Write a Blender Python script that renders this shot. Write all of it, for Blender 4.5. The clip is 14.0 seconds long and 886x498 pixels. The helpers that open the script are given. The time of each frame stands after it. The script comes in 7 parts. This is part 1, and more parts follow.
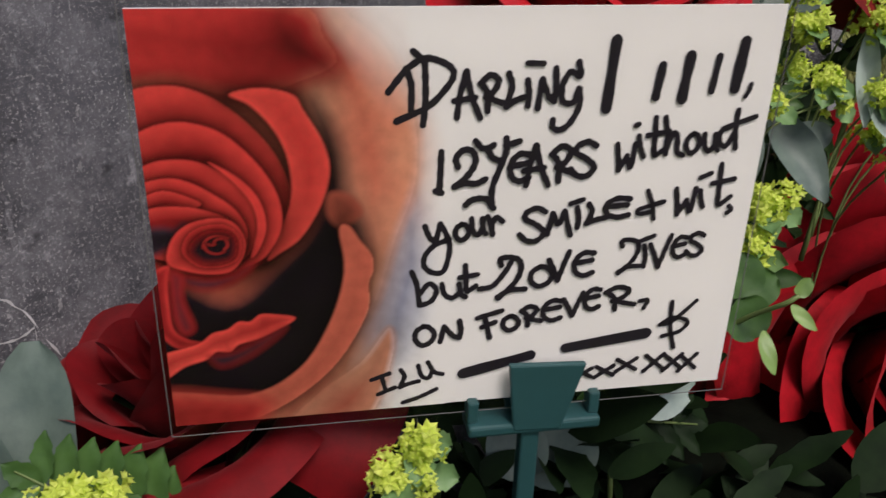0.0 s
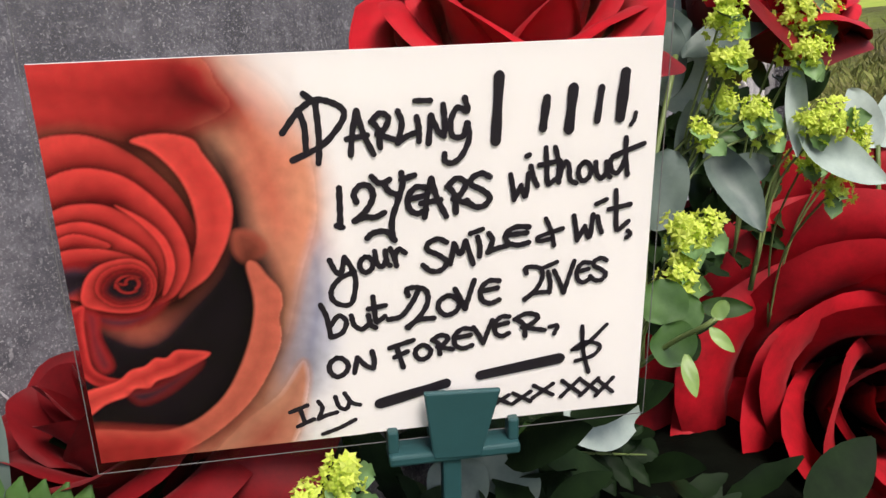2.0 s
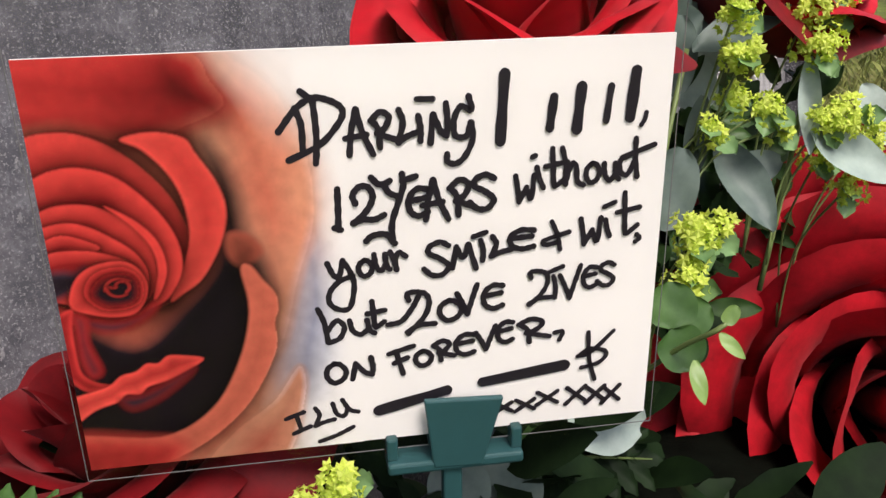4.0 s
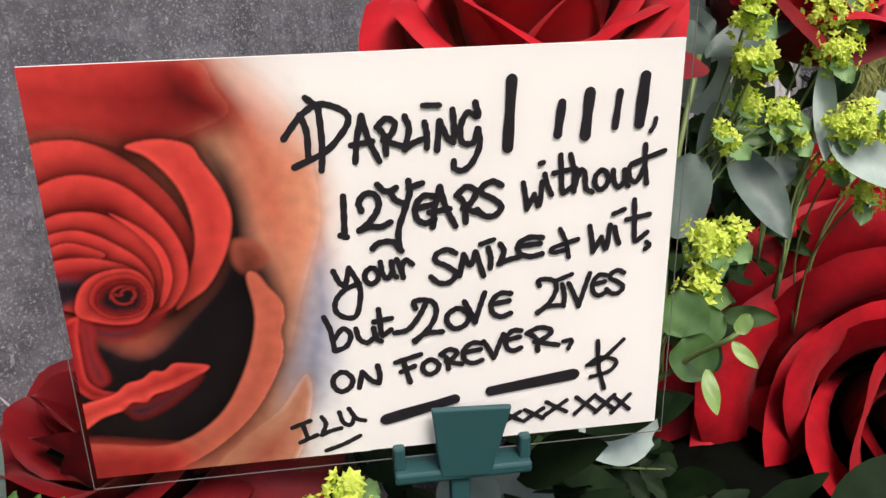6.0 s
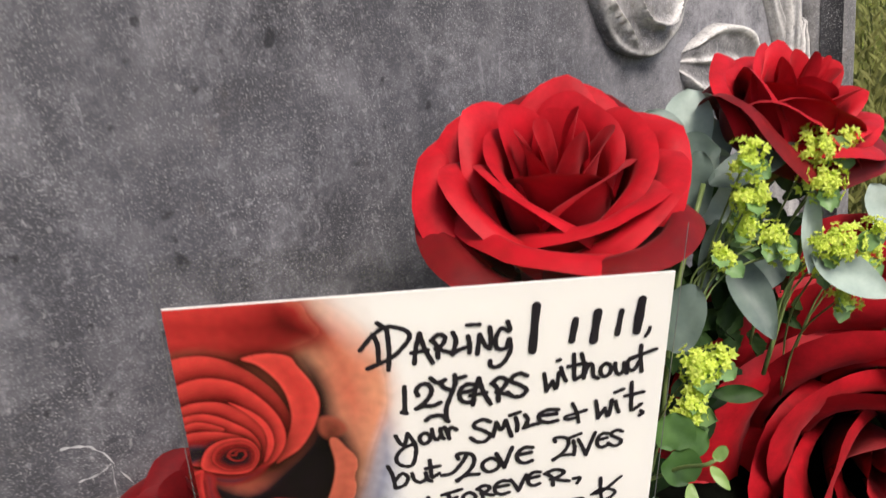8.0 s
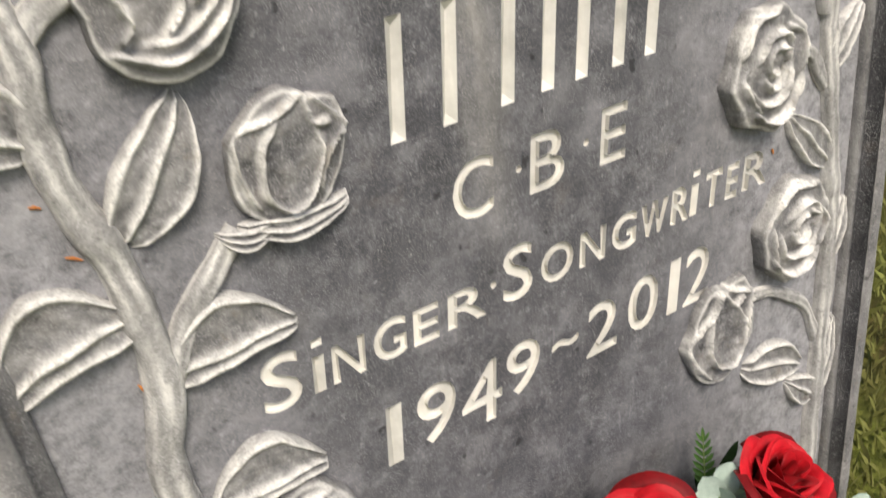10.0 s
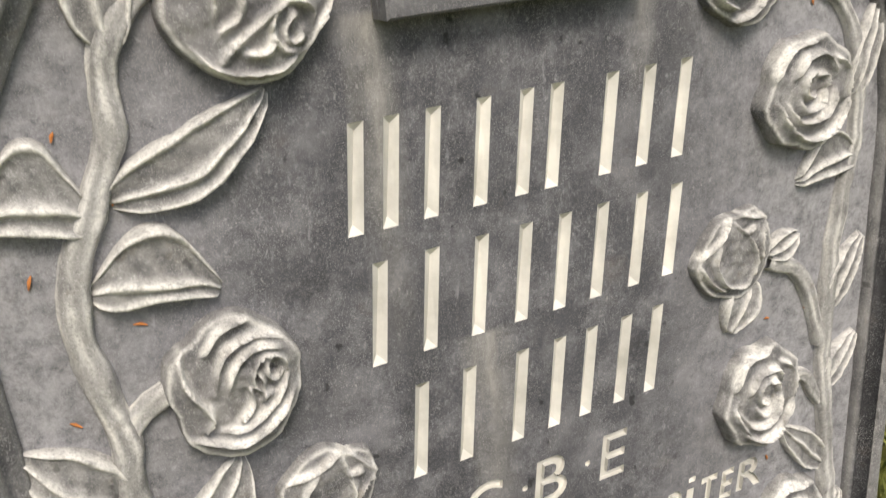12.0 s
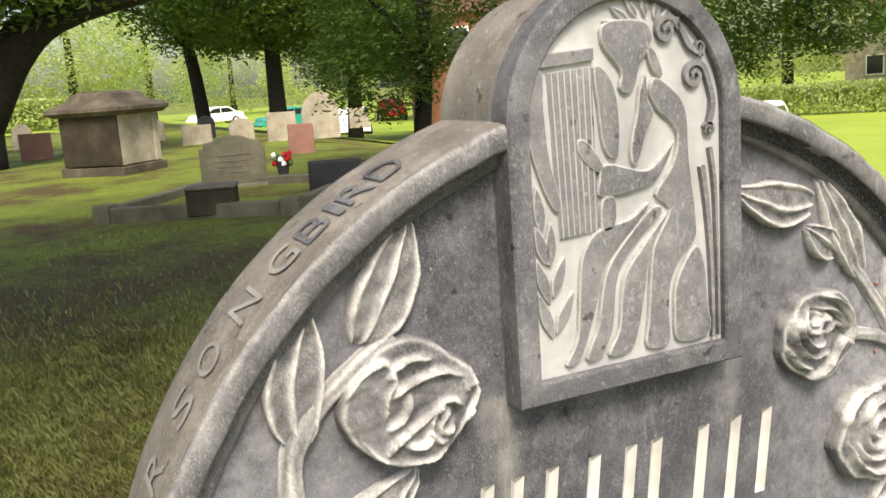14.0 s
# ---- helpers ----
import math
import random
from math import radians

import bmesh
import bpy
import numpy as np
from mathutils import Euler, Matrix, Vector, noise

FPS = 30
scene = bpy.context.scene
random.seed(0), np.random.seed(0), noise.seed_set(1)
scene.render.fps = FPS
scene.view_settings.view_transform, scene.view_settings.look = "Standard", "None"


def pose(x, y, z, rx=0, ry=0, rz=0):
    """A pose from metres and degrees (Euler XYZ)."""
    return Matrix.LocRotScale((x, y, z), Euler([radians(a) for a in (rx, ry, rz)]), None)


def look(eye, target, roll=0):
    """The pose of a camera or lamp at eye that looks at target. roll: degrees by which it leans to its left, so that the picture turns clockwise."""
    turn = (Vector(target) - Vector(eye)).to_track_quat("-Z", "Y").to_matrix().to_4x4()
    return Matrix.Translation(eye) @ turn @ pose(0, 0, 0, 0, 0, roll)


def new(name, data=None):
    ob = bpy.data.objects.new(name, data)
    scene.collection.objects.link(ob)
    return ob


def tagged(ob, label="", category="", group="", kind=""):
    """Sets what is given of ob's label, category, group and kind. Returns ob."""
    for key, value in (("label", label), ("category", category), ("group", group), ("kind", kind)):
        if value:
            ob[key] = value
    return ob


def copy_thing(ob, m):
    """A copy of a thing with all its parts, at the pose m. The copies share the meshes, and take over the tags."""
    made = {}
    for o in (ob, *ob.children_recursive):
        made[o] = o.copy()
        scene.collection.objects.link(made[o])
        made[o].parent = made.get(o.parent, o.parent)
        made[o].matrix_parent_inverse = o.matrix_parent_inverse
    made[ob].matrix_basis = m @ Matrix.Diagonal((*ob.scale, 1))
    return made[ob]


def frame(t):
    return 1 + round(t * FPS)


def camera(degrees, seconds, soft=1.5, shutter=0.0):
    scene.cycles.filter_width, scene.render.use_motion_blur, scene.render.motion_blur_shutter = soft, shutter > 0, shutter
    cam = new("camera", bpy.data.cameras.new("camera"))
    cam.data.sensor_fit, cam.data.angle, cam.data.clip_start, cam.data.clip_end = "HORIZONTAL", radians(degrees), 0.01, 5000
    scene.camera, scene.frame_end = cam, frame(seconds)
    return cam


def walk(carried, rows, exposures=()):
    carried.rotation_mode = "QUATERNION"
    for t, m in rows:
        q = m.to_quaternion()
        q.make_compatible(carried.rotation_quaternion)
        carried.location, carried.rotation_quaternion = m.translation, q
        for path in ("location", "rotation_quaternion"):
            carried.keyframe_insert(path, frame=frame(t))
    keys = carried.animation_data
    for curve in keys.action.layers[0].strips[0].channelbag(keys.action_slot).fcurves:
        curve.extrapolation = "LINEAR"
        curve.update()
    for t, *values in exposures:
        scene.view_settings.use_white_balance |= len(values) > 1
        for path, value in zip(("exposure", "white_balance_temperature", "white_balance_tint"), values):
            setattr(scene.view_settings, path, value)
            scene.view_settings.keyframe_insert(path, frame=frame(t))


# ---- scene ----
cam = camera(53.6, 14.0, soft=1.45, shutter=0.22)
PATH = [
    (0, (-0.1673, -0.2014, 0.1482), (0.0272, 0.0056, 0.0516), -5.34),
    (0.5, (-0.1600, -0.2190, 0.1444), (0.0339, -0.0056, 0.0615), -6.06),
    (1, (-0.1591, -0.2198, 0.1393), (0.0351, -0.0060, 0.0582), -7.14),
    (1.5, (-0.1594, -0.2144, 0.1386), (0.0333, 0.0002, 0.0562), -7.32),
    (2, (-0.1577, -0.2214, 0.1432), (0.0368, -0.0064, 0.0663), -7.79),
    (2.5, (-0.1546, -0.2226, 0.1430), (0.0387, -0.0072, 0.0641), -7.98),
    (5, (-0.1526, -0.2143, 0.1452), (0.0392, 0.0019, 0.0648), -7.15),
    (5.5, (-0.1519, -0.2143, 0.1427), (0.0379, 0.0043, 0.0640), -7.56),
    (6, (-0.1509, -0.2173, 0.1439), (0.0382, 0.0022, 0.0661), -7.72),
    (6.5, (-0.1509, -0.2170, 0.1423), (0.0371, 0.0029, 0.0629), -7.90),
    (7, (-0.1515, -0.2166, 0.1424), (0.0356, 0.0043, 0.0636), -7.77),
    (7.2, (-0.1515, -0.2168, 0.1440), (0.0353, 0.0045, 0.0657), -7.65),
    (9.3, (-0.2227, -0.3210, 0.4355), (-0.0892, -0.1053, 0.2754), -8.50),
    (9.5, (-0.2365, -0.3341, 0.4708), (-0.1042, -0.1146, 0.3148), -8.10),
    (10, (-0.2596, -0.3494, 0.5460), (-0.1304, -0.1186, 0.4045), -8.20),
    (10.5, (-0.2749, -0.3602, 0.6090), (-0.1518, -0.1164, 0.4848), -7.60),
    (11, (-0.2657, -0.3625, 0.6459), (-0.1450, -0.1133, 0.5304), -6.20),
    (11.5, (-0.2419, -0.3779, 0.6643), (-0.1281, -0.1277, 0.5440), -6.30),
    (12, (-0.2342, -0.3909, 0.7020), (-0.1169, -0.1382, 0.5908), -5.20),
    (12.5, (-0.2335, -0.4017, 0.7357), (-0.1146, -0.1451, 0.6356), -5.90),
    (13, (-0.2481, -0.4063, 0.7611), (-0.1314, -0.1447, 0.6720), -5.70),
    (13.5, (-0.2719, -0.4032, 0.7933), (-0.1535, -0.1368, 0.7225), -5.50),
    (14, (-0.2903, -0.4055, 0.8287), (-0.1705, -0.1365, 0.7715), -4.10),
]
walk(cam, [(t, look(e, g, r)) for t, e, g, r in PATH],
     exposures=[(0.0, -0.50, 6400, 19), (0.5, -0.08, 6450, 19), (1.0, 0.13, 6450, 19), (7.2, 0.13, 6450, 19), (9.3, 0.18, 6800, 11), (10.0, 0.18, 6800, 11), (11.5, 0.08, 6800, 11), (12.5, 0.14, 6800, 11), (13.5, 0.25, 6900, 12), (14.0, 0.42, 6900, 12)])

# ---- light: bright overcast day under trees ----
world = bpy.data.worlds.new("sky")
scene.world = world
world.use_nodes = True
wn = world.node_tree
sky = wn.nodes.new("ShaderNodeTexSky")
sky.sky_type = "NISHITA"
sky.sun_disc = False
sky.sun_elevation = radians(51)
sky.sun_rotation = radians(193)
sky.air_density, sky.dust_density, sky.ozone_density = 1.0, 3.0, 1.0
wn.links.new(sky.outputs[0], wn.nodes["Background"].inputs[0])
wn.nodes["Background"].inputs[1].default_value = 0.17
sun_data = bpy.data.lights.new("sun", "SUN")
sun_data.energy, sun_data.angle, sun_data.color = 3.4, radians(20), (1.0, 0.95, 0.87)
sun = new("sun", sun_data)
sun.matrix_world = look((0, 0, 0), (0.18, 0.80, -1.0))

# ---- small building tools ----
def add_mesh(name, verts, faces, material, parent=None, label="", smooth=False):
    me = bpy.data.meshes.new(name)
    me.from_pydata([tuple(v) for v in verts], [], [tuple(f) for f in faces])
    me.validate()
    if smooth:
        me.polygons.foreach_set("use_smooth", [True] * len(me.polygons))
    me.update()
    me.materials.append(material)
    ob = new(name, me)
    if parent is not None:
        ob.parent = parent
    if label:
        tagged(ob, label)
    return ob


def part(name, bm, material, parent=None, label="", smooth=False):
    me = bpy.data.meshes.new(name)
    if smooth:
        for f in bm.faces:
            f.smooth = True
    bm.to_mesh(me)
    bm.free()
    me.materials.append(material)
    ob = new(name, me)
    if parent is not None:
        ob.parent = parent
    if label:
        tagged(ob, label)
    return ob


def thing(name, label, category, m=None, group="", kind=""):
    ob = new(name)
    ob.empty_display_size = 0.02
    if m is not None:
        ob.matrix_world = m
    return tagged(ob, label, category, group, kind)


def grid_faces(n, m, closed=False):
    out = []
    for i in range(n - 1):
        for j in range(m if closed else m - 1):
            k = (j + 1) % m
            out.append((i * m + j, i * m + k, (i + 1) * m + k, (i + 1) * m + j))
    return out


def box(bm, x0, x1, y0, y1, z0, z1, bevel=0.0, m=None):
    vs = bmesh.ops.create_cube(bm, size=1.0)["verts"]
    for v in vs:
        v.co = Vector(((x0 + x1) / 2 + v.co.x * (x1 - x0), (y0 + y1) / 2 + v.co.y * (y1 - y0), (z0 + z1) / 2 + v.co.z * (z1 - z0)))
    if bevel:
        es = list({e for v in vs for e in v.link_edges})
        r = bmesh.ops.bevel(bm, geom=es, offset=bevel, segments=2, profile=0.5, affect="EDGES")
        vs = list({v for f in r["faces"] for v in f.verts} | {v for v in vs if v.is_valid})
    if m is not None:
        for v in vs:
            v.co = m @ v.co


def prism(loop, y0, y1, bevel=0.0):
    """A solid from an outline in x and z, from y0 (front) to y1 (back)."""
    bm = bmesh.new()
    a = [bm.verts.new((x, y0, z)) for x, z in loop]
    f = bm.faces.new(a)
    r = bmesh.ops.extrude_face_region(bm, geom=[f])
    for v in r["geom"]:
        if isinstance(v, bmesh.types.BMVert):
            v.co.y = y1
    bmesh.ops.recalc_face_normals(bm, faces=bm.faces)
    if bevel:
        front = [e for e in bm.edges if all(abs(v.co.y - y0) < 1e-6 for v in e.verts)]
        bmesh.ops.bevel(bm, geom=front, offset=bevel, segments=2, profile=0.5, affect="EDGES")
    return bm


def tube(points, radii, sides=7, caps=True):
    """Verts and faces of a round stick along points."""
    pts = [Vector(p) for p in points]
    vs, ref = [], Vector((0.31, 0.52, 0.79))
    for i, p in enumerate(pts):
        d = (pts[min(i + 1, len(pts) - 1)] - pts[max(i - 1, 0)]).normalized()
        a = d.cross(ref).normalized()
        b = d.cross(a)
        r = radii[i] if hasattr(radii, "__len__") else radii
        for k in range(sides):
            t = 2 * math.pi * k / sides
            vs.append(p + r * (math.cos(t) * a + math.sin(t) * b))
    fs = grid_faces(len(pts), sides, True)
    if caps:
        fs += [tuple(range(sides))[::-1], tuple(range((len(pts) - 1) * sides, len(pts) * sides))]
    return vs, fs


def smooth_line(points, per=6):
    """A rounded line through points (Catmull-Rom), any dimension."""
    p = [np.array(q, float) for q in points]
    p = [2 * p[0] - p[1]] + p + [2 * p[-1] - p[-2]]
    out = []
    for i in range(1, len(p) - 2):
        for k in range(per):
            t = k / per
            out.append(0.5 * (2 * p[i] + (p[i + 1] - p[i - 1]) * t + (2 * p[i - 1] - 5 * p[i] + 4 * p[i + 1] - p[i + 2]) * t * t
                              + (3 * p[i] - p[i - 1] - 3 * p[i + 1] + p[i + 2]) * t ** 3))
    out.append(p[-2])
    return out


def smooth_loop(points, per=6):
    p = [np.array(q, float) for q in points]
    n, out = len(p), []
    for i in range(n):
        a, b, c, d = p[i - 1], p[i], p[(i + 1) % n], p[(i + 2) % n]
        for k in range(per):
            t = k / per
            out.append(0.5 * (2 * b + (c - a) * t + (2 * a - 5 * b + 4 * c - d) * t * t + (3 * b - a - 3 * c + d) * t ** 3))
    return out


def loops_of(curve):
    """The outlines of a 2D curve or text as lists of points."""
    curve.dimensions = "2D"
    curve.fill_mode = "NONE"
    ob = bpy.data.objects.new("temp", curve)
    scene.collection.objects.link(ob)
    dg = bpy.context.evaluated_depsgraph_get()
    me = ob.evaluated_get(dg).to_mesh()
    near = {}
    for e in me.edges:
        a, b = e.vertices
        near.setdefault(a, []).append(b)
        near.setdefault(b, []).append(a)
    co = [(v.co.x, v.co.y) for v in me.vertices]
    out, done = [], set()
    for s in near:
        if s in done:
            continue
        loop, at, before = [], s, None
        while at not in done:
            done.add(at)
            loop.append(co[at])
            then = [q for q in near[at] if q != before and q not in done]
            before = at
            if not then:
                break
            at = then[0]
        if len(loop) > 2:
            out.append(np.array(loop))
    ob.evaluated_get(dg).to_mesh_clear()
    bpy.data.objects.remove(ob)
    return out


def glyphs(text, bold=0.0, shear=0.0):
    cu = bpy.data.curves.new("temp", "FONT")
    cu.body, cu.size, cu.resolution_u, cu.offset, cu.shear = text, 1.0, 4, bold, shear
    return loops_of(cu)


def filled(loops):
    """Verts and faces of outlines filled flat, holes left open."""
    cu = bpy.data.curves.new("temp", "CURVE")
    cu.dimensions, cu.fill_mode = "2D", "BOTH"
    for l in loops:
        sp = cu.splines.new("POLY")
        sp.points.add(len(l) - 1)
        sp.points.foreach_set("co", [c for x, y in l for c in (x, y, 0, 1)])
        sp.use_cyclic_u = True
    ob = bpy.data.objects.new("temp", cu)
    scene.collection.objects.link(ob)
    dg = bpy.context.evaluated_depsgraph_get()
    me = ob.evaluated_get(dg).to_mesh()
    vs = [(v.co.x, v.co.y) for v in me.vertices]
    fs = [tuple(p.vertices) for p in me.polygons]
    ob.evaluated_get(dg).to_mesh_clear()
    bpy.data.objects.remove(ob)
    return vs, fs


# ---- materials ----
def material(name, rough=0.6, metal=0.0, spec=0.5):
    ma = bpy.data.materials.new(name)
    ma.use_nodes = True
    b = ma.node_tree.nodes["Principled BSDF"]
    b.inputs["Roughness"].default_value = rough
    b.inputs["Metallic"].default_value = metal
    b.inputs["Specular IOR Level"].default_value = spec
    return ma, ma.node_tree, b


def node(nt, kind, **kw):
    n = nt.nodes.new(kind)
    for k, v in kw.items():
        n.inputs[k.replace("_", " ")].default_value = v
    return n


def ramp(nt, fac, stops):
    r = nt.nodes.new("ShaderNodeValToRGB")
    while len(r.color_ramp.elements) < len(stops):
        r.color_ramp.elements.new(0.5)
    for e, (p, c) in zip(r.color_ramp.elements, stops):
        e.position, e.color = p, (*c, 1) if len(c) == 3 else c
    nt.links.new(fac, r.inputs[0])
    return r.outputs[0]


def noise_tex(nt, scale, detail=5.0, rough=0.6, stretch=None):
    co = nt.nodes.new("ShaderNodeTexCoord")
    n = node(nt, "ShaderNodeTexNoise", Scale=scale, Detail=detail, Roughness=rough)
    if stretch:
        mp = node(nt, "ShaderNodeMapping", Scale=stretch)
        nt.links.new(co.outputs["Object"], mp.inputs[0])
        nt.links.new(mp.outputs[0], n.inputs[0])
    else:
        nt.links.new(co.outputs["Object"], n.inputs[0])
    return n.outputs[0]


def mix(nt, fac, a, b, mode="MIX"):
    m = nt.nodes.new("ShaderNodeMix")
    m.data_type, m.blend_type = "RGBA", mode
    for sock, v in ((m.inputs[0], fac), (m.inputs[6], a), (m.inputs[7], b)):
        if isinstance(v, bpy.types.NodeSocket):
            nt.links.new(v, sock)
        elif isinstance(v, (int, float)):
            sock.default_value = v
        else:
            sock.default_value = (*v, 1)
    return m.outputs[2]


def bump(nt, b, height, strength, distance):
    n = node(nt, "ShaderNodeBump", Strength=strength, Distance=distance)
    nt.links.new(height, n.inputs["Height"])
    nt.links.new(n.outputs[0], b.inputs["Normal"])


def stone_material(name, dark, mid, light, speck=True, runs=(), bloom=False, wear_or_base=False, worn=(0.5, 0.49, 0.46), rough=0.75, scale=1.0):
    """Weathered stone: mottled, rain-streaked, with pale specks and worn edges."""
    ma, nt, b = material(name, rough, 0, 0.35)
    col = ramp(nt, noise_tex(nt, 22 * scale, 8, 0.65), [(0.3, dark), (0.52, mid), (0.75, light)])
    streak = ramp(nt, noise_tex(nt, 30 * scale, 4, 0.6, (1, 1, 0.12)), [(0.42, (0.82, 0.82, 0.82)), (0.7, (1.25, 1.24, 1.22))])
    col = mix(nt, 0.6, col, streak, "MULTIPLY")
    if speck:
        fine = ramp(nt, noise_tex(nt, 520 * scale, 3, 0.7), [(0.54, (0, 0, 0)), (0.68, (1, 1, 1))])
        col = mix(nt, mix(nt, 0.55, (0, 0, 0), fine), col, light)
        big = ramp(nt, noise_tex(nt, 150 * scale, 4, 0.7), [(0.62, (0, 0, 0)), (0.72, (1, 1, 1))])
        col = mix(nt, mix(nt, 0.65, (0, 0, 0), big), col, tuple(min(1, c * 1.7) for c in light))
        scratch = ramp(nt, noise_tex(nt, 160 * scale, 4, 0.7, (1.0, 1.0, 0.22)), [(0.63, (0, 0, 0)), (0.70, (1, 1, 1))])
        col = mix(nt, mix(nt, 0.5, (0, 0, 0), scratch), col, tuple(min(1, c * 1.6) for c in light))
        cloud = ramp(nt, noise_tex(nt, 7 * scale, 5, 0.6), [(0.32, (0.66, 0.66, 0.68)), (0.7, (1.34, 1.33, 1.31))])
        col = mix(nt, 0.8, col, cloud, "MULTIPLY")
        hair = ramp(nt, noise_tex(nt, 380 * scale, 5, 0.8, (1.0, 1.0, 0.75)), [(0.53, (0, 0, 0)), (0.64, (1, 1, 1))])
        patch = ramp(nt, noise_tex(nt, 17 * scale, 6, 0.7), [(0.44, (0.10, 0.10, 0.10)), (0.60, (1, 1, 1))])
        col = mix(nt, mix(nt, 1.0, mix(nt, 0.62, (0, 0, 0), hair), patch, "MULTIPLY"), col, tuple(min(1, c * 1.75) for c in light))
        chalk = ramp(nt, noise_tex(nt, 34 * scale, 7, 0.75), [(0.48, (0, 0, 0)), (0.68, (1, 1, 1))])
        col = mix(nt, mix(nt, 0.62, (0, 0, 0), chalk), col, tuple(min(1, c * 1.25) for c in light))
        brown = ramp(nt, noise_tex(nt, 26 * scale, 5, 0.7), [(0.60, (0, 0, 0)), (0.76, (1, 1, 1))])
        col = mix(nt, mix(nt, 0.30, (0, 0, 0), brown), col, (0.13 , 0.10, 0.075))
        dust = ramp(nt, noise_tex(nt, 1300 * scale, 3, 0.65), [(0.555, (0, 0, 0)), (0.63, (1, 1, 1))])
        where = ramp(nt, noise_tex(nt, 31 * scale, 6, 0.75), [(0.36, (0.10, 0.10, 0.10)), (0.62, (1, 1, 1))])
        col = mix(nt, mix(nt, 1.0, mix(nt, 0.62, (0, 0, 0), dust), where, "MULTIPLY"), col, (0.46, 0.455, 0.45))
        fleck = ramp(nt, noise_tex(nt, 430 * scale, 2, 0.5, (1.0, 1.0, 0.55)), [(0.67, (0, 0, 0)), (0.71, (1, 1, 1))])
        col = mix(nt, mix(nt, 1.0, mix(nt, 0.45, (0, 0, 0), fleck), where, "MULTIPLY"), col, (0.46, 0.455, 0.45))
        pit = ramp(nt, noise_tex(nt, 90 * scale, 3, 0.5), [(0.29, (1, 1, 1)), (0.34, (0, 0, 0))])
        col = mix(nt, mix(nt, 0.75, (0, 0, 0), pit), col, tuple(c * 0.3 for c in dark))
    if bloom:
        # chalky deposits gather among the carvings towards both sides
        tc, sep = nt.nodes.new("ShaderNodeTexCoord"), nt.nodes.new("ShaderNodeSeparateXYZ")
        nt.links.new(tc.outputs["Object"], sep.inputs[0])
        off = nt.nodes.new("ShaderNodeMath")
        off.operation = "ADD"
        off.inputs[1].default_value = 0.025
        nt.links.new(sep.outputs[0], off.inputs[0])
        size = nt.nodes.new("ShaderNodeMath")
        size.operation = "ABSOLUTE"
        nt.links.new(off.outputs[0], size.inputs[0])
        side = node(nt, "ShaderNodeMapRange")
        side.inputs[1].default_value, side.inputs[2].default_value, side.inputs[3].default_value, side.inputs[4].default_value = 0.10, 0.235, 0.0, 1.0
        nt.links.new(size.outputs[0], side.inputs[0])
        cloudy = ramp(nt, noise_tex(nt, 75, 9, 0.85), [(0.38, (0.10, 0.10, 0.10)), (0.60, (1, 1, 1))])
        col = mix(nt, mix(nt, 1.0, side.outputs[0], cloudy, "MULTIPLY"), col, (0.33, 0.328, 0.342))
    for x0, half, z0, z1 in runs:
        # pale lime run-off below a corner
        tc, sep = nt.nodes.new("ShaderNodeTexCoord"), nt.nodes.new("ShaderNodeSeparateXYZ")
        nt.links.new(tc.outputs["Object"], sep.inputs[0])
        off = nt.nodes.new("ShaderNodeMath")
        off.operation = "SUBTRACT"
        off.inputs[1].default_value = x0
        nt.links.new(sep.outputs[0], off.inputs[0])
        size = nt.nodes.new("ShaderNodeMath")
        size.operation = "ABSOLUTE"
        nt.links.new(off.outputs[0], size.inputs[0])
        wide = node(nt, "ShaderNodeMapRange")
        wide.inputs[1].default_value, wide.inputs[2].default_value, wide.inputs[3].default_value, wide.inputs[4].default_value = half, 0.0, 0.0, 1.0
        nt.links.new(size.outputs[0], wide.inputs[0])
        tall = node(nt, "ShaderNodeMapRange")
        tall.inputs[1].default_value, tall.inputs[2].default_value, tall.inputs[3].default_value, tall.inputs[4].default_value = z0, z1, 0.0, 0.55
        nt.links.new(sep.outputs[2], tall.inputs[0])
        under = node(nt, "ShaderNodeMapRange")
        under.inputs[1].default_value, under.inputs[2].default_value, under.inputs[3].default_value, under.inputs[4].default_value = z1 + 0.006, z1 + 0.002, 0.0, 1.0
        nt.links.new(sep.outputs[2], under.inputs[0])
        broken = ramp(nt, noise_tex(nt, 60, 5, 0.7, (1, 1, 0.3)), [(0.35, (0.2, 0.2, 0.2)), (0.65, (1, 1, 1))])
        f1 = mix(nt, 1.0, wide.outputs[0], tall.outputs[0], "MULTIPLY")
        f2 = mix(nt, 1.0, f1, under.outputs[0], "MULTIPLY")
        col = mix(nt, mix(nt, 1.0, f2, broken, "MULTIPLY"), col, (0.55, 0.53, 0.48))
    if wear_or_base:
        at = nt.nodes.new("ShaderNodeAttribute")
        at.attribute_name = "wear_or_base"
        n = ramp(nt, noise_tex(nt, 130 * scale, 6, 0.75, (1, 1, 0.5)), [(0.30, (0.25, 0.25, 0.25)), (0.52, (1, 1, 1))])
        n2 = ramp(nt, noise_tex(nt, 620 * scale, 4, 0.8), [(0.34, (0.50, 0.50, 0.50)), (0.54, (1, 1, 1))])
        n = mix(nt, 1.0, n, n2, "MULTIPLY")
        col = mix(nt, mix(nt, 1.0, at.outputs["Color"], n, "MULTIPLY"), col, worn)
        moss = ramp(nt, noise_tex(nt, 48 * scale, 6, 0.75), [(0.60, (0, 0, 0)), (0.70, (1, 1, 1))])
        col = mix(nt, mix(nt, 0.40, (0, 0, 0), moss), col, (0.15, 0.115, 0.075))
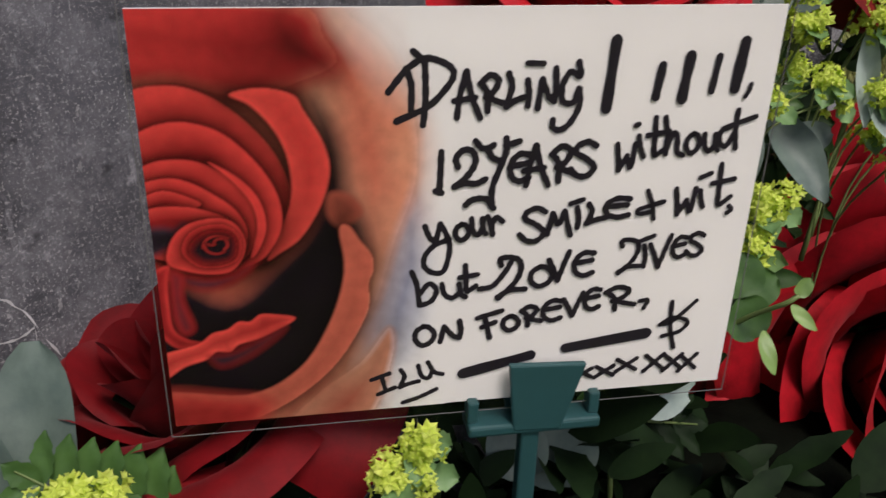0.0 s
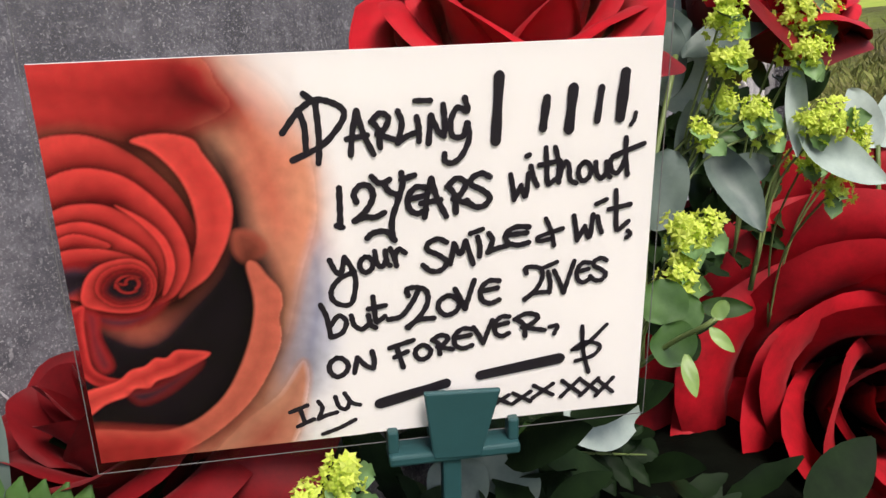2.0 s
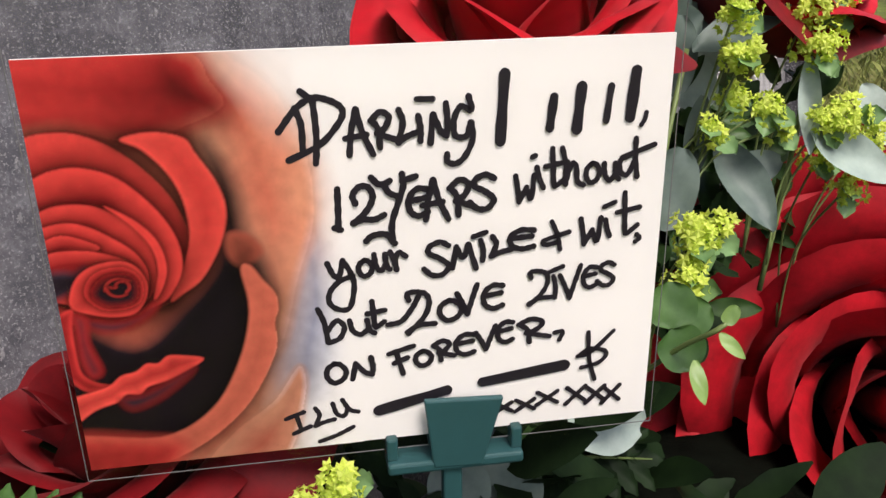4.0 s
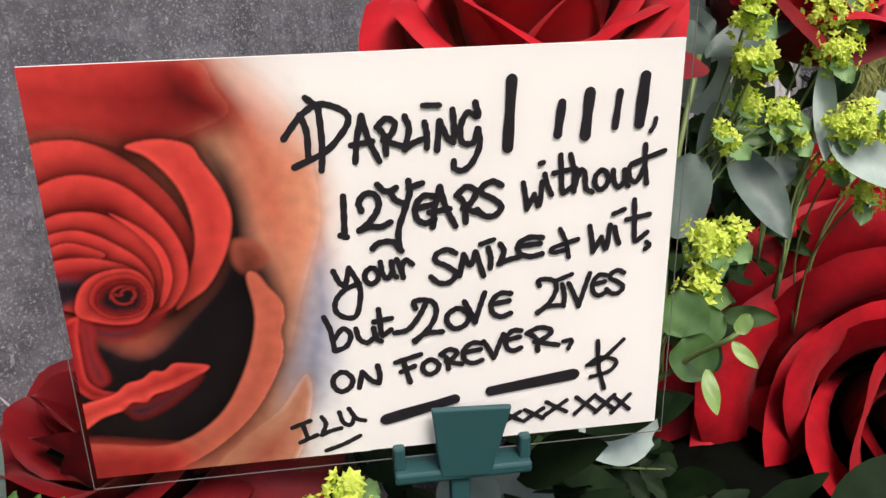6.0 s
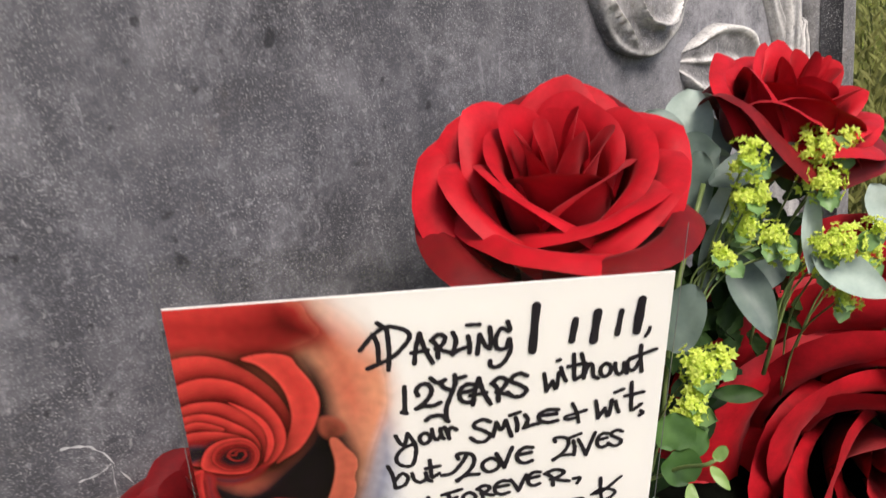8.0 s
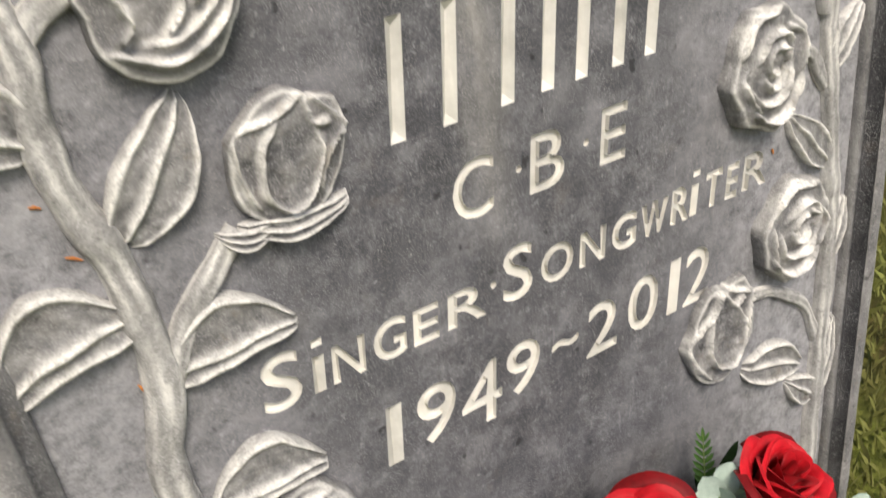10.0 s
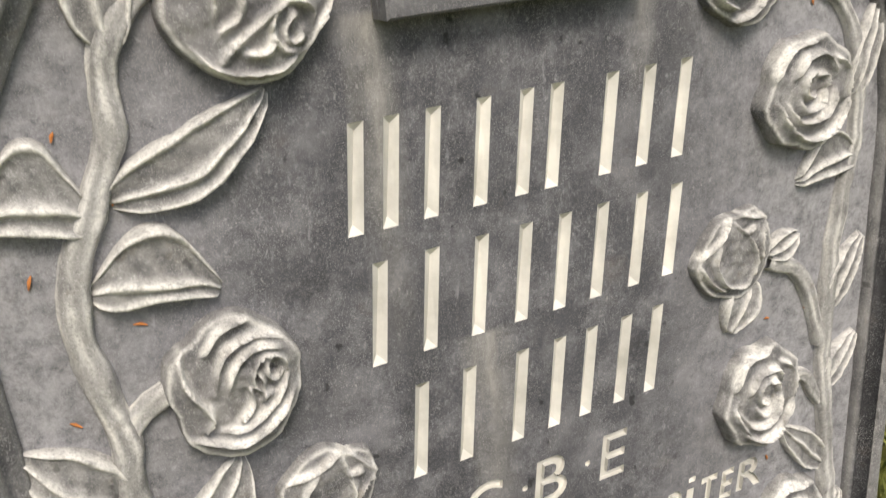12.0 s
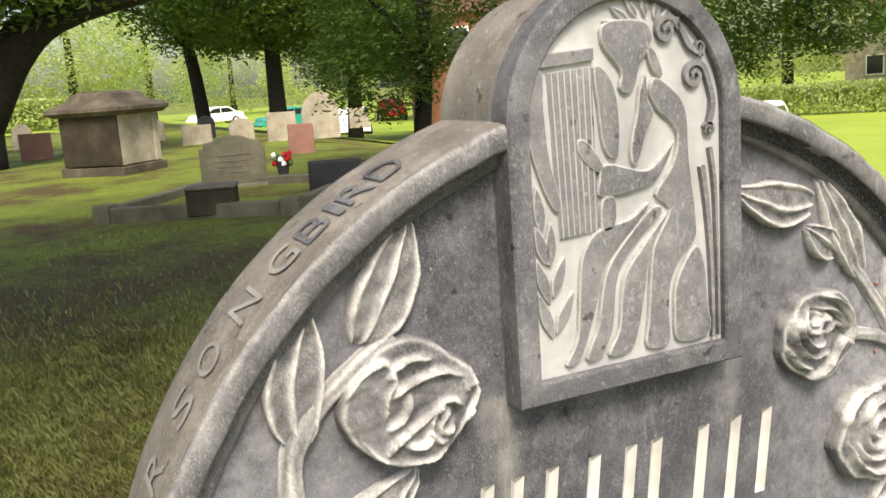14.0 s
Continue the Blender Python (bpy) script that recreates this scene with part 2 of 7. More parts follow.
    nt.links.new(col, b.inputs["Base Color"])
    bump(nt, b, noise_tex(nt, 300 * scale, 8, 0.75), 0.5, 0.0012 / scale)
    return ma


SLATE = stone_material("slate", (0.066, 0.066, 0.072), (0.104, 0.104, 0.111), (0.21, 0.208, 0.213))
SLATE_FACE = stone_material("slate_face", (0.044, 0.045, 0.051), (0.070, 0.071, 0.080), (0.180, 0.179, 0.190), bloom=True, runs=((-0.082, 0.016, 0.46, 0.652), (0.078, 0.012, 0.58, 0.652), (-0.03, 0.02, 0.30, 0.47)))
SLATE_CARVED = stone_material("slate_carved", (0.056, 0.056, 0.060), (0.090, 0.089, 0.093), (0.205, 0.202, 0.202), wear_or_base=True, worn=(0.76, 0.745, 0.70))
SLATE_EDGE = stone_material("slate_edge", (0.15, 0.130, 0.105), (0.23, 0.205, 0.168), (0.33, 0.30, 0.25))
SLATE_FLAT = stone_material("slate_relief", (0.12, 0.12, 0.125), (0.165, 0.165, 0.168), (0.26, 0.26, 0.255), wear_or_base=True, worn=(0.60, 0.59, 0.56))
DARK_SLATE = stone_material("near_black_slate", (0.012, 0.012, 0.014), (0.020, 0.020, 0.023), (0.045, 0.045, 0.048))
EDGE_CUT = stone_material("pale_edge_letter", (0.26, 0.25, 0.225), (0.36, 0.345, 0.315), (0.48, 0.46, 0.42), speck=False)
CUT = stone_material("cut_stone", (0.44, 0.43, 0.39), (0.62, 0.605, 0.56), (0.76, 0.74, 0.68), speck=False)
CUT_ROUGH = stone_material("chiselled_stone", (0.34, 0.34, 0.335), (0.46, 0.46, 0.45), (0.58, 0.58, 0.56), speck=False)
LIMESTONE = stone_material("limestone", (0.20, 0.17, 0.12), (0.40, 0.35, 0.26), (0.58, 0.52, 0.40), speck=False, scale=0.12)
LIME_GREY = stone_material("mossy_limestone", (0.075, 0.070, 0.043), (0.15, 0.140, 0.090), (0.26, 0.24, 0.16), speck=False, scale=0.12)
BROWN_BLACK_STONE = stone_material("brown_black_limestone", (0.026, 0.020, 0.012), (0.050, 0.040, 0.025), (0.10, 0.082, 0.052), speck=False, rough=0.95, scale=0.12)
LID_STONE = stone_material("lichen_stone", (0.045, 0.036, 0.024), (0.10, 0.082, 0.055), (0.22, 0.19, 0.14), speck=False, scale=0.16)
LIME_DARK = stone_material("limestone_dark", (0.09, 0.08, 0.06), (0.17, 0.15, 0.11), (0.28, 0.25, 0.18), speck=False, scale=0.12)
SANDSTONE = stone_material("red_sandstone", (0.22, 0.11, 0.08), (0.32, 0.16, 0.12), (0.42, 0.24, 0.18), speck=False, scale=0.12)
BLACK_STONE = stone_material("black_granite", (0.02, 0.02, 0.022), (0.03, 0.03, 0.033), (0.06, 0.06, 0.06), speck=False, scale=0.12)


def plain(name, colour, rough=0.6, spec=0.5, vary=0.25, scale=60, bumps=0.0, metal=0.0):
    ma, nt, b = material(name, rough, metal, spec)
    c = ramp(nt, noise_tex(nt, scale, 5, 0.6), [(0.25, tuple(x * (1 - vary) for x in colour)), (0.75, tuple(min(1, x * (1 + vary)) for x in colour))])
    nt.links.new(c, b.inputs["Base Color"])
    if bumps:
        bump(nt, b, noise_tex(nt, scale * 5, 4, 0.6), bumps, 0.001)
    return ma


def petal_material(name, deep, bright):
    """Velvety rose petal: fine grain, darker towards the base, soft sheen."""
    ma, nt, b = material(name, 0.62, 0, 0.25)
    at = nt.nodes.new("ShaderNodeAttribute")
    at.attribute_name = "wear_or_base"
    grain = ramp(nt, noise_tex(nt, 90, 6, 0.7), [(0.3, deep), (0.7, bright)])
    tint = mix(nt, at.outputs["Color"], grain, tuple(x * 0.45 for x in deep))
    nt.links.new(tint, b.inputs["Base Color"])
    b.inputs["Sheen Weight"].default_value = 0.10
    b.inputs["Sheen Tint"].default_value = (1, 0.3, 0.3, 1)
    bump(nt, b, noise_tex(nt, 900, 3, 0.6), 0.12, 0.0004)
    return ma


PETAL = petal_material("red_petal", (0.28, 0.002, 0.006), (0.52, 0.005, 0.014))
VEIN = plain("vein", (0.42, 0.42, 0.42), 0.7, 0.3, 0.4, 200)
PETAL_DEEP = petal_material("deep_red_petal", (0.21, 0.0012, 0.0042), (0.46, 0.004, 0.012))
# petal copy with the shade of undersides and of the hidden rose painted in
PETAL_SHADED = petal_material("shaded_red_petal", (0.09, 0.001, 0.002), (0.19, 0.0015, 0.004))


def leaf_material(name, low, high, rough=0.5, scale=120, spec=0.4, through_light=0.0):
    ma, nt, b = material(name, rough, 0, spec)
    info = nt.nodes.new("ShaderNodeObjectInfo")
    c = ramp(nt, noise_tex(nt, scale, 5, 0.6), [(0.3, low), (0.7, high)])
    c = mix(nt, info.outputs["Random"], mix(nt, 1.0, c, (0.75, 0.78, 0.75), "MULTIPLY"), c)
    nt.links.new(c, b.inputs["Base Color"])
    bump(nt, b, noise_tex(nt, scale * 3, 3, 0.6), 0.15, 0.0005)
    if through_light:
        tr = nt.nodes.new("ShaderNodeBsdfTranslucent")
        nt.links.new(mix(nt, 1.0, c, (1.5, 1.6, 0.8), "MULTIPLY"), tr.inputs[0])
        ms = node(nt, "ShaderNodeMixShader", Fac=through_light)
        nt.links.new(b.outputs[0], ms.inputs[1])
        nt.links.new(tr.outputs[0], ms.inputs[2])
        nt.links.new(ms.outputs[0], nt.nodes["Material Output"].inputs[0])
    return ma


EUCALYPTUS = leaf_material("eucalyptus_leaf", (0.30, 0.38, 0.34), (0.46, 0.55, 0.49), 0.6)
# darker eucalyptus: dull leaves, and shade behind the card put into the colour
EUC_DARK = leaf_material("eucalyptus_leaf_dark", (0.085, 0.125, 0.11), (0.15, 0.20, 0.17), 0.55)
GREEN = leaf_material("green_leaf", (0.035, 0.09, 0.02), (0.08, 0.17, 0.04), 0.45)
# two darker copies of the leaf green: shade inside the wreath put into colour
DEEP_SHADE_GREEN = leaf_material("deep_shade_leaf", (0.005, 0.013, 0.004), (0.012, 0.028, 0.008), 0.6, 120, 0.1)
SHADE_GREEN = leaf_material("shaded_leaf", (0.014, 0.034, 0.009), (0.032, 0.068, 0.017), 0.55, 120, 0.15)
YOUNG = leaf_material("young_leaf", (0.14, 0.24, 0.06), (0.24, 0.36, 0.10), 0.45)
LIME = leaf_material("yellow_green_flower", (0.52, 0.62, 0.06), (0.80, 0.86, 0.22), 0.6, 300, 0.3, 0.35)
MANTLE = leaf_material("mantle_leaf", (0.10, 0.20, 0.07), (0.20, 0.33, 0.13), 0.5)
STEM = leaf_material("green_stem", (0.12, 0.17, 0.05), (0.20, 0.27, 0.09), 0.5)
PICK = plain("green_plastic", (0.018, 0.068, 0.070), 0.42, 0.5, 0.08, 200)
CARD = plain("white_card", (0.90, 0.88, 0.83), 0.55, 0.4, 0.015, 40)
INK = plain("black_ink", (0.012, 0.009, 0.014), 0.5, 0.4, 0.3, 400)
NEEDLE = plain("dry_needle", (0.42, 0.16, 0.05), 0.8, 0.2, 0.5, 200)
GAP_SHADE = plain("gap_shade", (0.003, 0.004, 0.0025), 0.95, 0.03, 0.6, 60, 0.6)

film_ma, nt, b = material("clear_film", 0.08, 0, 0.5)
clear = nt.nodes.new("ShaderNodeBsdfTransparent")
gloss = node(nt, "ShaderNodeBsdfGlossy", Roughness=0.06)
fr = node(nt, "ShaderNodeFresnel", IOR=1.22)
sh = nt.nodes.new("ShaderNodeMixShader")
nt.links.new(fr.outputs[0], sh.inputs[0])
nt.links.new(clear.outputs[0], sh.inputs[1])
nt.links.new(gloss.outputs[0], sh.inputs[2])
nt.links.new(sh.outputs[0], nt.nodes["Material Output"].inputs[0])
clear.inputs[0].default_value = (0.985, 0.985, 0.98, 1)
FILM = film_ma
FILM_EDGE = plain("film_edge", (0.16, 0.16, 0.16), 0.15, 0.6, 0.1, 100)

print_ma, nt, b = material("printed_photo", 0.45, 0, 0.2)
at = nt.nodes.new("ShaderNodeAttribute")
at.attribute_name = "print"
nt.links.new(at.outputs["Color"], b.inputs["Base Color"])
PRINT = print_ma

grass_ma, nt, b = material("grass", 0.75, 0, 0.2)
c = ramp(nt, noise_tex(nt, 0.9, 6, 0.65), [(0.38, (0.13, 0.095, 0.042)), (0.50, (0.20, 0.235, 0.042)), (0.7, (0.27, 0.36, 0.050))])
# a worn patch of bare earth and leaf litter beyond the headstone
tc = nt.nodes.new("ShaderNodeTexCoord")
mp = node(nt, "ShaderNodeMapping", Location=(0.08, -1.86, 0.0), Scale=(0.22, 0.47, 0.0))
nt.links.new(tc.outputs["Object"], mp.inputs[0])
size = nt.nodes.new("ShaderNodeVectorMath")
size.operation = "LENGTH"
nt.links.new(mp.outputs[0], size.inputs[0])
ragged = nt.nodes.new("ShaderNodeMath")
ragged.operation = "ADD"
nt.links.new(size.outputs["Value"], ragged.inputs[0])
nt.links.new(noise_tex(nt, 2.2, 7, 0.75), ragged.inputs[1])
bare = ramp(nt, ragged.outputs[0], [(0.60, (0.92, 0.92, 0.92)), (0.97, (0, 0, 0))])
c = mix(nt, bare, c, (0.125, 0.092, 0.052))
fine = ramp(nt, noise_tex(nt, 24, 6, 0.75), [(0.3, (0.45, 0.45, 0.42)), (0.7, (1.4, 1.4, 1.3))])
nt.links.new(mix(nt, 1.0, c, fine, "MULTIPLY"), b.inputs["Base Color"])
bump(nt, b, noise_tex(nt, 60, 6, 0.8), 0.8, 0.03)
GRASS = grass_ma
BLADE = leaf_material("grass_blade", (0.135, 0.115, 0.042), (0.29, 0.31, 0.085), 0.6, 8, 0.2)
BARK = plain("bark", (0.022, 0.018, 0.014), 0.9, 0.2, 0.5, 14, 0.8)
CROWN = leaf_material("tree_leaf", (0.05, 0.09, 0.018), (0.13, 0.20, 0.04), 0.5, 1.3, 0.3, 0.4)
# far leaves: sunlight and haze are put into this much paler green
CROWN_SUNLIT = leaf_material("sunlit_tree_leaf", (0.40, 0.46, 0.16), (0.60, 0.64, 0.30), 0.5, 1.3, 0.3, 0.4)
GLASS = plain("dark_glass", (0.02, 0.025, 0.03), 0.08, 0.6, 0.1, 2)
TEAL = plain("teal_paint", (0.02, 0.30, 0.24), 0.25, 0.6, 0.05, 2)
RED_PAINT = plain("red_paint", (0.55, 0.03, 0.03), 0.25, 0.6, 0.05, 2)
BRICK = plain("red_brick", (0.34, 0.15, 0.09), 0.85, 0.2, 0.4, 3)
ROOF = plain("roof_tile", (0.16, 0.08, 0.06), 0.85, 0.2, 0.4, 3)
# grass in a lighter green that carries the far sunlight
field_ma, nt, b = material("sunlit_field", 0.8, 0, 0.15)
c = ramp(nt, noise_tex(nt, 0.25, 6, 0.7), [(0.3, (0.22, 0.32, 0.035)), (0.7, (0.37, 0.44, 0.065))])
nt.links.new(c, b.inputs["Base Color"])
FIELD = field_ma

# ---- ground ----
rnd = random.Random(4)
gx = [-400, -120, -50, -25, -14, -9, -6] + [i * 0.5 for i in range(-8, 21)] + [14, 20, 30, 50, 120, 400]
gy = [-400, -60, -20, -8] + [i * 0.5 for i in range(-8, 31)] + [18, 22, 30, 40, 60, 120, 400]
def land(x, y):
    """Height of the ground: level round the grave, falling away to the right, a little sunk by the grave."""
    return -0.17 * (min(max(x, 3.6), 14.0) - 3.6) - 0.085 * max(0.0, min(1.0, (5.0 - math.hypot(x, y)) / 3.0))


vs = [(x, y, land(x, y) - 0.012 + (0.05 * noise.noise((x * 0.4, y * 0.4, 3)) if abs(x) + abs(y) > 3 else 0.0) * min(1, abs(y) / 6)) for y in gy for x in gx]
ground = add_mesh("ground", vs, grid_faces(len(gy), len(gx)), GRASS, smooth=True)
tagged(ground, "mown churchyard grass, patchy and brown in the shade", "grass", kind="structure")


def blades(name, count, area, height, label):
    vs, fs = [], []
    x0, x1, y0, y1 = area
    while len(fs) < count:
        x, y = rnd.uniform(x0, x1), rnd.uniform(y0, y1)
        if -0.31 < x < 0.31 and -0.3 < y < 0.09 or rnd.random() > 1.5 * math.exp(-((x - 0.1) / 1.2) ** 2 - ((y - 1.6) / 1.9) ** 2):
            continue
        worn = 0.85 - math.hypot((x + 0.36) * 0.22, (y - 3.96) * 0.47) + 0.35 * noise.noise((x * 2.0, y * 2.0, 7.0))
        if rnd.random() < min(0.85, 1.7 * worn):
            continue
        a, h, lean = rnd.uniform(0, 6.28), height * rnd.uniform(0.4, 1.3), rnd.uniform(0.1, 0.9)
        w = 0.0013 * rnd.uniform(0.7, 1.5) * (1 + 0.4 * y if y > 0 else 1)
        dx, dy, ex, ey = math.cos(a) * w, math.sin(a) * w, math.cos(a + 1.4) * h * lean, math.sin(a + 1.4) * h * lean
        k, g = len(vs), land(x, y) - 0.014
        vs += [(x - dx, y - dy, g), (x + dx, y + dy, g), (x + ex * 0.4 + dx * 0.7, y + ey * 0.4 + dy * 0.7, g + h * 0.6), (x + ex, y + ey, g + h * 0.9)]
        fs += [(k, k + 1, k + 2), (k, k + 2, k + 3)]
    return tagged(add_mesh(name, vs, fs, BLADE), label, "grass", kind="stuff")


blades("grass_blades", 300000, (-2.4, 3.0, -1.6, 5.6), 0.032, "short green grass blades round the headstone")

# ---- headstone ----
HALF, ARCH_Z, BACK, MID = 0.2965, 0.52, 0.064, 0.0035
PX, PZ0, PZ1, PR = -0.0025, 0.653, 0.800, 0.0755


def arch_points(r, n=48, foot=-0.14):
    out = [(MID - r, foot)]
    for k in range(n + 1):
        t = math.pi * (1 - k / n)
        out.append((MID + r * math.cos(t), ARCH_Z + r * math.sin(t)))
    return out + [(MID + r, foot)]


def panel_loop(r, z0, n=64):
    return [(PX - r, z0)] + [(PX + r * math.cos(math.pi * (1 - k / n)), PZ1 + r * math.sin(math.pi * (1 - k / n))) for k in range(n + 1)] + [(PX + r, z0)]


headstone = thing("headstone", "carved dark slate headstone with an arched top and rose vines", "headstone")
part("body", prism(arch_points(HALF - 0.0012), 0.005, BACK), SLATE_EDGE, headstone, "rough brownish slate sides")

# moulded rim round the arch and the broad top edge behind it, open where the panel stands
path = [((-HALF, z), (1, 0)) for z in np.linspace(-0.14, ARCH_Z, 34)]
profile = [(0.0006, -0.0155), (0.0018, -0.0172), (0.004, -0.018), (0.0118, -0.018), (0.0134, -0.0168), (0.0144, -0.0105), (0.0180, -0.0085), (0.0212, -0.0075), (0.0230, -0.005), (0.0236, 0.001)]
for side, gap in ((1, 0.0810), (-1, 0.0690)):
    line = path + [((-HALF * math.cos(t), ARCH_Z + HALF * math.sin(t)), (math.cos(t), -math.sin(t))) for t in np.linspace(0.02, math.acos(gap / HALF), 70)]
    chip = [0.0007 * noise.noise((p[0] * 70, p[1] * 70, side * 3.0)) + 0.0012 * max(0.0, noise.noise((p[0] * 26, p[1] * 26, side * 9.0)) - 0.25) for p, _ in line]
    vs = [(MID + side * (p[0] + (d + c) * n[0]), y + (c if k < 2 else 0.0), p[1] + (d + c) * n[1]) for (p, n), c in zip(line, chip) for k, (d, y) in enumerate(profile)]
    rim = add_mesh("rim", vs, grid_faces(len(line), len(profile)), SLATE_CARVED, headstone, "raised moulded slate rim", True)
    at = rim.data.attributes.new("wear_or_base", "FLOAT", "POINT")
    w = [0.30, 0.45, 0.16, 0.05, 0.25, 0.0, 0.0, 0.06, 0.26, 0.0]
    at.data.foreach_set("value", [w[i % len(profile)] * (0.5 + 0.5 * rnd.random()) for i in range(len(vs))])
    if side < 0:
        # near-black strip laid along the hollow of this one rim
        cove_line = [(0.0138, -0.0168), (0.0147, -0.0112), (0.0180, -0.0092), (0.0206, -0.0083)]
        vs = [(MID + side * (p[0] + d * n[0]), y, p[1] + d * n[1]) for p, n in line for d, y in cove_line]
        add_mesh("rim_cove", vs, grid_faces(len(line), len(cove_line)), DARK_SLATE, headstone, "near-black hollow of the rim", True)
    deep = [-0.0157, -0.010, 0.004, 0.020, 0.036, 0.052, 0.060, BACK + 0.0005]
    vs = []
    for (p, n), c in zip(line, chip):
        for k, y in enumerate(deep):
            d = 0.0008 * noise.noise((p[0] * 30, p[1] * 30, y * 40 + side)) + (0.0006 + c if k == 0 else 0.0025 if k == len(deep) - 1 else 0.0)
            vs.append((MID + side * (p[0] + d * n[0]), y + (c if k == 0 else 0.0), p[1] + d * n[1]))
    add_mesh("top_edge", vs, grid_faces(len(line), len(deep)), SLATE_EDGE, headstone, "broad sandy-grey top edge, rough and weathered", True)

part("panel_block", prism(panel_loop(PR, PZ0 + 0.0), -0.002, BACK - 0.002), SLATE_EDGE, headstone)
frame_outer = panel_loop(PR + 0.0004, PZ0 - 0.0004)
frame_inner = panel_loop(PR - 0.0125, PZ0 + 0.0125)
n = len(frame_outer)
vs, rows = [], [(frame_outer, -0.0015), (frame_outer, -0.0178), (panel_loop(PR - 0.001, PZ0 + 0.001), -0.0192), (panel_loop(PR - 0.0115, PZ0 + 0.0115), -0.0192), (frame_inner, -0.0178), (frame_inner, -0.0136)]
for loop, y in rows:
    vs += [(x, y, z) for x, z in loop]
add_mesh("panel_frame", vs, grid_faces(len(rows), n, True), SLATE, headstone, "plain slate frame of the arched panel")
bm = bmesh.new()
bm.faces.new([bm.verts.new((x, -0.0140, z)) for x, z in frame_inner])
part("panel_field", bm, CUT_ROUGH, headstone, "pale chiselled background")

# inscription: letters cut into the field
LET = []


def within(p, loop):
    x, z = loop[:, 0], loop[:, 1]
    x2, z2 = np.roll(x, -1), np.roll(z, -1)
    cross = (z > p[1]) != (z2 > p[1])
    return bool(np.sum(cross & (p[0] < x + (p[1] - z) * (x2 - x) / np.where(z2 == z, 1e-9, z2 - z))) % 2)


def thickened(loops, d):
    """Outlines of a letter moved apart by d: outer ones grow, holes shrink."""
    out = []
    for l in loops:
        hole = any(within(l[0], q) for q in loops if q is not l)
        turn = np.sum(l[:, 0] * np.roll(l[:, 1], -1) - np.roll(l[:, 0], -1) * l[:, 1]) > 0
        t = np.roll(l, -1, 0) - np.roll(l, 1, 0)
        n = np.stack([t[:, 1], -t[:, 0]], 1) / (np.linalg.norm(t, axis=1)[:, None] + 1e-9)
        out.append(l + n * d * (1 if turn else -1) * (-1 if hole else 1))
    return out


def letter(ch, x0, x1, z0, z1, shear=0.12, more=0.0007):
    ls = glyphs(ch, 0.012)
    x0, x1 = (x0, x1) if ch in ".I1" else (x0 + more, x1 - more)
    lo = np.min([l.min(0) for l in ls], axis=0)
    hi = np.max([l.max(0) for l in ls], axis=0)
    out = []
    for l in ls:
        u = (l - lo) / (hi - lo)
        z = z0 + u[:, 1] * (z1 - z0)
        out.append(np.stack([x0 + u[:, 0] * (x1 - x0) + shear * (z - z0), z], 1))
    LET.append(thickened(out, more) if ch != "." else out)


def bar(x0, x1, z0, z1, shear=0.12):
    LET.append([np.array([(x0, z0), (x1, z0), (x1 + shear * (z1 - z0), z1), (x0 + shear * (z1 - z0), z1)])])


for ch, x0, x1 in zip("C.B.E", (-0.056, -0.014, -0.006, 0.033, 0.044), (-0.030, -0.010, 0.018, 0.037, 0.064)):
    letter(ch, x0, x1, *((0.357, 0.361) if ch == "." else (0.342, 0.374)))
for ch, x0, x1, top in zip("SINGER.SONGWRITER",
                           (-0.176, -0.148, -0.138, -0.114, -0.090, -0.068, -0.038, -0.031, -0.004, 0.025, 0.050, 0.073, 0.099, 0.117, 0.128, 0.148, 0.164),
                           (-0.155, -0.143, -0.119, -0.094, -0.073, -0.042, -0.034, -0.010, 0.020, 0.045, 0.070, 0.096, 0.115, 0.121, 0.144, 0.160, 0.188),
                           (0.313, 0.303, 0.304, 0.305, 0.303, 0.303, 0.300, 0.315, 0.305, 0.304, 0.304, 0.304, 0.305, 0.303, 0.306, 0.305, 0.306)):
    letter(ch, x0, x1, 0.2955 if ch == "." else 0.2825, top, 0.12, 0.0011 if x0 > 0.02 else 0.0008)
for x0 in (-0.1455, 0.1195):
    bar(x0, x0 + 0.006, 0.3085, 0.3125)
for ch, x0, x1, z0, z1 in (("1", -0.117, -0.1085, 0.215, 0.253), ("9", -0.098, -0.072, 0.216, 0.253), ("4", -0.069, -0.040, 0.210, 0.251), ("9", -0.036, -0.011, 0.218, 0.252),
                           ("~", 0.000, 0.021, 0.234, 0.2395), ("2", 0.026, 0.052, 0.217, 0.252), ("0", 0.060, 0.086, 0.218, 0.255), ("1", 0.096, 0.104, 0.217, 0.256), ("2", 0.110, 0.134, 0.217, 0.256)):
    letter(ch, x0, x1, z0, z1)
# names stay plain bars, one to a letter
for z0, z1, marks in ((0.549, 0.606, (-0.104, -0.085, -0.062, -0.033, -0.007, 0.012, 0.048, 0.074, 0.100)),
                      (0.474, 0.532, (-0.100, -0.070, -0.040, -0.012, 0.014, 0.040, 0.068, 0.094)),
                      (0.396, 0.455, (-0.084, -0.054, -0.019, 0.007, 0.030, 0.056, 0.080))):
    for a in marks:
        bar(a, a + 0.0085, z0, z1)

FIELD_R = HALF - 0.0225
inner = [np.array([(MID - FIELD_R, -0.14), (MID + FIELD_R, -0.14)] + [(MID + FIELD_R * math.cos(t), ARCH_Z + FIELD_R * math.sin(t)) for t in np.linspace(0, math.pi, 60)])]
v2, f2 = filled(inner + [l for g in LET for l in g])
root = list(range(len(v2)))


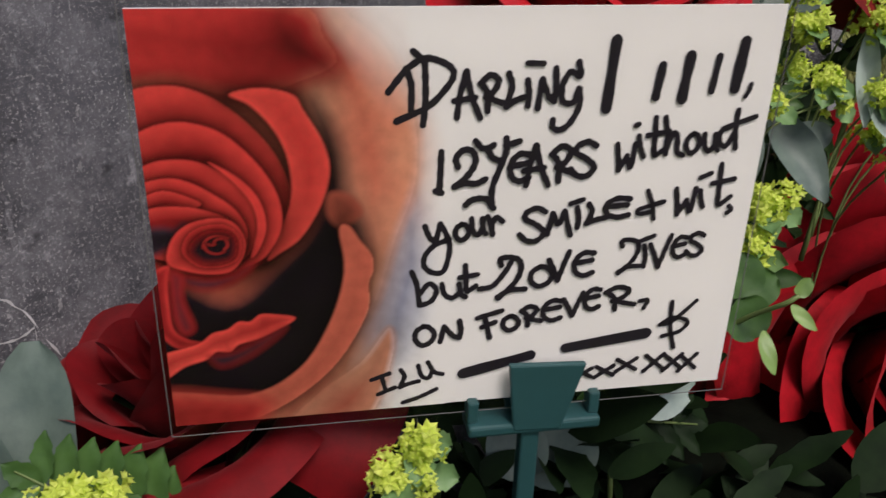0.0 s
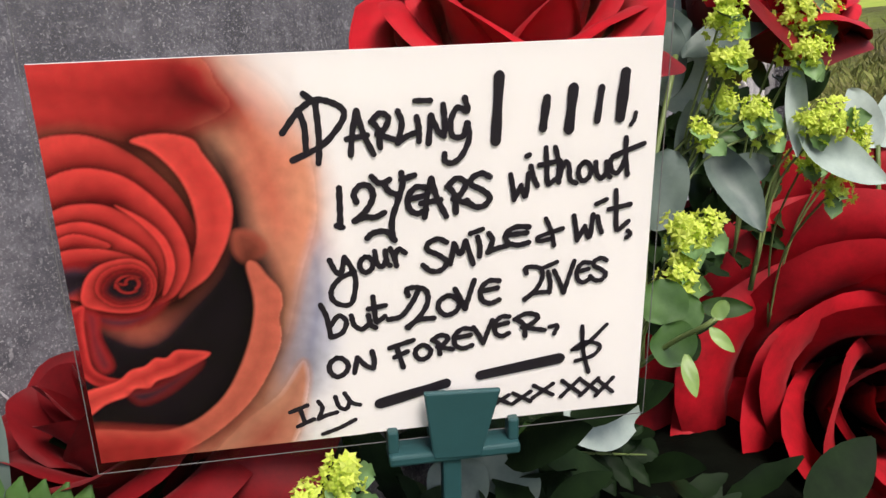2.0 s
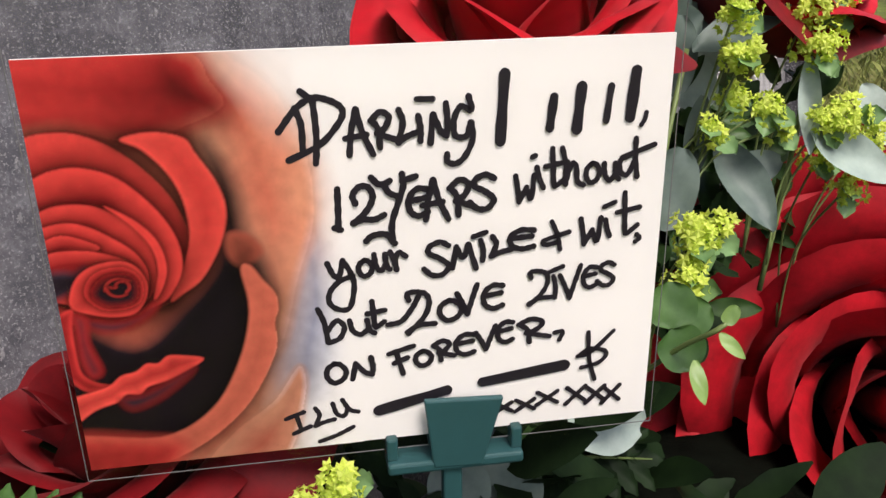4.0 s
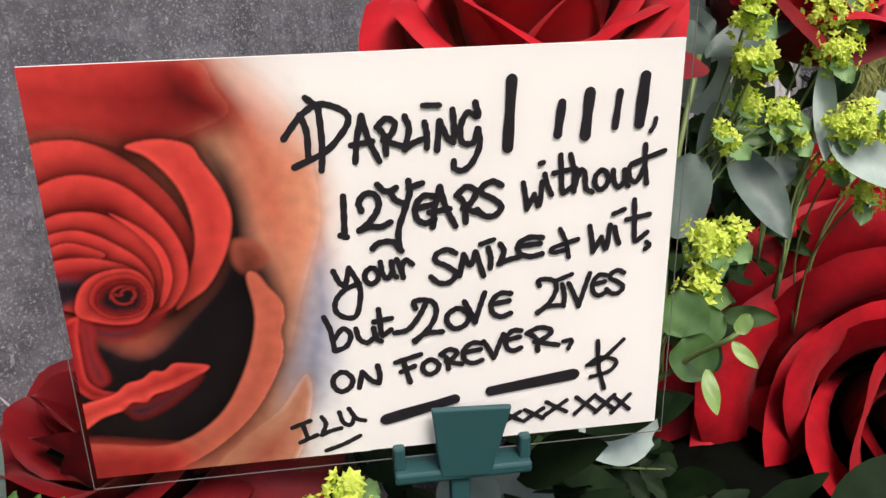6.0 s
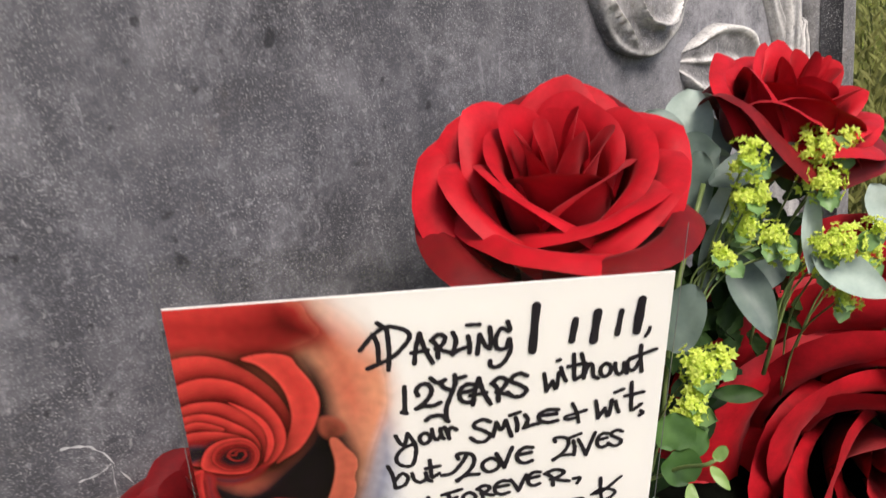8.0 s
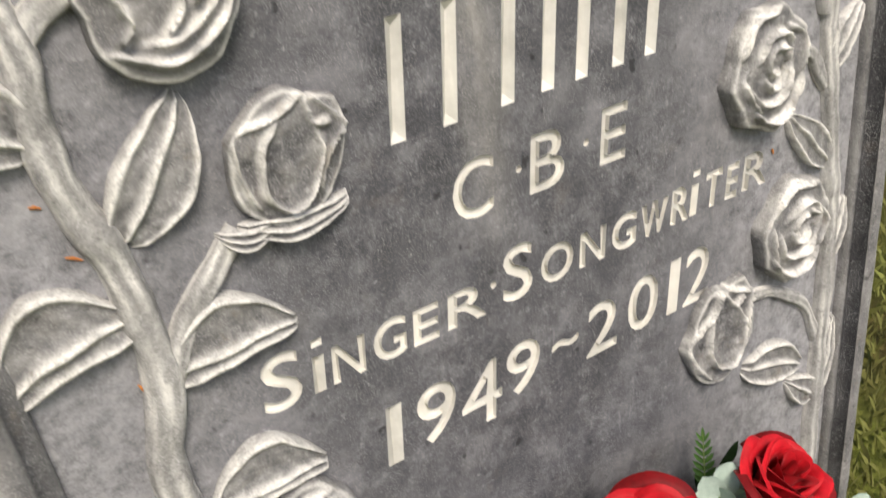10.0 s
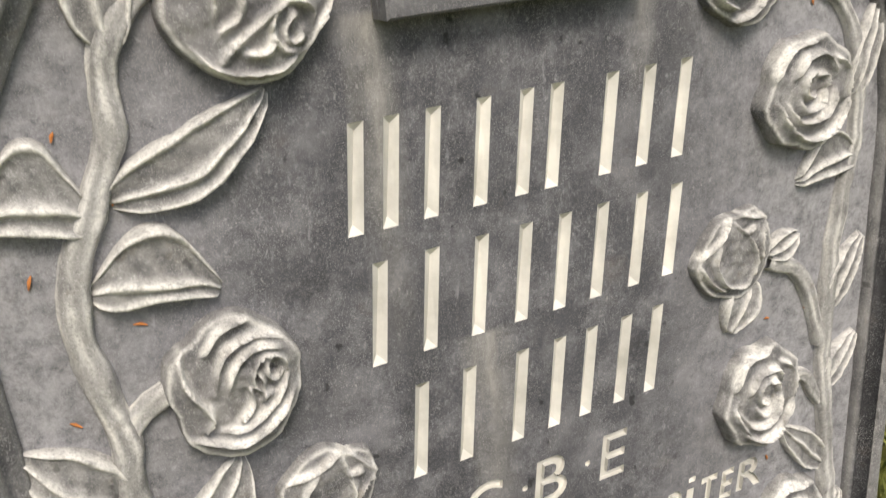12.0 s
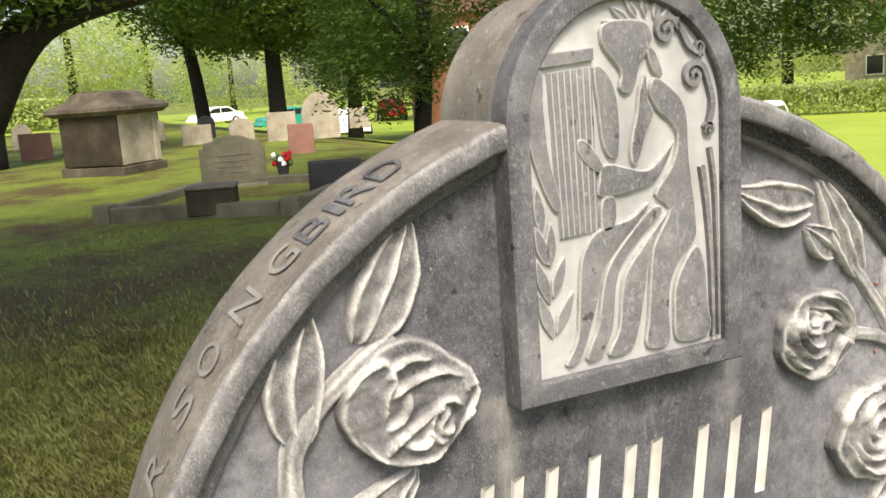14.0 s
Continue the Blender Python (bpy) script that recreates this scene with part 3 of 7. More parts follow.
def top_of(i):
    while root[i] != i:
        root[i] = root[root[i]]
        i = root[i]
    return i


for f in f2:
    for i in f[1:]:
        root[top_of(i)] = top_of(f[0])
sheets = {}
for f in f2:
    sheets.setdefault(top_of(f[0]), []).append(f)
for k, fs in enumerate(sorted(sheets.values(), key=len, reverse=True)):
    used = sorted({i for f in fs for i in f})
    place = {i: q for q, i in enumerate(used)}
    add_mesh("letter_island" if k else "face", [(v2[i][0], 0.0, v2[i][1]) for i in used], [tuple(place[i] for i in f) for f in fs], SLATE_FACE, headstone, "" if k else "smooth dark grey slate face with rain streaks")
for g in LET:
    if len(g) == 1 and len(g[0]) == 4:
        q = g[0]
        a, b2 = (q[0] + q[1]) / 2 + np.array((0, 0.005)), (q[2] + q[3]) / 2 - np.array((0, 0.005))
        vs = [(x, 0.0, z) for x, z in q] + [(a[0], 0.0040, a[1]), (b2[0], 0.0040, b2[1])]
        add_mesh("name_bar", vs, [(0, 1, 4), (1, 2, 5, 4), (2, 3, 5), (3, 0, 4, 5)], CUT, headstone, "cut bar, pale against the slate")
        continue
    v2, f2 = filled(g)
    vs, fs = [(x, 0.0032, z) for x, z in v2], list(f2)
    for l in g:
        k = len(vs)
        vs += [(x, 0.0, z) for x, z in l] + [(x, 0.0032, z) for x, z in l]
        m = len(l)
        fs += [(k + i, k + (i + 1) % m, k + m + (i + 1) % m, k + m + i) for i in range(m)]
    add_mesh("letter", vs, fs, CUT, headstone, "cut letter, pale against the slate")

# letters along the top edge
for i, ch in enumerate("R SONGBIRD"):
    if ch == " ":
        continue
    t = (26.5, 0, 33.0, 38.0, 44.0, 49.5, 53.7, 56.5, 59.2, 63.0)[i]
    ls = glyphs(ch, 0.0)
    lo = np.min([l.min(0) for l in ls], axis=0)
    hi = np.max([l.max(0) for l in ls], axis=0)
    w = 0.0175 if ch != "I" else 0.005
    v2, f2 = filled([(l - lo) / (hi - lo) for l in ls])
    vs = []
    for u, q in v2:
        a = radians(t) + (u - 0.5) * w / HALF
        r = HALF + 0.0012
        vs.append((MID - r * math.cos(a), 0.002 + q * 0.030, ARCH_Z + r * math.sin(a)))
    add_mesh("edge_letter", vs, f2, EDGE_CUT if i < 6 else SLATE, headstone, "weathered letter cut in the top edge")


def set_wear_or_base(ob, values):
    a = ob.data.attributes.new("wear_or_base", "FLOAT", "POINT")
    a.data.foreach_set("value", [float(v) for v in values])


def tooled(vs):
    """Chisel marks and weathering: small uneven shifts of a carved surface."""
    out = []
    for x, y, z in vs:
        a = noise.noise_vector(Vector((x * 60, y * 60, z * 60)))
        b = noise.noise_vector(Vector((x * 210, y * 210, z * 210)))
        out.append((x + 0.0014 * a.x + 0.0005 * b.x, y + (0.0012 * a.y + 0.0008 * b.y if y < -0.002 else 0.0), z + 0.0014 * a.z + 0.0004 * b.z))
    return out


def carved_leaf(base, tip, width, bend=0.0, high=0.011, fold=0.0):
    """A leaf carved in relief, from base to tip, with a raised midrib and lip."""
    b0, t0 = np.array(base), np.array(tip)
    d = t0 - b0
    length = np.linalg.norm(d)
    d = d / length
    side = np.array([-d[1], d[0]])
    n, m = 20, 25
    vs, wear_or_base = [], []
    for i in range(n):
        s = i / (n - 1)
        w = width * (math.sin(math.pi * min(1, s * 0.96 + 0.02) ** 0.8) ** 0.8) * 0.5 + 0.0008
        mid = b0 + d * length * s + side * bend * math.sin(math.pi * s)
        for j in range(m):
            u = 2 * j / (m - 1) - 1
            p = mid + side * u * w
            rib = math.exp(-((u - fold * math.sin(math.pi * s)) / 0.12) ** 2)
            edge = math.exp(-((abs(u) - 0.87) / 0.11) ** 2)
            h = high * (0.55 + 0.45 * math.sin(math.pi * s)) * (0.62 + 0.38 * rib + 0.22 * edge - 0.12 * (1 - abs(u)))
            if j in (0, m - 1) or i in (0, n - 1):
                h = -0.0005
            vs.append((p[0], -h, p[1]))
            wear_or_base.append(max(0, min(1, 1.0 * rib + 0.85 * edge + 0.12 + 0.08 * math.sin(31 * s + 7 * u))))
    ob = add_mesh("carved_leaf", tooled(vs), grid_faces(n, m), SLATE_CARVED, headstone, "leaf carved in relief", True)
    set_wear_or_base(ob, wear_or_base)


def carved_bloom(name, label, cx, cz, rx, rz, turn, high, folds, outline, ridge_w=0.052, seed=0):
    """A flower carved in relief. folds: lines of the petals' lips in the unit disc; outline: reach at even angles."""
    n, m = 52, 112
    r2 = random.Random(seed)
    S = np.repeat(np.linspace(0, 1, n), m)
    T = np.tile(2 * np.pi * np.arange(m) / m, n)
    ring = np.array(outline + outline[:1], float)
    reach = np.interp(T / (2 * np.pi) * len(outline), np.arange(len(ring)), ring)
    X, Z = S * reach * np.cos(T), S * reach * np.sin(T)
    H = 0.50 + 0.22 * np.sqrt(np.clip(1 - S * S, 0, 1))
    ridge = np.zeros(len(S))
    for line in folds:
        shift = np.array((r2.uniform(-0.05, 0.05), r2.uniform(-0.05, 0.05)))
        p = np.array(smooth_line(line, 26)) + shift
        d = np.hypot(X[:, None] - p[None, :, 0], Z[:, None] - p[None, :, 1])
        near = d.argmin(1)
        dist = d.min(1)
        along = np.gradient(p, axis=0)[near]
        side = along[:, 0] * (Z - p[near, 1]) - along[:, 1] * (X - p[near, 0])
        fade = np.clip(1 - np.abs(near / (len(p) - 1) * 2 - 1) ** 6, 0.15, 1)
        ridge = np.maximum(ridge, np.exp(-(dist / ridge_w) ** 2) * fade)
        H = H + fade * (0.12 * np.exp(-dist / 0.22) * (side < 0) - 0.18 * np.exp(-dist / 0.16) * (side > 0))
    rough = np.array([noise.noise((x * 3.1 + seed, z * 3.1, 1.7)) for x, z in zip(X, Z)])
    H = high * (H + 0.22 * ridge + 0.06 * rough)
    H[S > 0.99] = -0.0005
    H[(S > 0.965) & (S < 0.99)] *= 0.82
    c, sn = math.cos(turn), math.sin(turn)
    vs = [(cx + rx * (c * x - sn * z), -h, cz + rz * (sn * x + c * z)) for x, z, h in zip(X, Z, H)]
    lip = np.exp(-((S - 0.94) / 0.035) ** 2)
    wear_or_base = np.clip(0.05 + 1.0 * ridge * (0.85 + 0.6 * rough) + 0.55 * lip + 0.22 * rough, 0, 1)
    ob = add_mesh(name, tooled(vs), grid_faces(n, m, True), SLATE_CARVED, headstone, label, True)
    set_wear_or_base(ob, wear_or_base)


def ring_line(cx, cz, rx, rz, a0, a1, n=9):
    return [(cx + rx * math.cos(a0 + (a1 - a0) * k / (n - 1)), cz + rz * math.sin(a0 + (a1 - a0) * k / (n - 1))) for k in range(n)]


def carved_rose(cx, cz, rx, rz, turn=0.0, high=0.018, side_heart=True, seed=0):
    """A full rose: broad outer petals lapped round a heart set to one side, or an even ragged one."""
    if side_heart == 2:
        folds = [[(-0.97, 0.21), (-0.77, 0.52), (-0.40, 0.66), (-0.27, 0.41), (-0.40, 0.17), (-0.47, -0.31)], [(-0.30, 0.52), (0.03, 0.70), (0.40, 0.66)], [(-0.37, 0.15), (-0.10, 0.31), (0.30, 0.41), (0.72, 0.30)],
                 [(-0.50, -0.62), (-0.12, -0.31), (0.28, -0.02), (0.63, 0.02)], ring_line(0.43, -0.31, 0.26, 0.29, -0.2, 4.9), ring_line(0.43, -0.31, 0.10, 0.14, 1.0, 6.0),
                 [(0.50, -0.64), (0.17, -0.80), (-0.23, -0.78), (-0.53, -0.64), (-0.75, -0.36)], [(0.70, -0.48), (0.92, -0.20), (0.97, 0.07), (0.70, 0.02)], [(-0.45, -0.30), (-0.20, -0.12), (-0.10, 0.20)], [(-0.16, -0.50), (0.10, -0.52), (0.22, -0.24)]]
        outline = [1.02, 1.00, 0.88, 0.92, 1.00, 0.98, 0.90, 0.96, 1.00, 0.95, 0.90, 0.96, 1.00, 0.95, 0.88, 0.92]
    elif side_heart:
        folds = [[(-0.43, 0.89), (-0.55, 0.39), (-0.39, -0.25), (-0.66, -0.46)], [(-0.35, 0.10), (-0.02, 0.57), (0.47, 0.62), (0.92, 0.39)],
                 [(-0.30, 0.62), (0.10, 0.84), (0.55, 0.82)], [(-0.12, 0.05), (0.16, 0.39), (0.55, 0.43), (0.80, 0.25)],
                 ring_line(0.56, 0.06, 0.24, 0.29, -0.4, 4.6), ring_line(0.56, 0.06, 0.10, 0.13, 1.2, 6.0),
                 [(-0.23, -0.46), (0.08, -0.25), (0.16, 0.08)], [(-0.42, -0.50), (0.0, -0.56), (0.42, -0.42), (0.80, -0.08)],
                 [(-0.80, -0.40), (-0.25, -0.74), (0.36, -0.68), (0.78, -0.40)], [(0.22, -0.30), (0.34, -0.02), (0.30, 0.22)]]
        outline = [1.04, 1.0, 0.96, 1.03, 0.98, 0.92, 1.0, 0.97, 0.86, 0.96, 1.02, 1.0, 0.97, 1.0, 0.93, 0.99]
    else:
        folds = [ring_line(-0.10, 0.15, 0.17, 0.20, 0.5, 5.6), [(-0.50, 0.25), (-0.22, 0.58), (0.25, 0.55), (0.46, 0.20)], [(-0.60, -0.05), (-0.32, -0.42), (0.18, -0.40), (0.45, -0.02)],
                 [(-0.78, 0.36), (-0.42, 0.80), (0.24, 0.84)], [(-0.66, -0.42), (-0.12, -0.80), (0.46, -0.70), (0.80, -0.22)], [(0.42, 0.56), (0.74, 0.26), (0.66, -0.28)],
                 [(-0.32, 0.00), (-0.20, -0.20), (0.08, -0.18), (0.20, 0.08)], [(-0.80, 0.10), (-0.66, -0.28), (-0.36, -0.62)], [(0.05, 0.36), (0.26, 0.30), (0.28, 0.06)]]
        outline = [0.98, 1.04, 0.93, 1.0, 0.90, 1.02, 0.97, 0.90, 1.03, 0.94, 1.0, 0.91, 1.02, 0.96, 0.90, 1.0]
    carved_bloom("carved_rose", "full rose carved in relief", cx, cz, rx, rz, turn, high, folds, outline, 0.043 if side_heart else 0.052, seed)


def carved_bud(cx, cz, rx, rz, turn=0.0, high=0.0135, seed=0):
    """A half-open bud: a round inner petal between two folded outer ones."""
    folds = [[(0.30, 0.62), (0.42, 0.05), (0.26, -0.48), (-0.10, -0.72), (-0.48, -0.40), (-0.50, 0.18), (-0.22, 0.60)], [(-0.50, -0.62), (-0.78, -0.10), (-0.88, 0.46)],
             [(0.95, 0.45), (0.62, 0.12), (0.46, -0.48)], [(-0.88, 0.50), (-0.30, 0.66), (0.22, 0.96), (0.52, 0.74), (0.96, 0.40)], [(0.22, 0.92), (0.36, 0.52), (0.66, 0.54)]]
    outline = [0.90, 1.02, 1.16, 0.94, 1.03, 0.96, 0.90, 1.00, 0.92, 0.94, 0.97, 0.99, 0.97, 0.93, 0.86, 0.86]
    carved_bloom("carved_bud", "rose bud carved in relief", cx, cz, rx, rz, turn, high, folds, outline, 0.045, seed)


def carved_stem(points, r0=0.008, r1=0.006):
    """A stem in half relief: rounded ridge along a line."""
    pts = smooth_line(points, 7)
    m = 15
    vs, wear_or_base = [], []
    for i, p in enumerate(pts):
        d = pts[min(i + 1, len(pts) - 1)] - pts[max(i - 1, 0)]
        d = d / np.linalg.norm(d)
        s = np.array([-d[1], d[0]])
        r = (r0 + (r1 - r0) * i / len(pts)) * (1 + 0.05 * math.sin(i * 0.7))
        for j in range(m):
            a = math.pi * j / (m - 1)
            q = p + s * r * math.cos(a)
            vs.append((q[0], 0.0005 - 1.25 * r * math.sin(a) * (1 + 0.15 * math.sin(3 * a)), q[1]))
            wear_or_base.append(0.26 + 0.60 * abs(math.sin(3.2 * a + 0.13 * i)) ** 3 * (0.6 + 0.4 * math.sin(i * 0.5)) + (0.25 if j in (1, m - 2) else 0))
    ob = add_mesh("carved_stem", tooled(vs), grid_faces(len(pts), m), SLATE_CARVED, headstone, "vine stem carved in relief", True)
    set_wear_or_base(ob, wear_or_base)


# left vine
carved_stem([(-0.142, 0.702), (-0.179, 0.678), (-0.200, 0.652), (-0.203, 0.620), (-0.217, 0.592), (-0.230, 0.565), (-0.235, 0.536), (-0.231, 0.506), (-0.227, 0.476),
             (-0.230, 0.445), (-0.226, 0.415), (-0.219, 0.390), (-0.216, 0.359), (-0.216, 0.323), (-0.225, 0.288), (-0.225, 0.256), (-0.221, 0.224), (-0.219, 0.188), (-0.222, 0.12), (-0.225, 0.0)], 0.006, 0.010)
carved_stem([(-0.228, 0.480), (-0.216, 0.489), (-0.203, 0.497)], 0.006, 0.006)
carved_stem([(-0.214, 0.325), (-0.200, 0.348), (-0.180, 0.370), (-0.165, 0.384)], 0.007, 0.006)
carved_stem([(-0.262, 0.268), (-0.245, 0.253), (-0.230, 0.236), (-0.222, 0.205)], 0.005, 0.006)
carved_rose(-0.174, 0.492, 0.034, 0.038, 0.2, side_heart=True, seed=1)
carved_rose(-0.1376, 0.6671, 0.0387, 0.0361, 0.0, side_heart=2, seed=2)
carved_rose(-0.172, 0.203, 0.031, 0.036, 0.0, side_heart=True, seed=3)
carved_bud(-0.137, 0.408, 0.030, 0.032, -0.15)
carved_leaf((-0.165, 0.384), (-0.110, 0.383), 0.010, -0.006, 0.014)
carved_leaf((-0.150, 0.380), (-0.176, 0.384), 0.008, 0.003, 0.013)
carved_leaf((-0.226, 0.553), (-0.170, 0.541), 0.036, 0.014, 0.012, -0.5)
carved_leaf((-0.210, 0.592), (-0.134, 0.628), 0.030, -0.006, 0.012, -0.3)
carved_leaf((-0.219, 0.588), (-0.264, 0.592), 0.040, -0.016, 0.013, 0.4)
carved_leaf((-0.232, 0.443), (-0.274, 0.486), 0.033, 0.000, 0.012, 0.3)
carved_leaf((-0.214, 0.394), (-0.176, 0.450), 0.033, -0.004, 0.011, 0.15)
carved_leaf((-0.213, 0.327), (-0.148, 0.329), 0.034, 0.012, 0.012, -0.5)
carved_leaf((-0.218, 0.362), (-0.277, 0.343), 0.040, -0.016, 0.012, 0.4)
carved_leaf((-0.197, 0.655), (-0.186, 0.724), 0.030, 0.004, 0.011, 0.1)
carved_leaf((-0.160, 0.700), (-0.130, 0.763), 0.030, -0.003, 0.011, 0.1)
carved_leaf((-0.214, 0.245), (-0.150, 0.242), 0.036, 0.014, 0.012, -0.5)
carved_leaf((-0.226, 0.225), (-0.268, 0.190), 0.034, 0.004, 0.011)
carved_leaf((-0.215, 0.190), (-0.175, 0.150), 0.030, 0.004, 0.011)
# right vine
carved_stem([(0.175, 0.645), (0.205, 0.637), (0.231, 0.622), (0.247, 0.588), (0.253, 0.54), (0.246, 0.500), (0.240, 0.455), (0.238, 0.400), (0.244, 0.340), (0.252, 0.280), (0.258, 0.215), (0.258, 0.15), (0.257, 0.08), (0.256, 0.0)], 0.005, 0.008)
carved_stem([(0.180, 0.462), (0.205, 0.450), (0.222, 0.425), (0.235, 0.385)], 0.006, 0.006)
carved_stem([(0.155, 0.735), (0.175, 0.700), (0.205, 0.662), (0.231, 0.622)], 0.004, 0.005)
carved_stem([(0.200, 0.368), (0.222, 0.362), (0.240, 0.335)], 0.005, 0.005)
carved_rose(0.147, 0.650, 0.032, 0.032, 2.2, side_heart=True, seed=4)
carved_rose(0.200, 0.572, 0.038, 0.038, 0.1, side_heart=False, seed=5)
carved_rose(0.175, 0.364, 0.035, 0.042, 0.1, side_heart=False, seed=6)
carved_rose(0.211, 0.240, 0.036, 0.040, -0.3, side_heart=False, seed=7)
carved_bud(0.148, 0.475, 0.034, 0.030, 0.4, seed=1)
carved_bud(0.143, 0.182, 0.036, 0.040, 0.3, seed=2)
carved_leaf((0.165, 0.455), (0.148, 0.418), 0.030, 0.0, 0.010)
carved_leaf((0.178, 0.467), (0.205, 0.478), 0.018, 0.0, 0.012)
carved_leaf((0.146, 0.735), (0.084, 0.750), 0.028, 0.004, 0.012, 0.2)
carved_leaf((0.190, 0.680), (0.150, 0.752), 0.022, 0.0, 0.010)
carved_leaf((0.165, 0.700), (0.140, 0.720), 0.020, 0.0, 0.012)
carved_leaf((0.225, 0.630), (0.215, 0.690), 0.018, 0.0, 0.010)
carved_leaf((0.252, 0.520), (0.203, 0.511), 0.032, -0.012, 0.012, 0.3)
carved_leaf((0.246, 0.560), (0.262, 0.620), 0.018, 0.0, 0.010)
carved_leaf((0.240, 0.410), (0.268, 0.462), 0.022, 0.004, 0.010)
carved_leaf((0.244, 0.345), (0.270, 0.385), 0.022, 0.004, 0.010)
carved_leaf((0.250, 0.275), (0.203, 0.325), 0.024, 0.0, 0.010)
carved_leaf((0.170, 0.135), (0.236, 0.110), 0.034, 0.006, 0.012)
carved_leaf((0.256, 0.070), (0.222, 0.098), 0.024, 0.0, 0.010)
carved_leaf((0.258, 0.190), (0.270, 0.245), 0.018, 0.0, 0.009)
carved_leaf((0.257, 0.060), (0.272, 0.140), 0.020, 0.0, 0.009)
carved_stem([(0.170, 0.200), (0.200, 0.190), (0.235, 0.165), (0.257, 0.12)], 0.005, 0.005)

# ---- carved panel: a robed figure with a harp, plain shapes ----
def panel_piece(name, loops, material_, top, label, round_=True):
    vs, fs = [], []
    for loop in loops:
        pts = smooth_loop(loop, 4) if round_ else [np.array(p) for p in loop]
        bm = prism([tuple(p) for p in pts], top, -0.0138, 0.0009 if round_ else 0.0004)
        bm.verts.ensure_lookup_table()
        k = len(vs)
        for v in bm.verts:
            v.index = 0
        for i, v in enumerate(bm.verts):
            v.index = i
            vs.append(tuple(v.co))
        fs += [tuple(k + v.index for v in f.verts) for f in bm.faces]
        bm.free()
    ob = add_mesh(name, vs, fs, material_, headstone, label)
    set_wear_or_base(ob, [0.0 if v[1] < top + 0.0002 else 1.0 for v in vs])
    return ob


ROBE = []
ROBE.append([(0.0148, 0.8212), (0.0285, 0.8122), (0.0353, 0.8005), (0.0368, 0.7753), (0.0405, 0.7450), (0.0402, 0.7293), (0.0289, 0.7187), (0.0225, 0.7062), (0.0207, 0.6888), (0.0205, 0.6713), (0.0051, 0.6716), (0.0067, 0.6891), (0.0083, 0.7098), (0.0115, 0.7295), (0.0228, 0.7481), (0.0134, 0.7577), (0.0247, 0.7723), (0.0292, 0.7881), (0.0238, 0.7977), (0.0173, 0.8027), (0.0110, 0.8125)])
ROBE.append([(0.0084, 0.8234), (0.0094, 0.8102), (0.0132, 0.8022), (0.0079, 0.7921), (0.0023, 0.7772), (-0.0017, 0.7767), (-0.0023, 0.7874), (0.0017, 0.8011), (0.0041, 0.8149)])
ROBE.append([(-0.0188, 0.7779), (0.0057, 0.7719), (0.0160, 0.7764), (0.0266, 0.7863), (0.0184, 0.7705), (0.0080, 0.7633), (-0.0219, 0.7603), (-0.0235, 0.7694)])
ROBE.append([(-0.0357, 0.7921), (-0.0297, 0.7904), (-0.0207, 0.7779), (-0.0238, 0.7738), (-0.0325, 0.7803), (-0.0360, 0.7862)])
ROBE.append([(-0.0251, 0.7427), (-0.0052, 0.7462), (0.0087, 0.7541), (0.0007, 0.7433), (-0.0210, 0.7238), (-0.0273, 0.7037), (-0.0389, 0.6742), (-0.0488, 0.6715), (-0.0413, 0.6850), (-0.0387, 0.7098), (-0.0358, 0.7302)])
ROBE.append([(0.0101, 0.7505), (0.0173, 0.7475), (-0.0001, 0.7333), (-0.0134, 0.7162), (-0.0175, 0.6891), (-0.0257, 0.6724), (-0.0356, 0.6727), (-0.0274, 0.6905), (-0.0224, 0.7151), (-0.0128, 0.7301)])
ROBE.append([(0.0209, 0.7462), (0.0095, 0.7294), (0.0058, 0.7110), (-0.0009, 0.6816), (-0.0069, 0.6718), (-0.0207, 0.6719), (-0.0135, 0.6862), (-0.0095, 0.7131), (0.0022, 0.7283)])
ROBE.append([(0.0401, 0.7250), (0.0465, 0.7147), (0.0489, 0.6906), (0.0497, 0.6721), (0.0275, 0.6709), (0.0247, 0.6880), (0.0268, 0.7072)])
ROBE.append([(-0.0220, 0.7586), (-0.0137, 0.7589), (-0.0143, 0.7437), (-0.0227, 0.7423)])
ROBE.append([(-0.0186, 0.8492), (-0.0098, 0.8523), (0.0078, 0.8509), (0.0134, 0.8436), (0.0107, 0.8363), (0.0045, 0.8272), (0.0018, 0.8187), (-0.0038, 0.8139), (-0.0085, 0.8174), (-0.0072, 0.8255), (-0.0136, 0.8337), (-0.0190, 0.8412)])
ROBE.append([(0.0098, 0.8367), (0.0147, 0.8357), (0.0199, 0.8239), (0.0178, 0.8212), (0.0124, 0.8263)])
panel_piece("carved_figure", ROBE, SLATE_FLAT, -0.0172, "robed figure carved in low relief, worn smooth")
panel_piece("carved_harp", [
    [(-0.0644, 0.8272), (-0.0556, 0.8274), (-0.0554, 0.8077), (-0.0532, 0.7825), (-0.0475, 0.7602), (-0.0514, 0.7567), (-0.0588, 0.7710), (-0.0652, 0.7925), (-0.0663, 0.8105)],
    [(-0.0242, 0.8285), (-0.0168, 0.8261), (-0.0102, 0.8116), (-0.0098, 0.7841), (-0.0148, 0.7805), (-0.0202, 0.7887), (-0.0227, 0.8090)]], SLATE_FLAT, -0.0170, "harp carved in low relief")
panel_piece("harp_bar", [[(-0.0573, 0.8369), (-0.0242, 0.8388), (-0.0245, 0.8323), (-0.0570, 0.8299)]], SLATE_FLAT, -0.0170, "", False)
board = [(-0.0521, 0.8271), (-0.0251, 0.8293), (-0.0241, 0.7425), (-0.0485, 0.7410)]
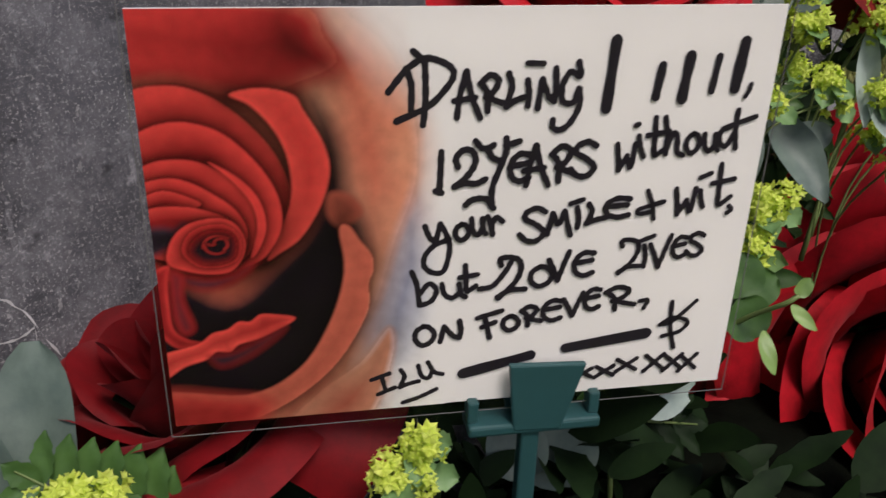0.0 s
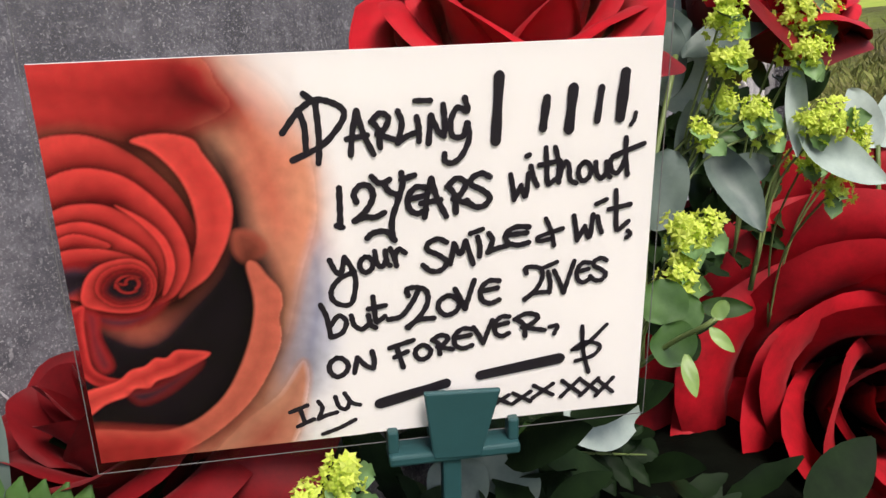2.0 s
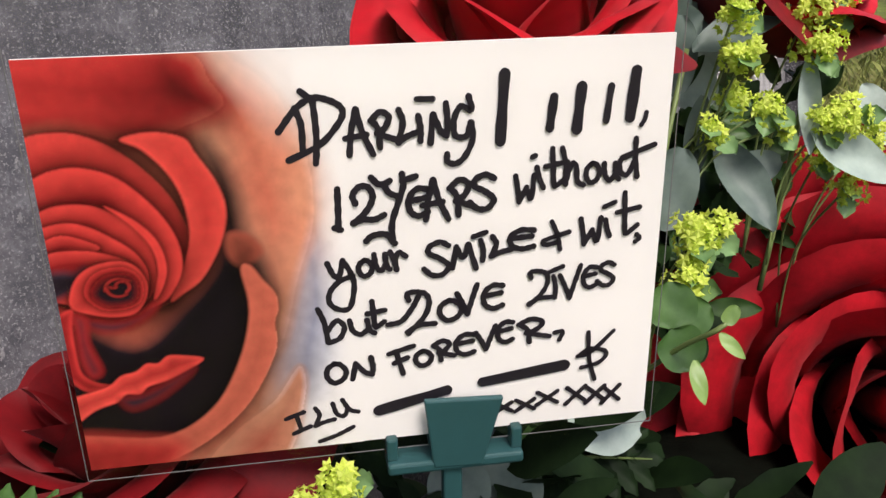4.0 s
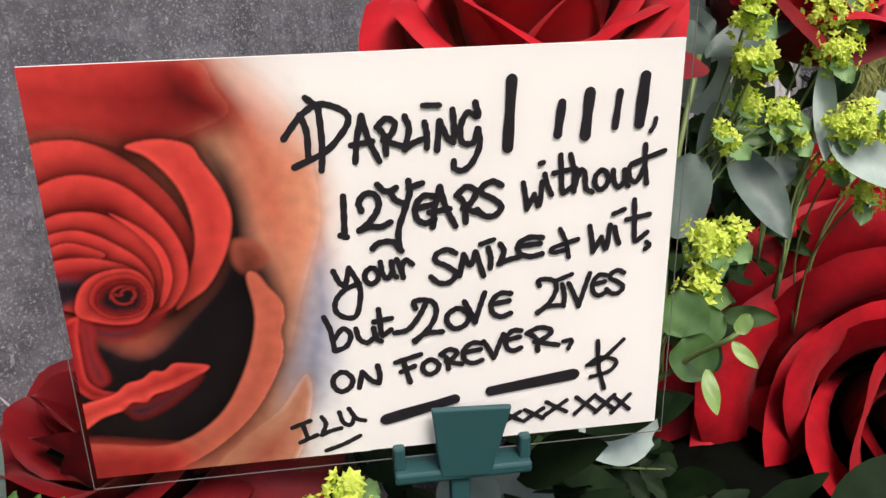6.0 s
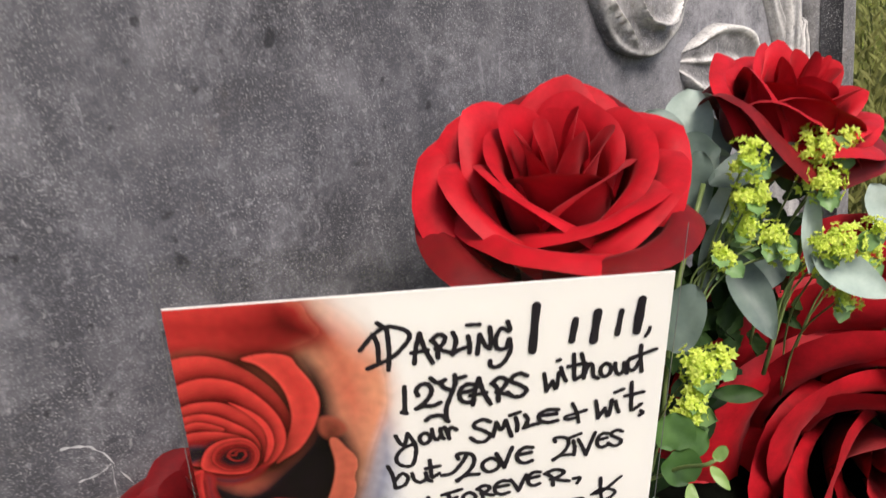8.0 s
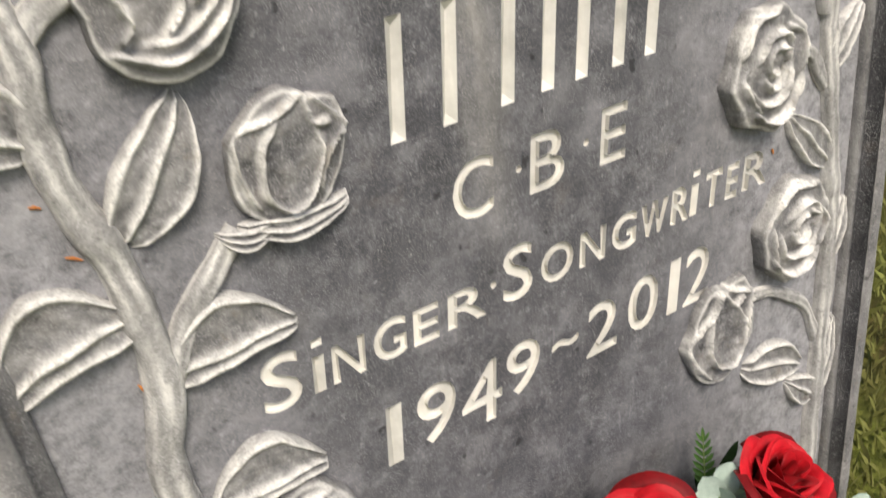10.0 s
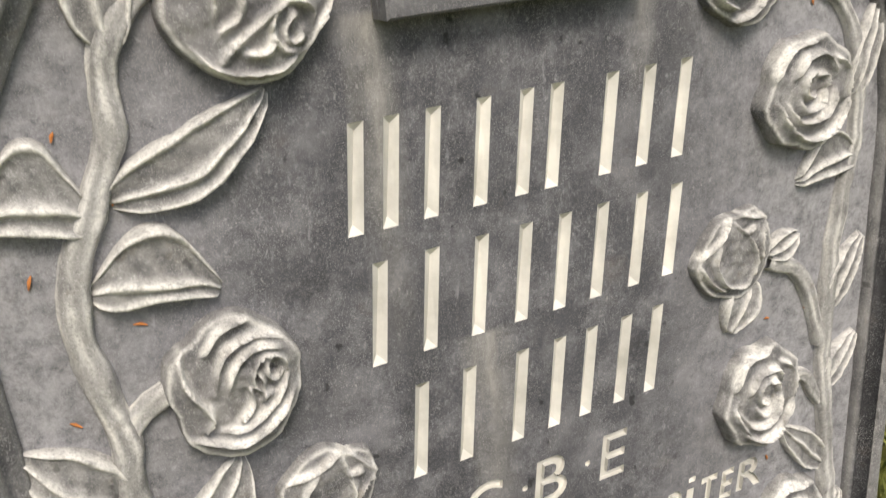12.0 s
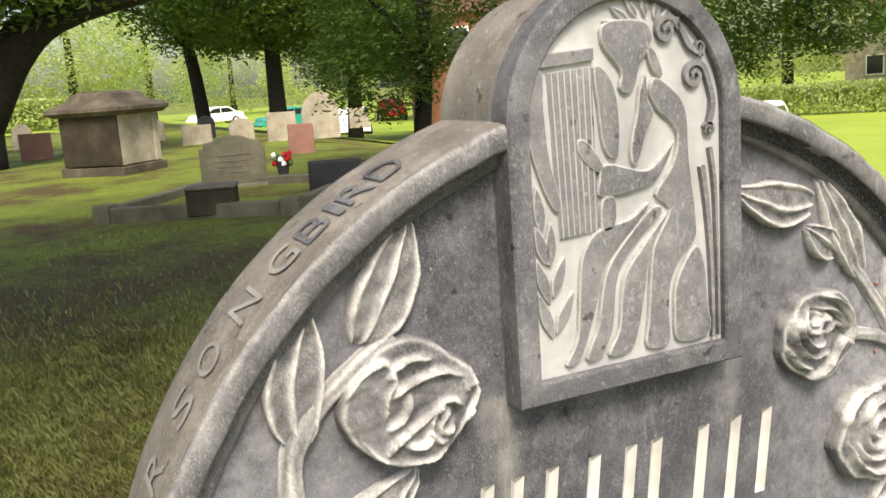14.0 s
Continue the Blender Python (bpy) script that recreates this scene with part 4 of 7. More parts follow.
panel_piece("harp_board", [board], SLATE_FLAT, -0.0158, "", False)
for k in range(7):
    f = (k + 0.5) / 7
    ends = [Vector((board[p][0] + (board[q][0] - board[p][0]) * f, -0.0160, board[p][1] + (board[q][1] - board[p][1]) * f)) for p, q in ((0, 1), (3, 2))]
    add_mesh("harp_string", *tube(ends, 0.00042, 6), CUT_ROUGH, headstone)


def panel_leaf(base, tip, w):
    b0, t0 = np.array(base), np.array(tip)
    d = t0 - b0
    s = np.array([-d[1], d[0]]) / np.linalg.norm(d) * w
    panel_piece("panel_leaf", [[tuple(b0), tuple(b0 + d * 0.35 + s), tuple(b0 + d * 0.7 + s * 0.8), tuple(t0), tuple(b0 + d * 0.7 - s * 0.8), tuple(b0 + d * 0.35 - s)]], SLATE_FLAT, -0.0166, "small laurel leaf in low relief")


for base, tip in (((-0.0557, 0.6880), (-0.0638, 0.7135)), ((-0.0537, 0.6900), (-0.0419, 0.7119)), ((-0.0567, 0.7070), (-0.0641, 0.7319)), ((-0.0547, 0.7100), (-0.0466, 0.7319)),
                  ((-0.0572, 0.7280), (-0.0638, 0.7496)), ((-0.0557, 0.7270), (-0.0542, 0.7503)), ((-0.0597, 0.7450), (-0.0622, 0.7703))):
    panel_leaf(base, tip, 0.0034)


def panel_ribbon(points, w):
    pts = smooth_line(points, 8)
    left, right = [], []
    for i, p in enumerate(pts):
        d = pts[min(i + 1, len(pts) - 1)] - pts[max(i - 1, 0)]
        s = np.array([-d[1], d[0]]) / (np.linalg.norm(d) + 1e-9) * w * (1 - 0.5 * i / len(pts))
        left.append(p + s)
        right.append(p - s)
    n = len(pts)
    vs = [(p[0], y, p[1]) for y in (-0.0138, -0.0172) for p in left] + [(p[0], y, p[1]) for y in (-0.0172, -0.0138) for p in right]
    add_mesh("panel_scroll", vs, grid_faces(4, n), SLATE_FLAT, headstone, "scrolled ornament in low relief")


def spiral(cx, cz, r, turns, start, sign=1):
    return [(cx + r * (1 - 0.85 * k / 24) * math.cos(start + sign * 2 * math.pi * turns * k / 24), cz + r * (1 - 0.85 * k / 24) * math.sin(start + sign * 2 * math.pi * turns * k / 24)) for k in range(25)]


panel_ribbon([(0.0466, 0.8320), (0.0382, 0.8370), (0.0323, 0.8470)] + spiral(0.0229, 0.8456, 0.0078, 1.5, 0.2, 1), 0.0016)
panel_ribbon([(0.0500, 0.7880), (0.0540, 0.8050), (0.0508, 0.8180)] + spiral(0.0416, 0.8205, 0.0080, 1.5, 0.1, 1), 0.0017)
panel_ribbon([(0.0481, 0.8310)] + spiral(0.0451, 0.8360, 0.0034, 1.3, -0.8, 1), 0.0007)
panel_ribbon([(0.0481, 0.7920)] + spiral(0.0515, 0.7900, 0.0040, 1.3, 2.6, -1), 0.0008)
panel_ribbon([(0.0461, 0.7700), (0.0495, 0.7450), (0.0520, 0.7120), (0.0528, 0.6690)], 0.0018)
panel_ribbon([(0.0520, 0.7800), (0.0550, 0.7570), (0.0565, 0.7150), (0.0568, 0.6690)], 0.0012)

# laurel crown round the head
for k in range(9):
    a = radians(200 - 24 * k)
    b0 = (ROBE[9][2][0] + 0.014 * math.cos(a), ROBE[9][1][1] - 0.008 + 0.009 * math.sin(a))
    panel_leaf(b0, (b0[0] + 0.013 * math.cos(a + 0.35), b0[1] + 0.010 * math.sin(a + 0.35) + 0.002), 0.0021)

# dry needles and leaf scraps caught on the carving
for k in range(34):
    side = rnd.random() < 0.5
    x, z = (rnd.uniform(-0.25, -0.18), rnd.uniform(0.2, 0.75)) if side else (rnd.uniform(0.14, 0.25), rnd.uniform(0.1, 0.74))
    if math.hypot(x - MID, max(0.0, z - ARCH_Z)) > FIELD_R - 0.012:
        continue
    a, l = rnd.uniform(0, 3.1), rnd.uniform(0.003, 0.007)
    p = np.array([(x, z), (x + l * 0.5 * math.cos(a), z + l * 0.5 * math.sin(a) + 0.0006), (x + l * math.cos(a), z + l * math.sin(a))])
    ob = add_mesh("dry_needle", *tube([(q[0], -0.0012 if not side else -0.0011, q[1]) for q in p], [0.0004, 0.0009, 0.0003], 5), NEEDLE)
    tagged(ob, "dry orange-brown needle stuck to the slate", "dry needle", "fallen needles")

# ---- the card on its plastic pick ----
CARD_AXES = Matrix(((0.8208, 0.5712, -0.0026), (-0.5638, 0.8094, -0.1641), (-0.0916, 0.1361, 0.9864)))
CARD_M = Matrix.Translation((-0.1073, -0.0625, 0.0706)) @ CARD_AXES.to_4x4()
CW, CH = 0.106, 0.0746
card = thing("memorial_card", "white message card with a printed red rose, handwritten in black marker", "card", CARD_M)
bm = bmesh.new()
box(bm, 0, CW, 0.0002, 0.0008, 0, CH)
part("paper", bm, CARD, card)

# printed rose picture, outlines in millimetres on the card
RED, RED2, ORANGE, PEACH, DARK = np.array((0.66, 0.048, 0.040)), np.array((0.42, 0.022, 0.022)), np.array((0.62, 0.145, 0.085)), np.array((0.72, 0.33, 0.19)), np.array((0.010, 0.006, 0.009))
WHITE = np.array((0.90, 0.88, 0.83))
step = 0.22
us, vs_ = np.arange(0, 50.01, step), np.arange(0, 74.61, step)
U, V = np.meshgrid(us, vs_)
PU, PV = U.ravel(), V.ravel()


def outline_distance(points):
    """Signed distance in millimetres to a rounded outline, inside positive."""
    p = np.array(smooth_loop(points, 5))
    q = np.roll(p, -1, 0)
    best, inside = np.full(len(PU), 1e9), np.zeros(len(PU), bool)
    for (x0, y0), (x1, y1) in zip(p, q):
        dx, dy = x1 - x0, y1 - y0
        t = np.clip(((PU - x0) * dx + (PV - y0) * dy) / (dx * dx + dy * dy + 1e-9), 0, 1)
        best = np.minimum(best, (PU - x0 - t * dx) ** 2 + (PV - y0 - t * dy) ** 2)
        cross = (y0 > PV) != (y1 > PV)
        inside ^= cross & (PU < x0 + (PV - y0) * dx / (dy if abs(dy) > 1e-9 else 1e-9))
    return np.sqrt(best) * np.where(inside, 1, -1)


soft_noise = np.array([noise.noise((u * 0.16, v * 0.16, 2.0)) for u, v in zip(PU, PV)])
grain = np.array([noise.noise((u * 1.7, v * 1.7, 5.0)) for u, v in zip(PU, PV)])
ink_col = np.tile(WHITE, (len(PU), 1))


def lay(points, lit, deep, depth=6.0, edge=0.35, shade=0.0, reach=2.0, lean=(0, 0), rim=0.0):
    """Print one petal: lit at its edge or towards lean, deep inside."""
    global ink_col
    d = outline_distance(points)
    if shade:
        dark = shade * np.exp(-np.clip(-d, 0, None) / reach) * (d < 0)
        ink_col = ink_col * (1 - dark[:, None])
    c = np.mean(points, axis=0)
    t = np.clip(d / depth + lean[0] * (PU - c[0]) + lean[1] * (PV - c[1]) + 0.25 * soft_noise, 0, 1)[:, None]
    col = np.array(lit) * (1 - t) + np.array(deep) * t
    col = col * (1 + rim * np.exp(-(np.clip(d, 0, None) / 0.7) ** 2))[:, None]
    a = np.clip(d / edge * 0.5 + 0.5, 0, 1)[:, None]
    ink_col = ink_col * (1 - a) + col * a


lay([(-3, 78), (30, 78), (37, 73), (41.5, 66), (44.6, 57), (45.5, 45), (42.5, 35), (39, 22), (36, 10), (31, -4), (-3, -4)], PEACH * 1.08, ORANGE, 14, 5.0)
lay([(42, 43), (46, 33), (45, 22), (40, 12), (37, 20), (40, 33)], (0.36, 0.40, 0.52), (0.30, 0.32, 0.42), 5, 4.5)
lay([(39, 17.7), (39.5, 11), (34, -3), (20, -3), (26, 4.8), (34, 11)], PEACH * 0.8, ORANGE * 0.55, 6, 1.0, 0.4, 3)
lay([(25, 78), (33.5, 72.8), (39, 67.7), (43, 57.3), (43.5, 46), (40, 35), (36, 22), (31, 20), (30, 45), (26, 59)], PEACH * 1.02, ORANGE * 0.95, 10, 1.6, 0.25, 3)
lay([(26.7, 60), (30.5, 54), (32, 44), (35, 36), (33, 20), (26, 9.7), (16, 4), (-2, 5), (-2, 17), (0, 31), (11, 25), (19, 31), (26, 39), (28, 50)], DARK * 3, DARK, 3, 2.0)
lay([(-3, 76), (24, 75.5), (29, 70), (30.5, 66), (24, 63), (16, 61), (6, 63.5), (-3, 63.5)], RED * 0.92, RED2 * 0.62, 9, 2.2, 0.5, 2.5, (0.022, -0.012))
lay([(22, 74), (30, 68), (30, 63.5), (21, 67)], RED2 * 0.45, RED2 * 0.25, 3, 3.5)
P_LIT, P_DEEP = RED * 1.05 + ORANGE * 0.10, RED2 * 0.62
lay([(-6, 60), (-0.5, 62.4), (3.4, 63.1), (7.5, 62.7), (12.2, 60.5), (16.6, 56.7), (20.4, 51.7), (22.6, 45.8), (22.8, 40.7), (20.1, 34.8), (16.2, 31.6), (8.2, 30.1), (-6, 33)], P_LIT, P_DEEP, 7.5, 0.3, 0.9, 2.4, (0.01, -0.01))
lay([(14.1, 61.5), (18.9, 62.4), (23.8, 61.2), (25.3, 58.7), (28.1, 53.6), (29.2, 49.0), (28.4, 44.5), (26.6, 40.4), (23.8, 36.3), (20.4, 33.9), (18.3, 32.8), (20.9, 38.3), (22.8, 44.1), (22.5, 50.7), (20.5, 55.7), (17.1, 59.7)], RED * 0.95 + ORANGE * 0.22, RED * 0.72, 5, 0.3, 0.95, 2.6, (0.02, 0.01), 0.12)
lay([(-6, 53.5), (-0.8, 55.5), (3.0, 57.0), (7.3, 57.2), (12.1, 55.5), (16.0, 52.0), (19.1, 47.7), (20.8, 43.4), (21.0, 39.1), (19.4, 35.3), (16.3, 32.3), (8.3, 30.6), (-6, 36)], P_LIT, P_DEEP, 5.5, 0.25, 0.9, 1.8)
lay([(-6, 48), (-0.7, 50.0), (2.7, 51.1), (7.0, 51.0), (10.5, 49.6), (13.7, 46.9), (16.2, 42.9), (16.7, 38.6), (15.7, 34.8), (12.3, 31.5), (7.6, 31.1), (-6, 38)], P_LIT, P_DEEP, 4.6, 0.22, 0.9, 1.5)
lay([(10, 50.6), (14.6, 47.6), (17.6, 43.6), (18.4, 38.8), (17.0, 34.8), (15.6, 33.4), (16.9, 38.6), (16.3, 42.9), (13.7, 46.9)], P_LIT, RED, 1.5, 0.2, 0.7, 0.8)
lay([(-6, 46), (-0.7, 47.4), (3.6, 48.1), (7.1, 47.1), (10.5, 44.9), (13.5, 42.3), (15.2, 38.7), (14.6, 34.4), (12.3, 32.0), (6.9, 31.6), (-6, 39)], P_LIT, RED2, 3.6, 0.2, 0.92, 0.9)
lay([(-6, 44.4), (-1.1, 45.0), (2.6, 46.0), (6.6, 44.6), (8.2, 43.2), (4.0, 42.0), (-6, 40)], P_LIT, P_DEEP, 2.2, 0.2, 0.9, 0.7)
lay([(-6, 41.5), (-1.1, 42.6), (1.7, 43.2), (5.9, 43.0), (9.0, 42.2), (12.1, 40.7), (13.6, 38.1), (11.8, 33.8), (4.8, 32.7), (-6, 37)], P_LIT, P_DEEP, 2.6, 0.2, 0.92, 0.8)
lay([(-6, 38.5), (1.0, 39.6), (3.6, 39.2), (5.4, 40.0), (3.4, 36.5), (-6, 32)], DARK * 6, DARK * 2, 1.5, 0.8)
lay([(2.0, 32.9), (2.4, 36.0), (4.1, 38.7), (6.8, 40.3), (10.7, 40.8), (13.4, 39.6), (14.8, 36.6), (14.2, 33.4), (12.0, 30.9), (8.3, 30.6), (4.6, 31.5)], P_LIT, RED * 0.7, 2.6, 0.2, 0.9, 1.0, (0.0, -0.01), 0.15)
lay([(4.6, 34.6), (5.2, 37.4), (7.6, 39.3), (11.6, 39.6), (14.0, 37.2), (13.6, 33.4), (10.8, 31.9), (7.0, 32.1)], RED * 0.85, RED2 * 0.7, 1.2, 0.2, 0.75, 0.7)
lay([(5.5, 34.8), (6.7, 37.3), (9.1, 38.6), (12.1, 38.3), (13.4, 36.4), (12.9, 33.7), (11.2, 32.6), (7.7, 32.6)], RED2 * 0.5, DARK * 1.5, 1.4, 0.25, 0.8, 0.5)
# the wound heart
for k in range(5):
    th, rr = 0.7 + 2.2 * k, 2.6 - 0.45 * k
    cx, cy = 10.3 + 0.25 * k * math.cos(th), 35.7 + 0.18 * k
    lay([(cx + rr * math.cos(th + q), cy + 0.8 * rr * math.sin(th + q)) for q in np.linspace(0, 2.6, 9)] + [(cx + (rr - 0.55) * math.cos(th + q), cy + 0.8 * (rr - 0.45) * math.sin(th + q)) for q in np.linspace(2.4, 0.2, 8)], RED * (0.75 - 0.07 * k), RED2 * 0.6, 0.6, 0.16, 0.5, 0.4)
lay([(2.6, 31.2), (8, 29.8), (12.6, 30.6), (16, 32.6), (14.4, 30.0), (9.6, 27.6), (5, 28.2)], RED2 * 0.7, DARK * 4, 1.6, 0.9)
lay([(-3, 31), (-0.5, 31.8), (2.1, 32.5), (1.6, 29.5), (1.4, 24.9), (1.7, 20.3), (3.9, 18.1), (6.4, 17.2), (2.2, 16.4), (-0.6, 19.0), (-3, 22)], RED * 0.9, RED2 * 0.8, 1.0, 0.25, 0.3, 1.5, (0, 0), 0.25)
lay([(2.1, 31.6), (4.2, 30.4), (4.0, 26), (5.4, 20.4), (3.2, 19.0), (1.9, 22.0), (1.8, 27.5)], RED2 * 0.9, DARK * 4, 2.2, 0.6)
lay([(-2, 14.6), (0.2, 15.7), (5.4, 17.0), (8.0, 19.0), (10.6, 19.6), (12.6, 21.0), (14.6, 20.9), (16.4, 22.2), (18.9, 22.0), (22.4, 21.1), (20.2, 19.4), (15.8, 17.3), (12.4, 16.4), (10.8, 15.0), (8.4, 15.2), (6.7, 13.8), (2.7, 12.5), (-2, 9.6)], RED * 0.95 + ORANGE * 0.25, RED * 0.62, 2.2, 0.22, 0.5, 2.0, (0.0, 0.06), 0.2)
lay([(7.0, 14.4), (11, 15.2), (16, 17.4), (20.6, 19.6), (19.6, 17.6), (14, 13.4), (9, 11.8)], RED2 * 0.5, DARK * 3, 1.6, 0.8)
lay([(29.0, 44.3), (32.4, 44.0), (34.6, 40.6), (31, 38.0), (28.6, 40.3)], ORANGE * 0.7, ORANGE * 0.4, 2, 0.6)
lay([(30.5, 37.6), (32.2, 38.2), (34.0, 35.4), (35.9, 32.6), (36.2, 29.6), (35.4, 27), (34.8, 20.5), (27.9, 9.3), (15.5, 0.8), (-3, -3), (-3, 7.2), (13.1, 5.6), (22.7, 10.5), (28.5, 19.9), (31.2, 29.7)], ORANGE * 0.92, ORANGE * 0.46, 6, 0.3, 0.8, 2.5, (-0.008, -0.01), 0.08)
lay([(-3, 7), (10, 5.6), (17, 3.4), (12, -3), (-3, -3)], RED * 0.62 + ORANGE * 0.15, RED * 0.45, 4, 2.0)
fade = np.clip((PU - 43.5 - 1.5 * soft_noise) / 5.0 + np.clip((PV - 62) / 30, 0, 0.5), 0, 1)[:, None]
top_fade = np.clip((PU - 27 + (PV - 74) * 0.6) / 10, 0, 1)[:, None] * np.clip((PV - 55) / 14, 0, 1)[:, None]
fade = np.clip(fade + 0.75 * top_fade, 0, 1)
mid = np.array([noise.noise((u * 0.5, v * 0.5, 9.0)) for u, v in zip(PU, PV)])
ink_col = ink_col * (1 + 0.05 * grain + 0.14 * mid + 0.10 * soft_noise)[:, None]
ink_col = np.clip(ink_col * (1 - fade) + WHITE * fade, 0, 0.91)
photo = add_mesh("photo", [(u / 1000, 0.0, v / 1000) for u, v in zip(PU, PV)], grid_faces(len(vs_), len(us)), PRINT, card, "printed close-up of a red and peach rose")
at = photo.data.color_attributes.new("print", "FLOAT_COLOR", "POINT")
at.data.foreach_set("color", np.concatenate([ink_col, np.ones((len(PU), 1))], 1).ravel())


PEN = {}
PEN["D"] = [[(0.02, 0.42), (0.28, 0.73), (0.52, 0.89), (0.72, 0.89), (0.93, 0.81), (0.98, 0.69), (0.86, 0.50), (0.60, 0.25), (0.14, 0.03)], [(0.28, 0.75), (0.36, 0.53), (0.36, 0.19)], [(0.55, 0.88), (0.57, 0.56), (0.57, 0.25), (0.54, 0)], [(0.38, 0.98), (0.55, 0.86)]]
PEN["A"] = [[(0.12, 0), (0.22, 0.5), (0.42, 1)], [(0.42, 1), (0.64, 0.5), (1, 0.03)], [(0, 0.36), (0.78, 0.46)]]
PEN["R"] = [[(0.41, 0), (0.35, 0.5), (0.10, 0.72)], [(0.05, 0.73), (0.45, 0.97), (0.82, 0.85), (0.64, 0.55), (0.30, 0.38)], [(0.36, 0.40), (0.62, 0.32), (1.05, 0.24)]]
PEN["L"] = [[(0.10, 1), (0.28, 0.62), (0.05, 0)], [(0.05, 0), (0.45, 0.20), (1, 0.36)]]
PEN["I"] = [[(0.3, 1), (0.8, 0.5), (0.7, 0)]]
PEN["N"] = [[(0.06, 0), (0.22, 0.72)], [(0.22, 0.72), (0.60, 0.32), (0.92, 0.20)], [(0.92, 0.20), (0.98, 0.55), (0.90, 1)]]
PEN["G"] = [[(0.83, 1), (0.93, 0.80), (0.55, 0.85), (0.30, 0.65), (0.35, 0.42), (0.75, 0.42), (0.90, 0.62)], [(0.93, 0.62), (0.98, 0.38), (0.70, 0.12), (0.35, 0), (0.06, 0.03), (0.04, 0.14)]]
PEN["1"] = [[(0.65, 1), (0.60, 0.5), (0.50, 0)], [(0.0, 0.04), (0.8, 0.0)]]
PEN["2"] = [[(0.10, 0.56), (0.03, 0.78), (0.24, 1), (0.52, 1), (0.66, 0.78), (0.55, 0.50), (0.28, 0.22), (0, 0.03)], [(0, 0.03), (0.35, 0.14), (0.69, 0.14), (1, 0.27)]]
PEN["Y"] = [[(0.15, 0.94), (0.28, 0.85), (0.41, 0.86), (0.50, 0.90)], [(0.39, 0.84), (0.48, 0.73), (0.65, 0.68)], [(0.74, 1), (0.76, 0.84), (0.65, 0.59), (0.52, 0.30), (0.52, 0.02)], [(0.74, 0.90), (1, 0.97)], [(0, 0.03), (0.13, 0.11), (0.39, 0.13), (0.56, 0)]]
PEN["E"] = [[(1, 0.95), (0.50, 0.95), (0.10, 0.62), (0.15, 0.18), (0.55, 0.02), (1, 0.16)], [(0.12, 0.52), (0.92, 0.66)]]
PEN["S"] = [[(0.95, 0.90), (0.62, 1), (0.22, 0.86), (0.20, 0.66), (0.60, 0.52), (0.95, 0.30), (0.70, 0.04), (0.30, 0.02), (0, 0.20)]]
PEN["M"] = [[(0.05, 0), (0.20, 0.85)], [(0.20, 0.85), (0.45, 0.42), (0.66, 0.96)], [(0.66, 0.96), (0.96, 0)]]
PEN["O"] = [[(0.45, 1), (0.10, 0.72), (0.06, 0.30), (0.38, 0.0), (0.82, 0.20), (0.98, 0.62), (0.70, 0.95), (0.42, 0.98)]]
PEN["o"] = PEN["O"]
PEN["V"] = [[(0, 0.70), (0.28, 0.36), (0.52, 0)], [(0.52, 0), (0.75, 0.50), (1, 1)]]
PEN["F"] = [[(0.30, 0.75), (0.55, 0)], [(0, 0.70), (1, 0.97)], [(0.20, 0.37), (0.75, 0.57)]]
PEN["J"] = [[(0, 0.70), (0.76, 1)], [(0.45, 0.80), (0.60, 0.20)], [(0.28, 0.03), (1, 0.35)]]
PEN["U"] = [[(0.05, 0.80), (0.18, 0.20), (0.45, 0.05), (0.60, 0.45)], [(0.42, 1), (0.68, 0.42), (1, 0.28)]]
PEN["u"] = [[(0.04, 0.95), (0.14, 0.30), (0.45, 0.02), (0.80, 0.45)], [(0.72, 0.98), (0.82, 0.30), (1, 0.10)]]
PEN["w"] = [[(0, 0.95), (0.14, 0.40), (0.20, 0.02)], [(0.20, 0.02), (0.58, 0.56)], [(0.58, 0.50), (0.84, 0.14), (0.98, 1)]]
PEN["i"] = [[(0.10, 1), (0.45, 0.45), (0.95, 0)]]
PEN["t"] = [[(0.30, 1), (0.36, 0.45), (0.42, 0.02), (0.62, 0.06), (0.95, 0.22)], [(0, 0.52), (1, 0.66)]]
PEN["h"] = [[(0.05, 1), (0.22, 0.55), (0.24, 0.03)], [(0.24, 0.12), (0.46, 0.58), (0.66, 0.52), (0.74, 0.12), (1, 0.02)]]
PEN["d"] = [[(0.30, 0.55), (0.06, 0.42), (0.08, 0.12), (0.28, 0.06), (0.46, 0.42)], [(0.46, 1), (0.48, 0.50), (0.56, 0)], [(0.10, 0.50), (1, 0.86)]]
PEN["y"] = [[(0.02, 0.92), (0.22, 0.70), (0.43, 0.66), (0.60, 0.98)], [(0.60, 0.98), (0.90, 0.70), (0.97, 0.44), (0.77, 0.05), (0.35, 0.01), (0.02, 0.14), (0.06, 0.36), (0.43, 0.57), (0.95, 0.68)]]
PEN["r"] = [[(0.05, 0.95), (0.30, 0.45), (0.42, 0)], [(0.30, 0.35), (0.55, 0.92), (1, 0.72)]]
PEN["b"] = [[(0, 1), (0.22, 0.60), (0.33, 0)], [(0.33, 0.35), (0.70, 0.66), (1, 0.48), (0.82, 0.15), (0.40, 0)]]
PEN["l"] = [[(0, 0.22), (0.28, 0.30), (0.52, 0.62), (0.66, 0.90)], [(0.45, 0.80), (0.42, 0.95), (0.60, 1), (0.82, 0.94), (0.88, 0.70), (0.74, 0.36), (0.42, 0.0)], [(0.40, 0.03), (0.66, 0.20), (1, 0.24)]]
PEN["z"] = PEN["l"][1:]
PEN["x"] = [[(0, 0), (1, 1)], [(0.05, 0.90), (1, 0.20)]]


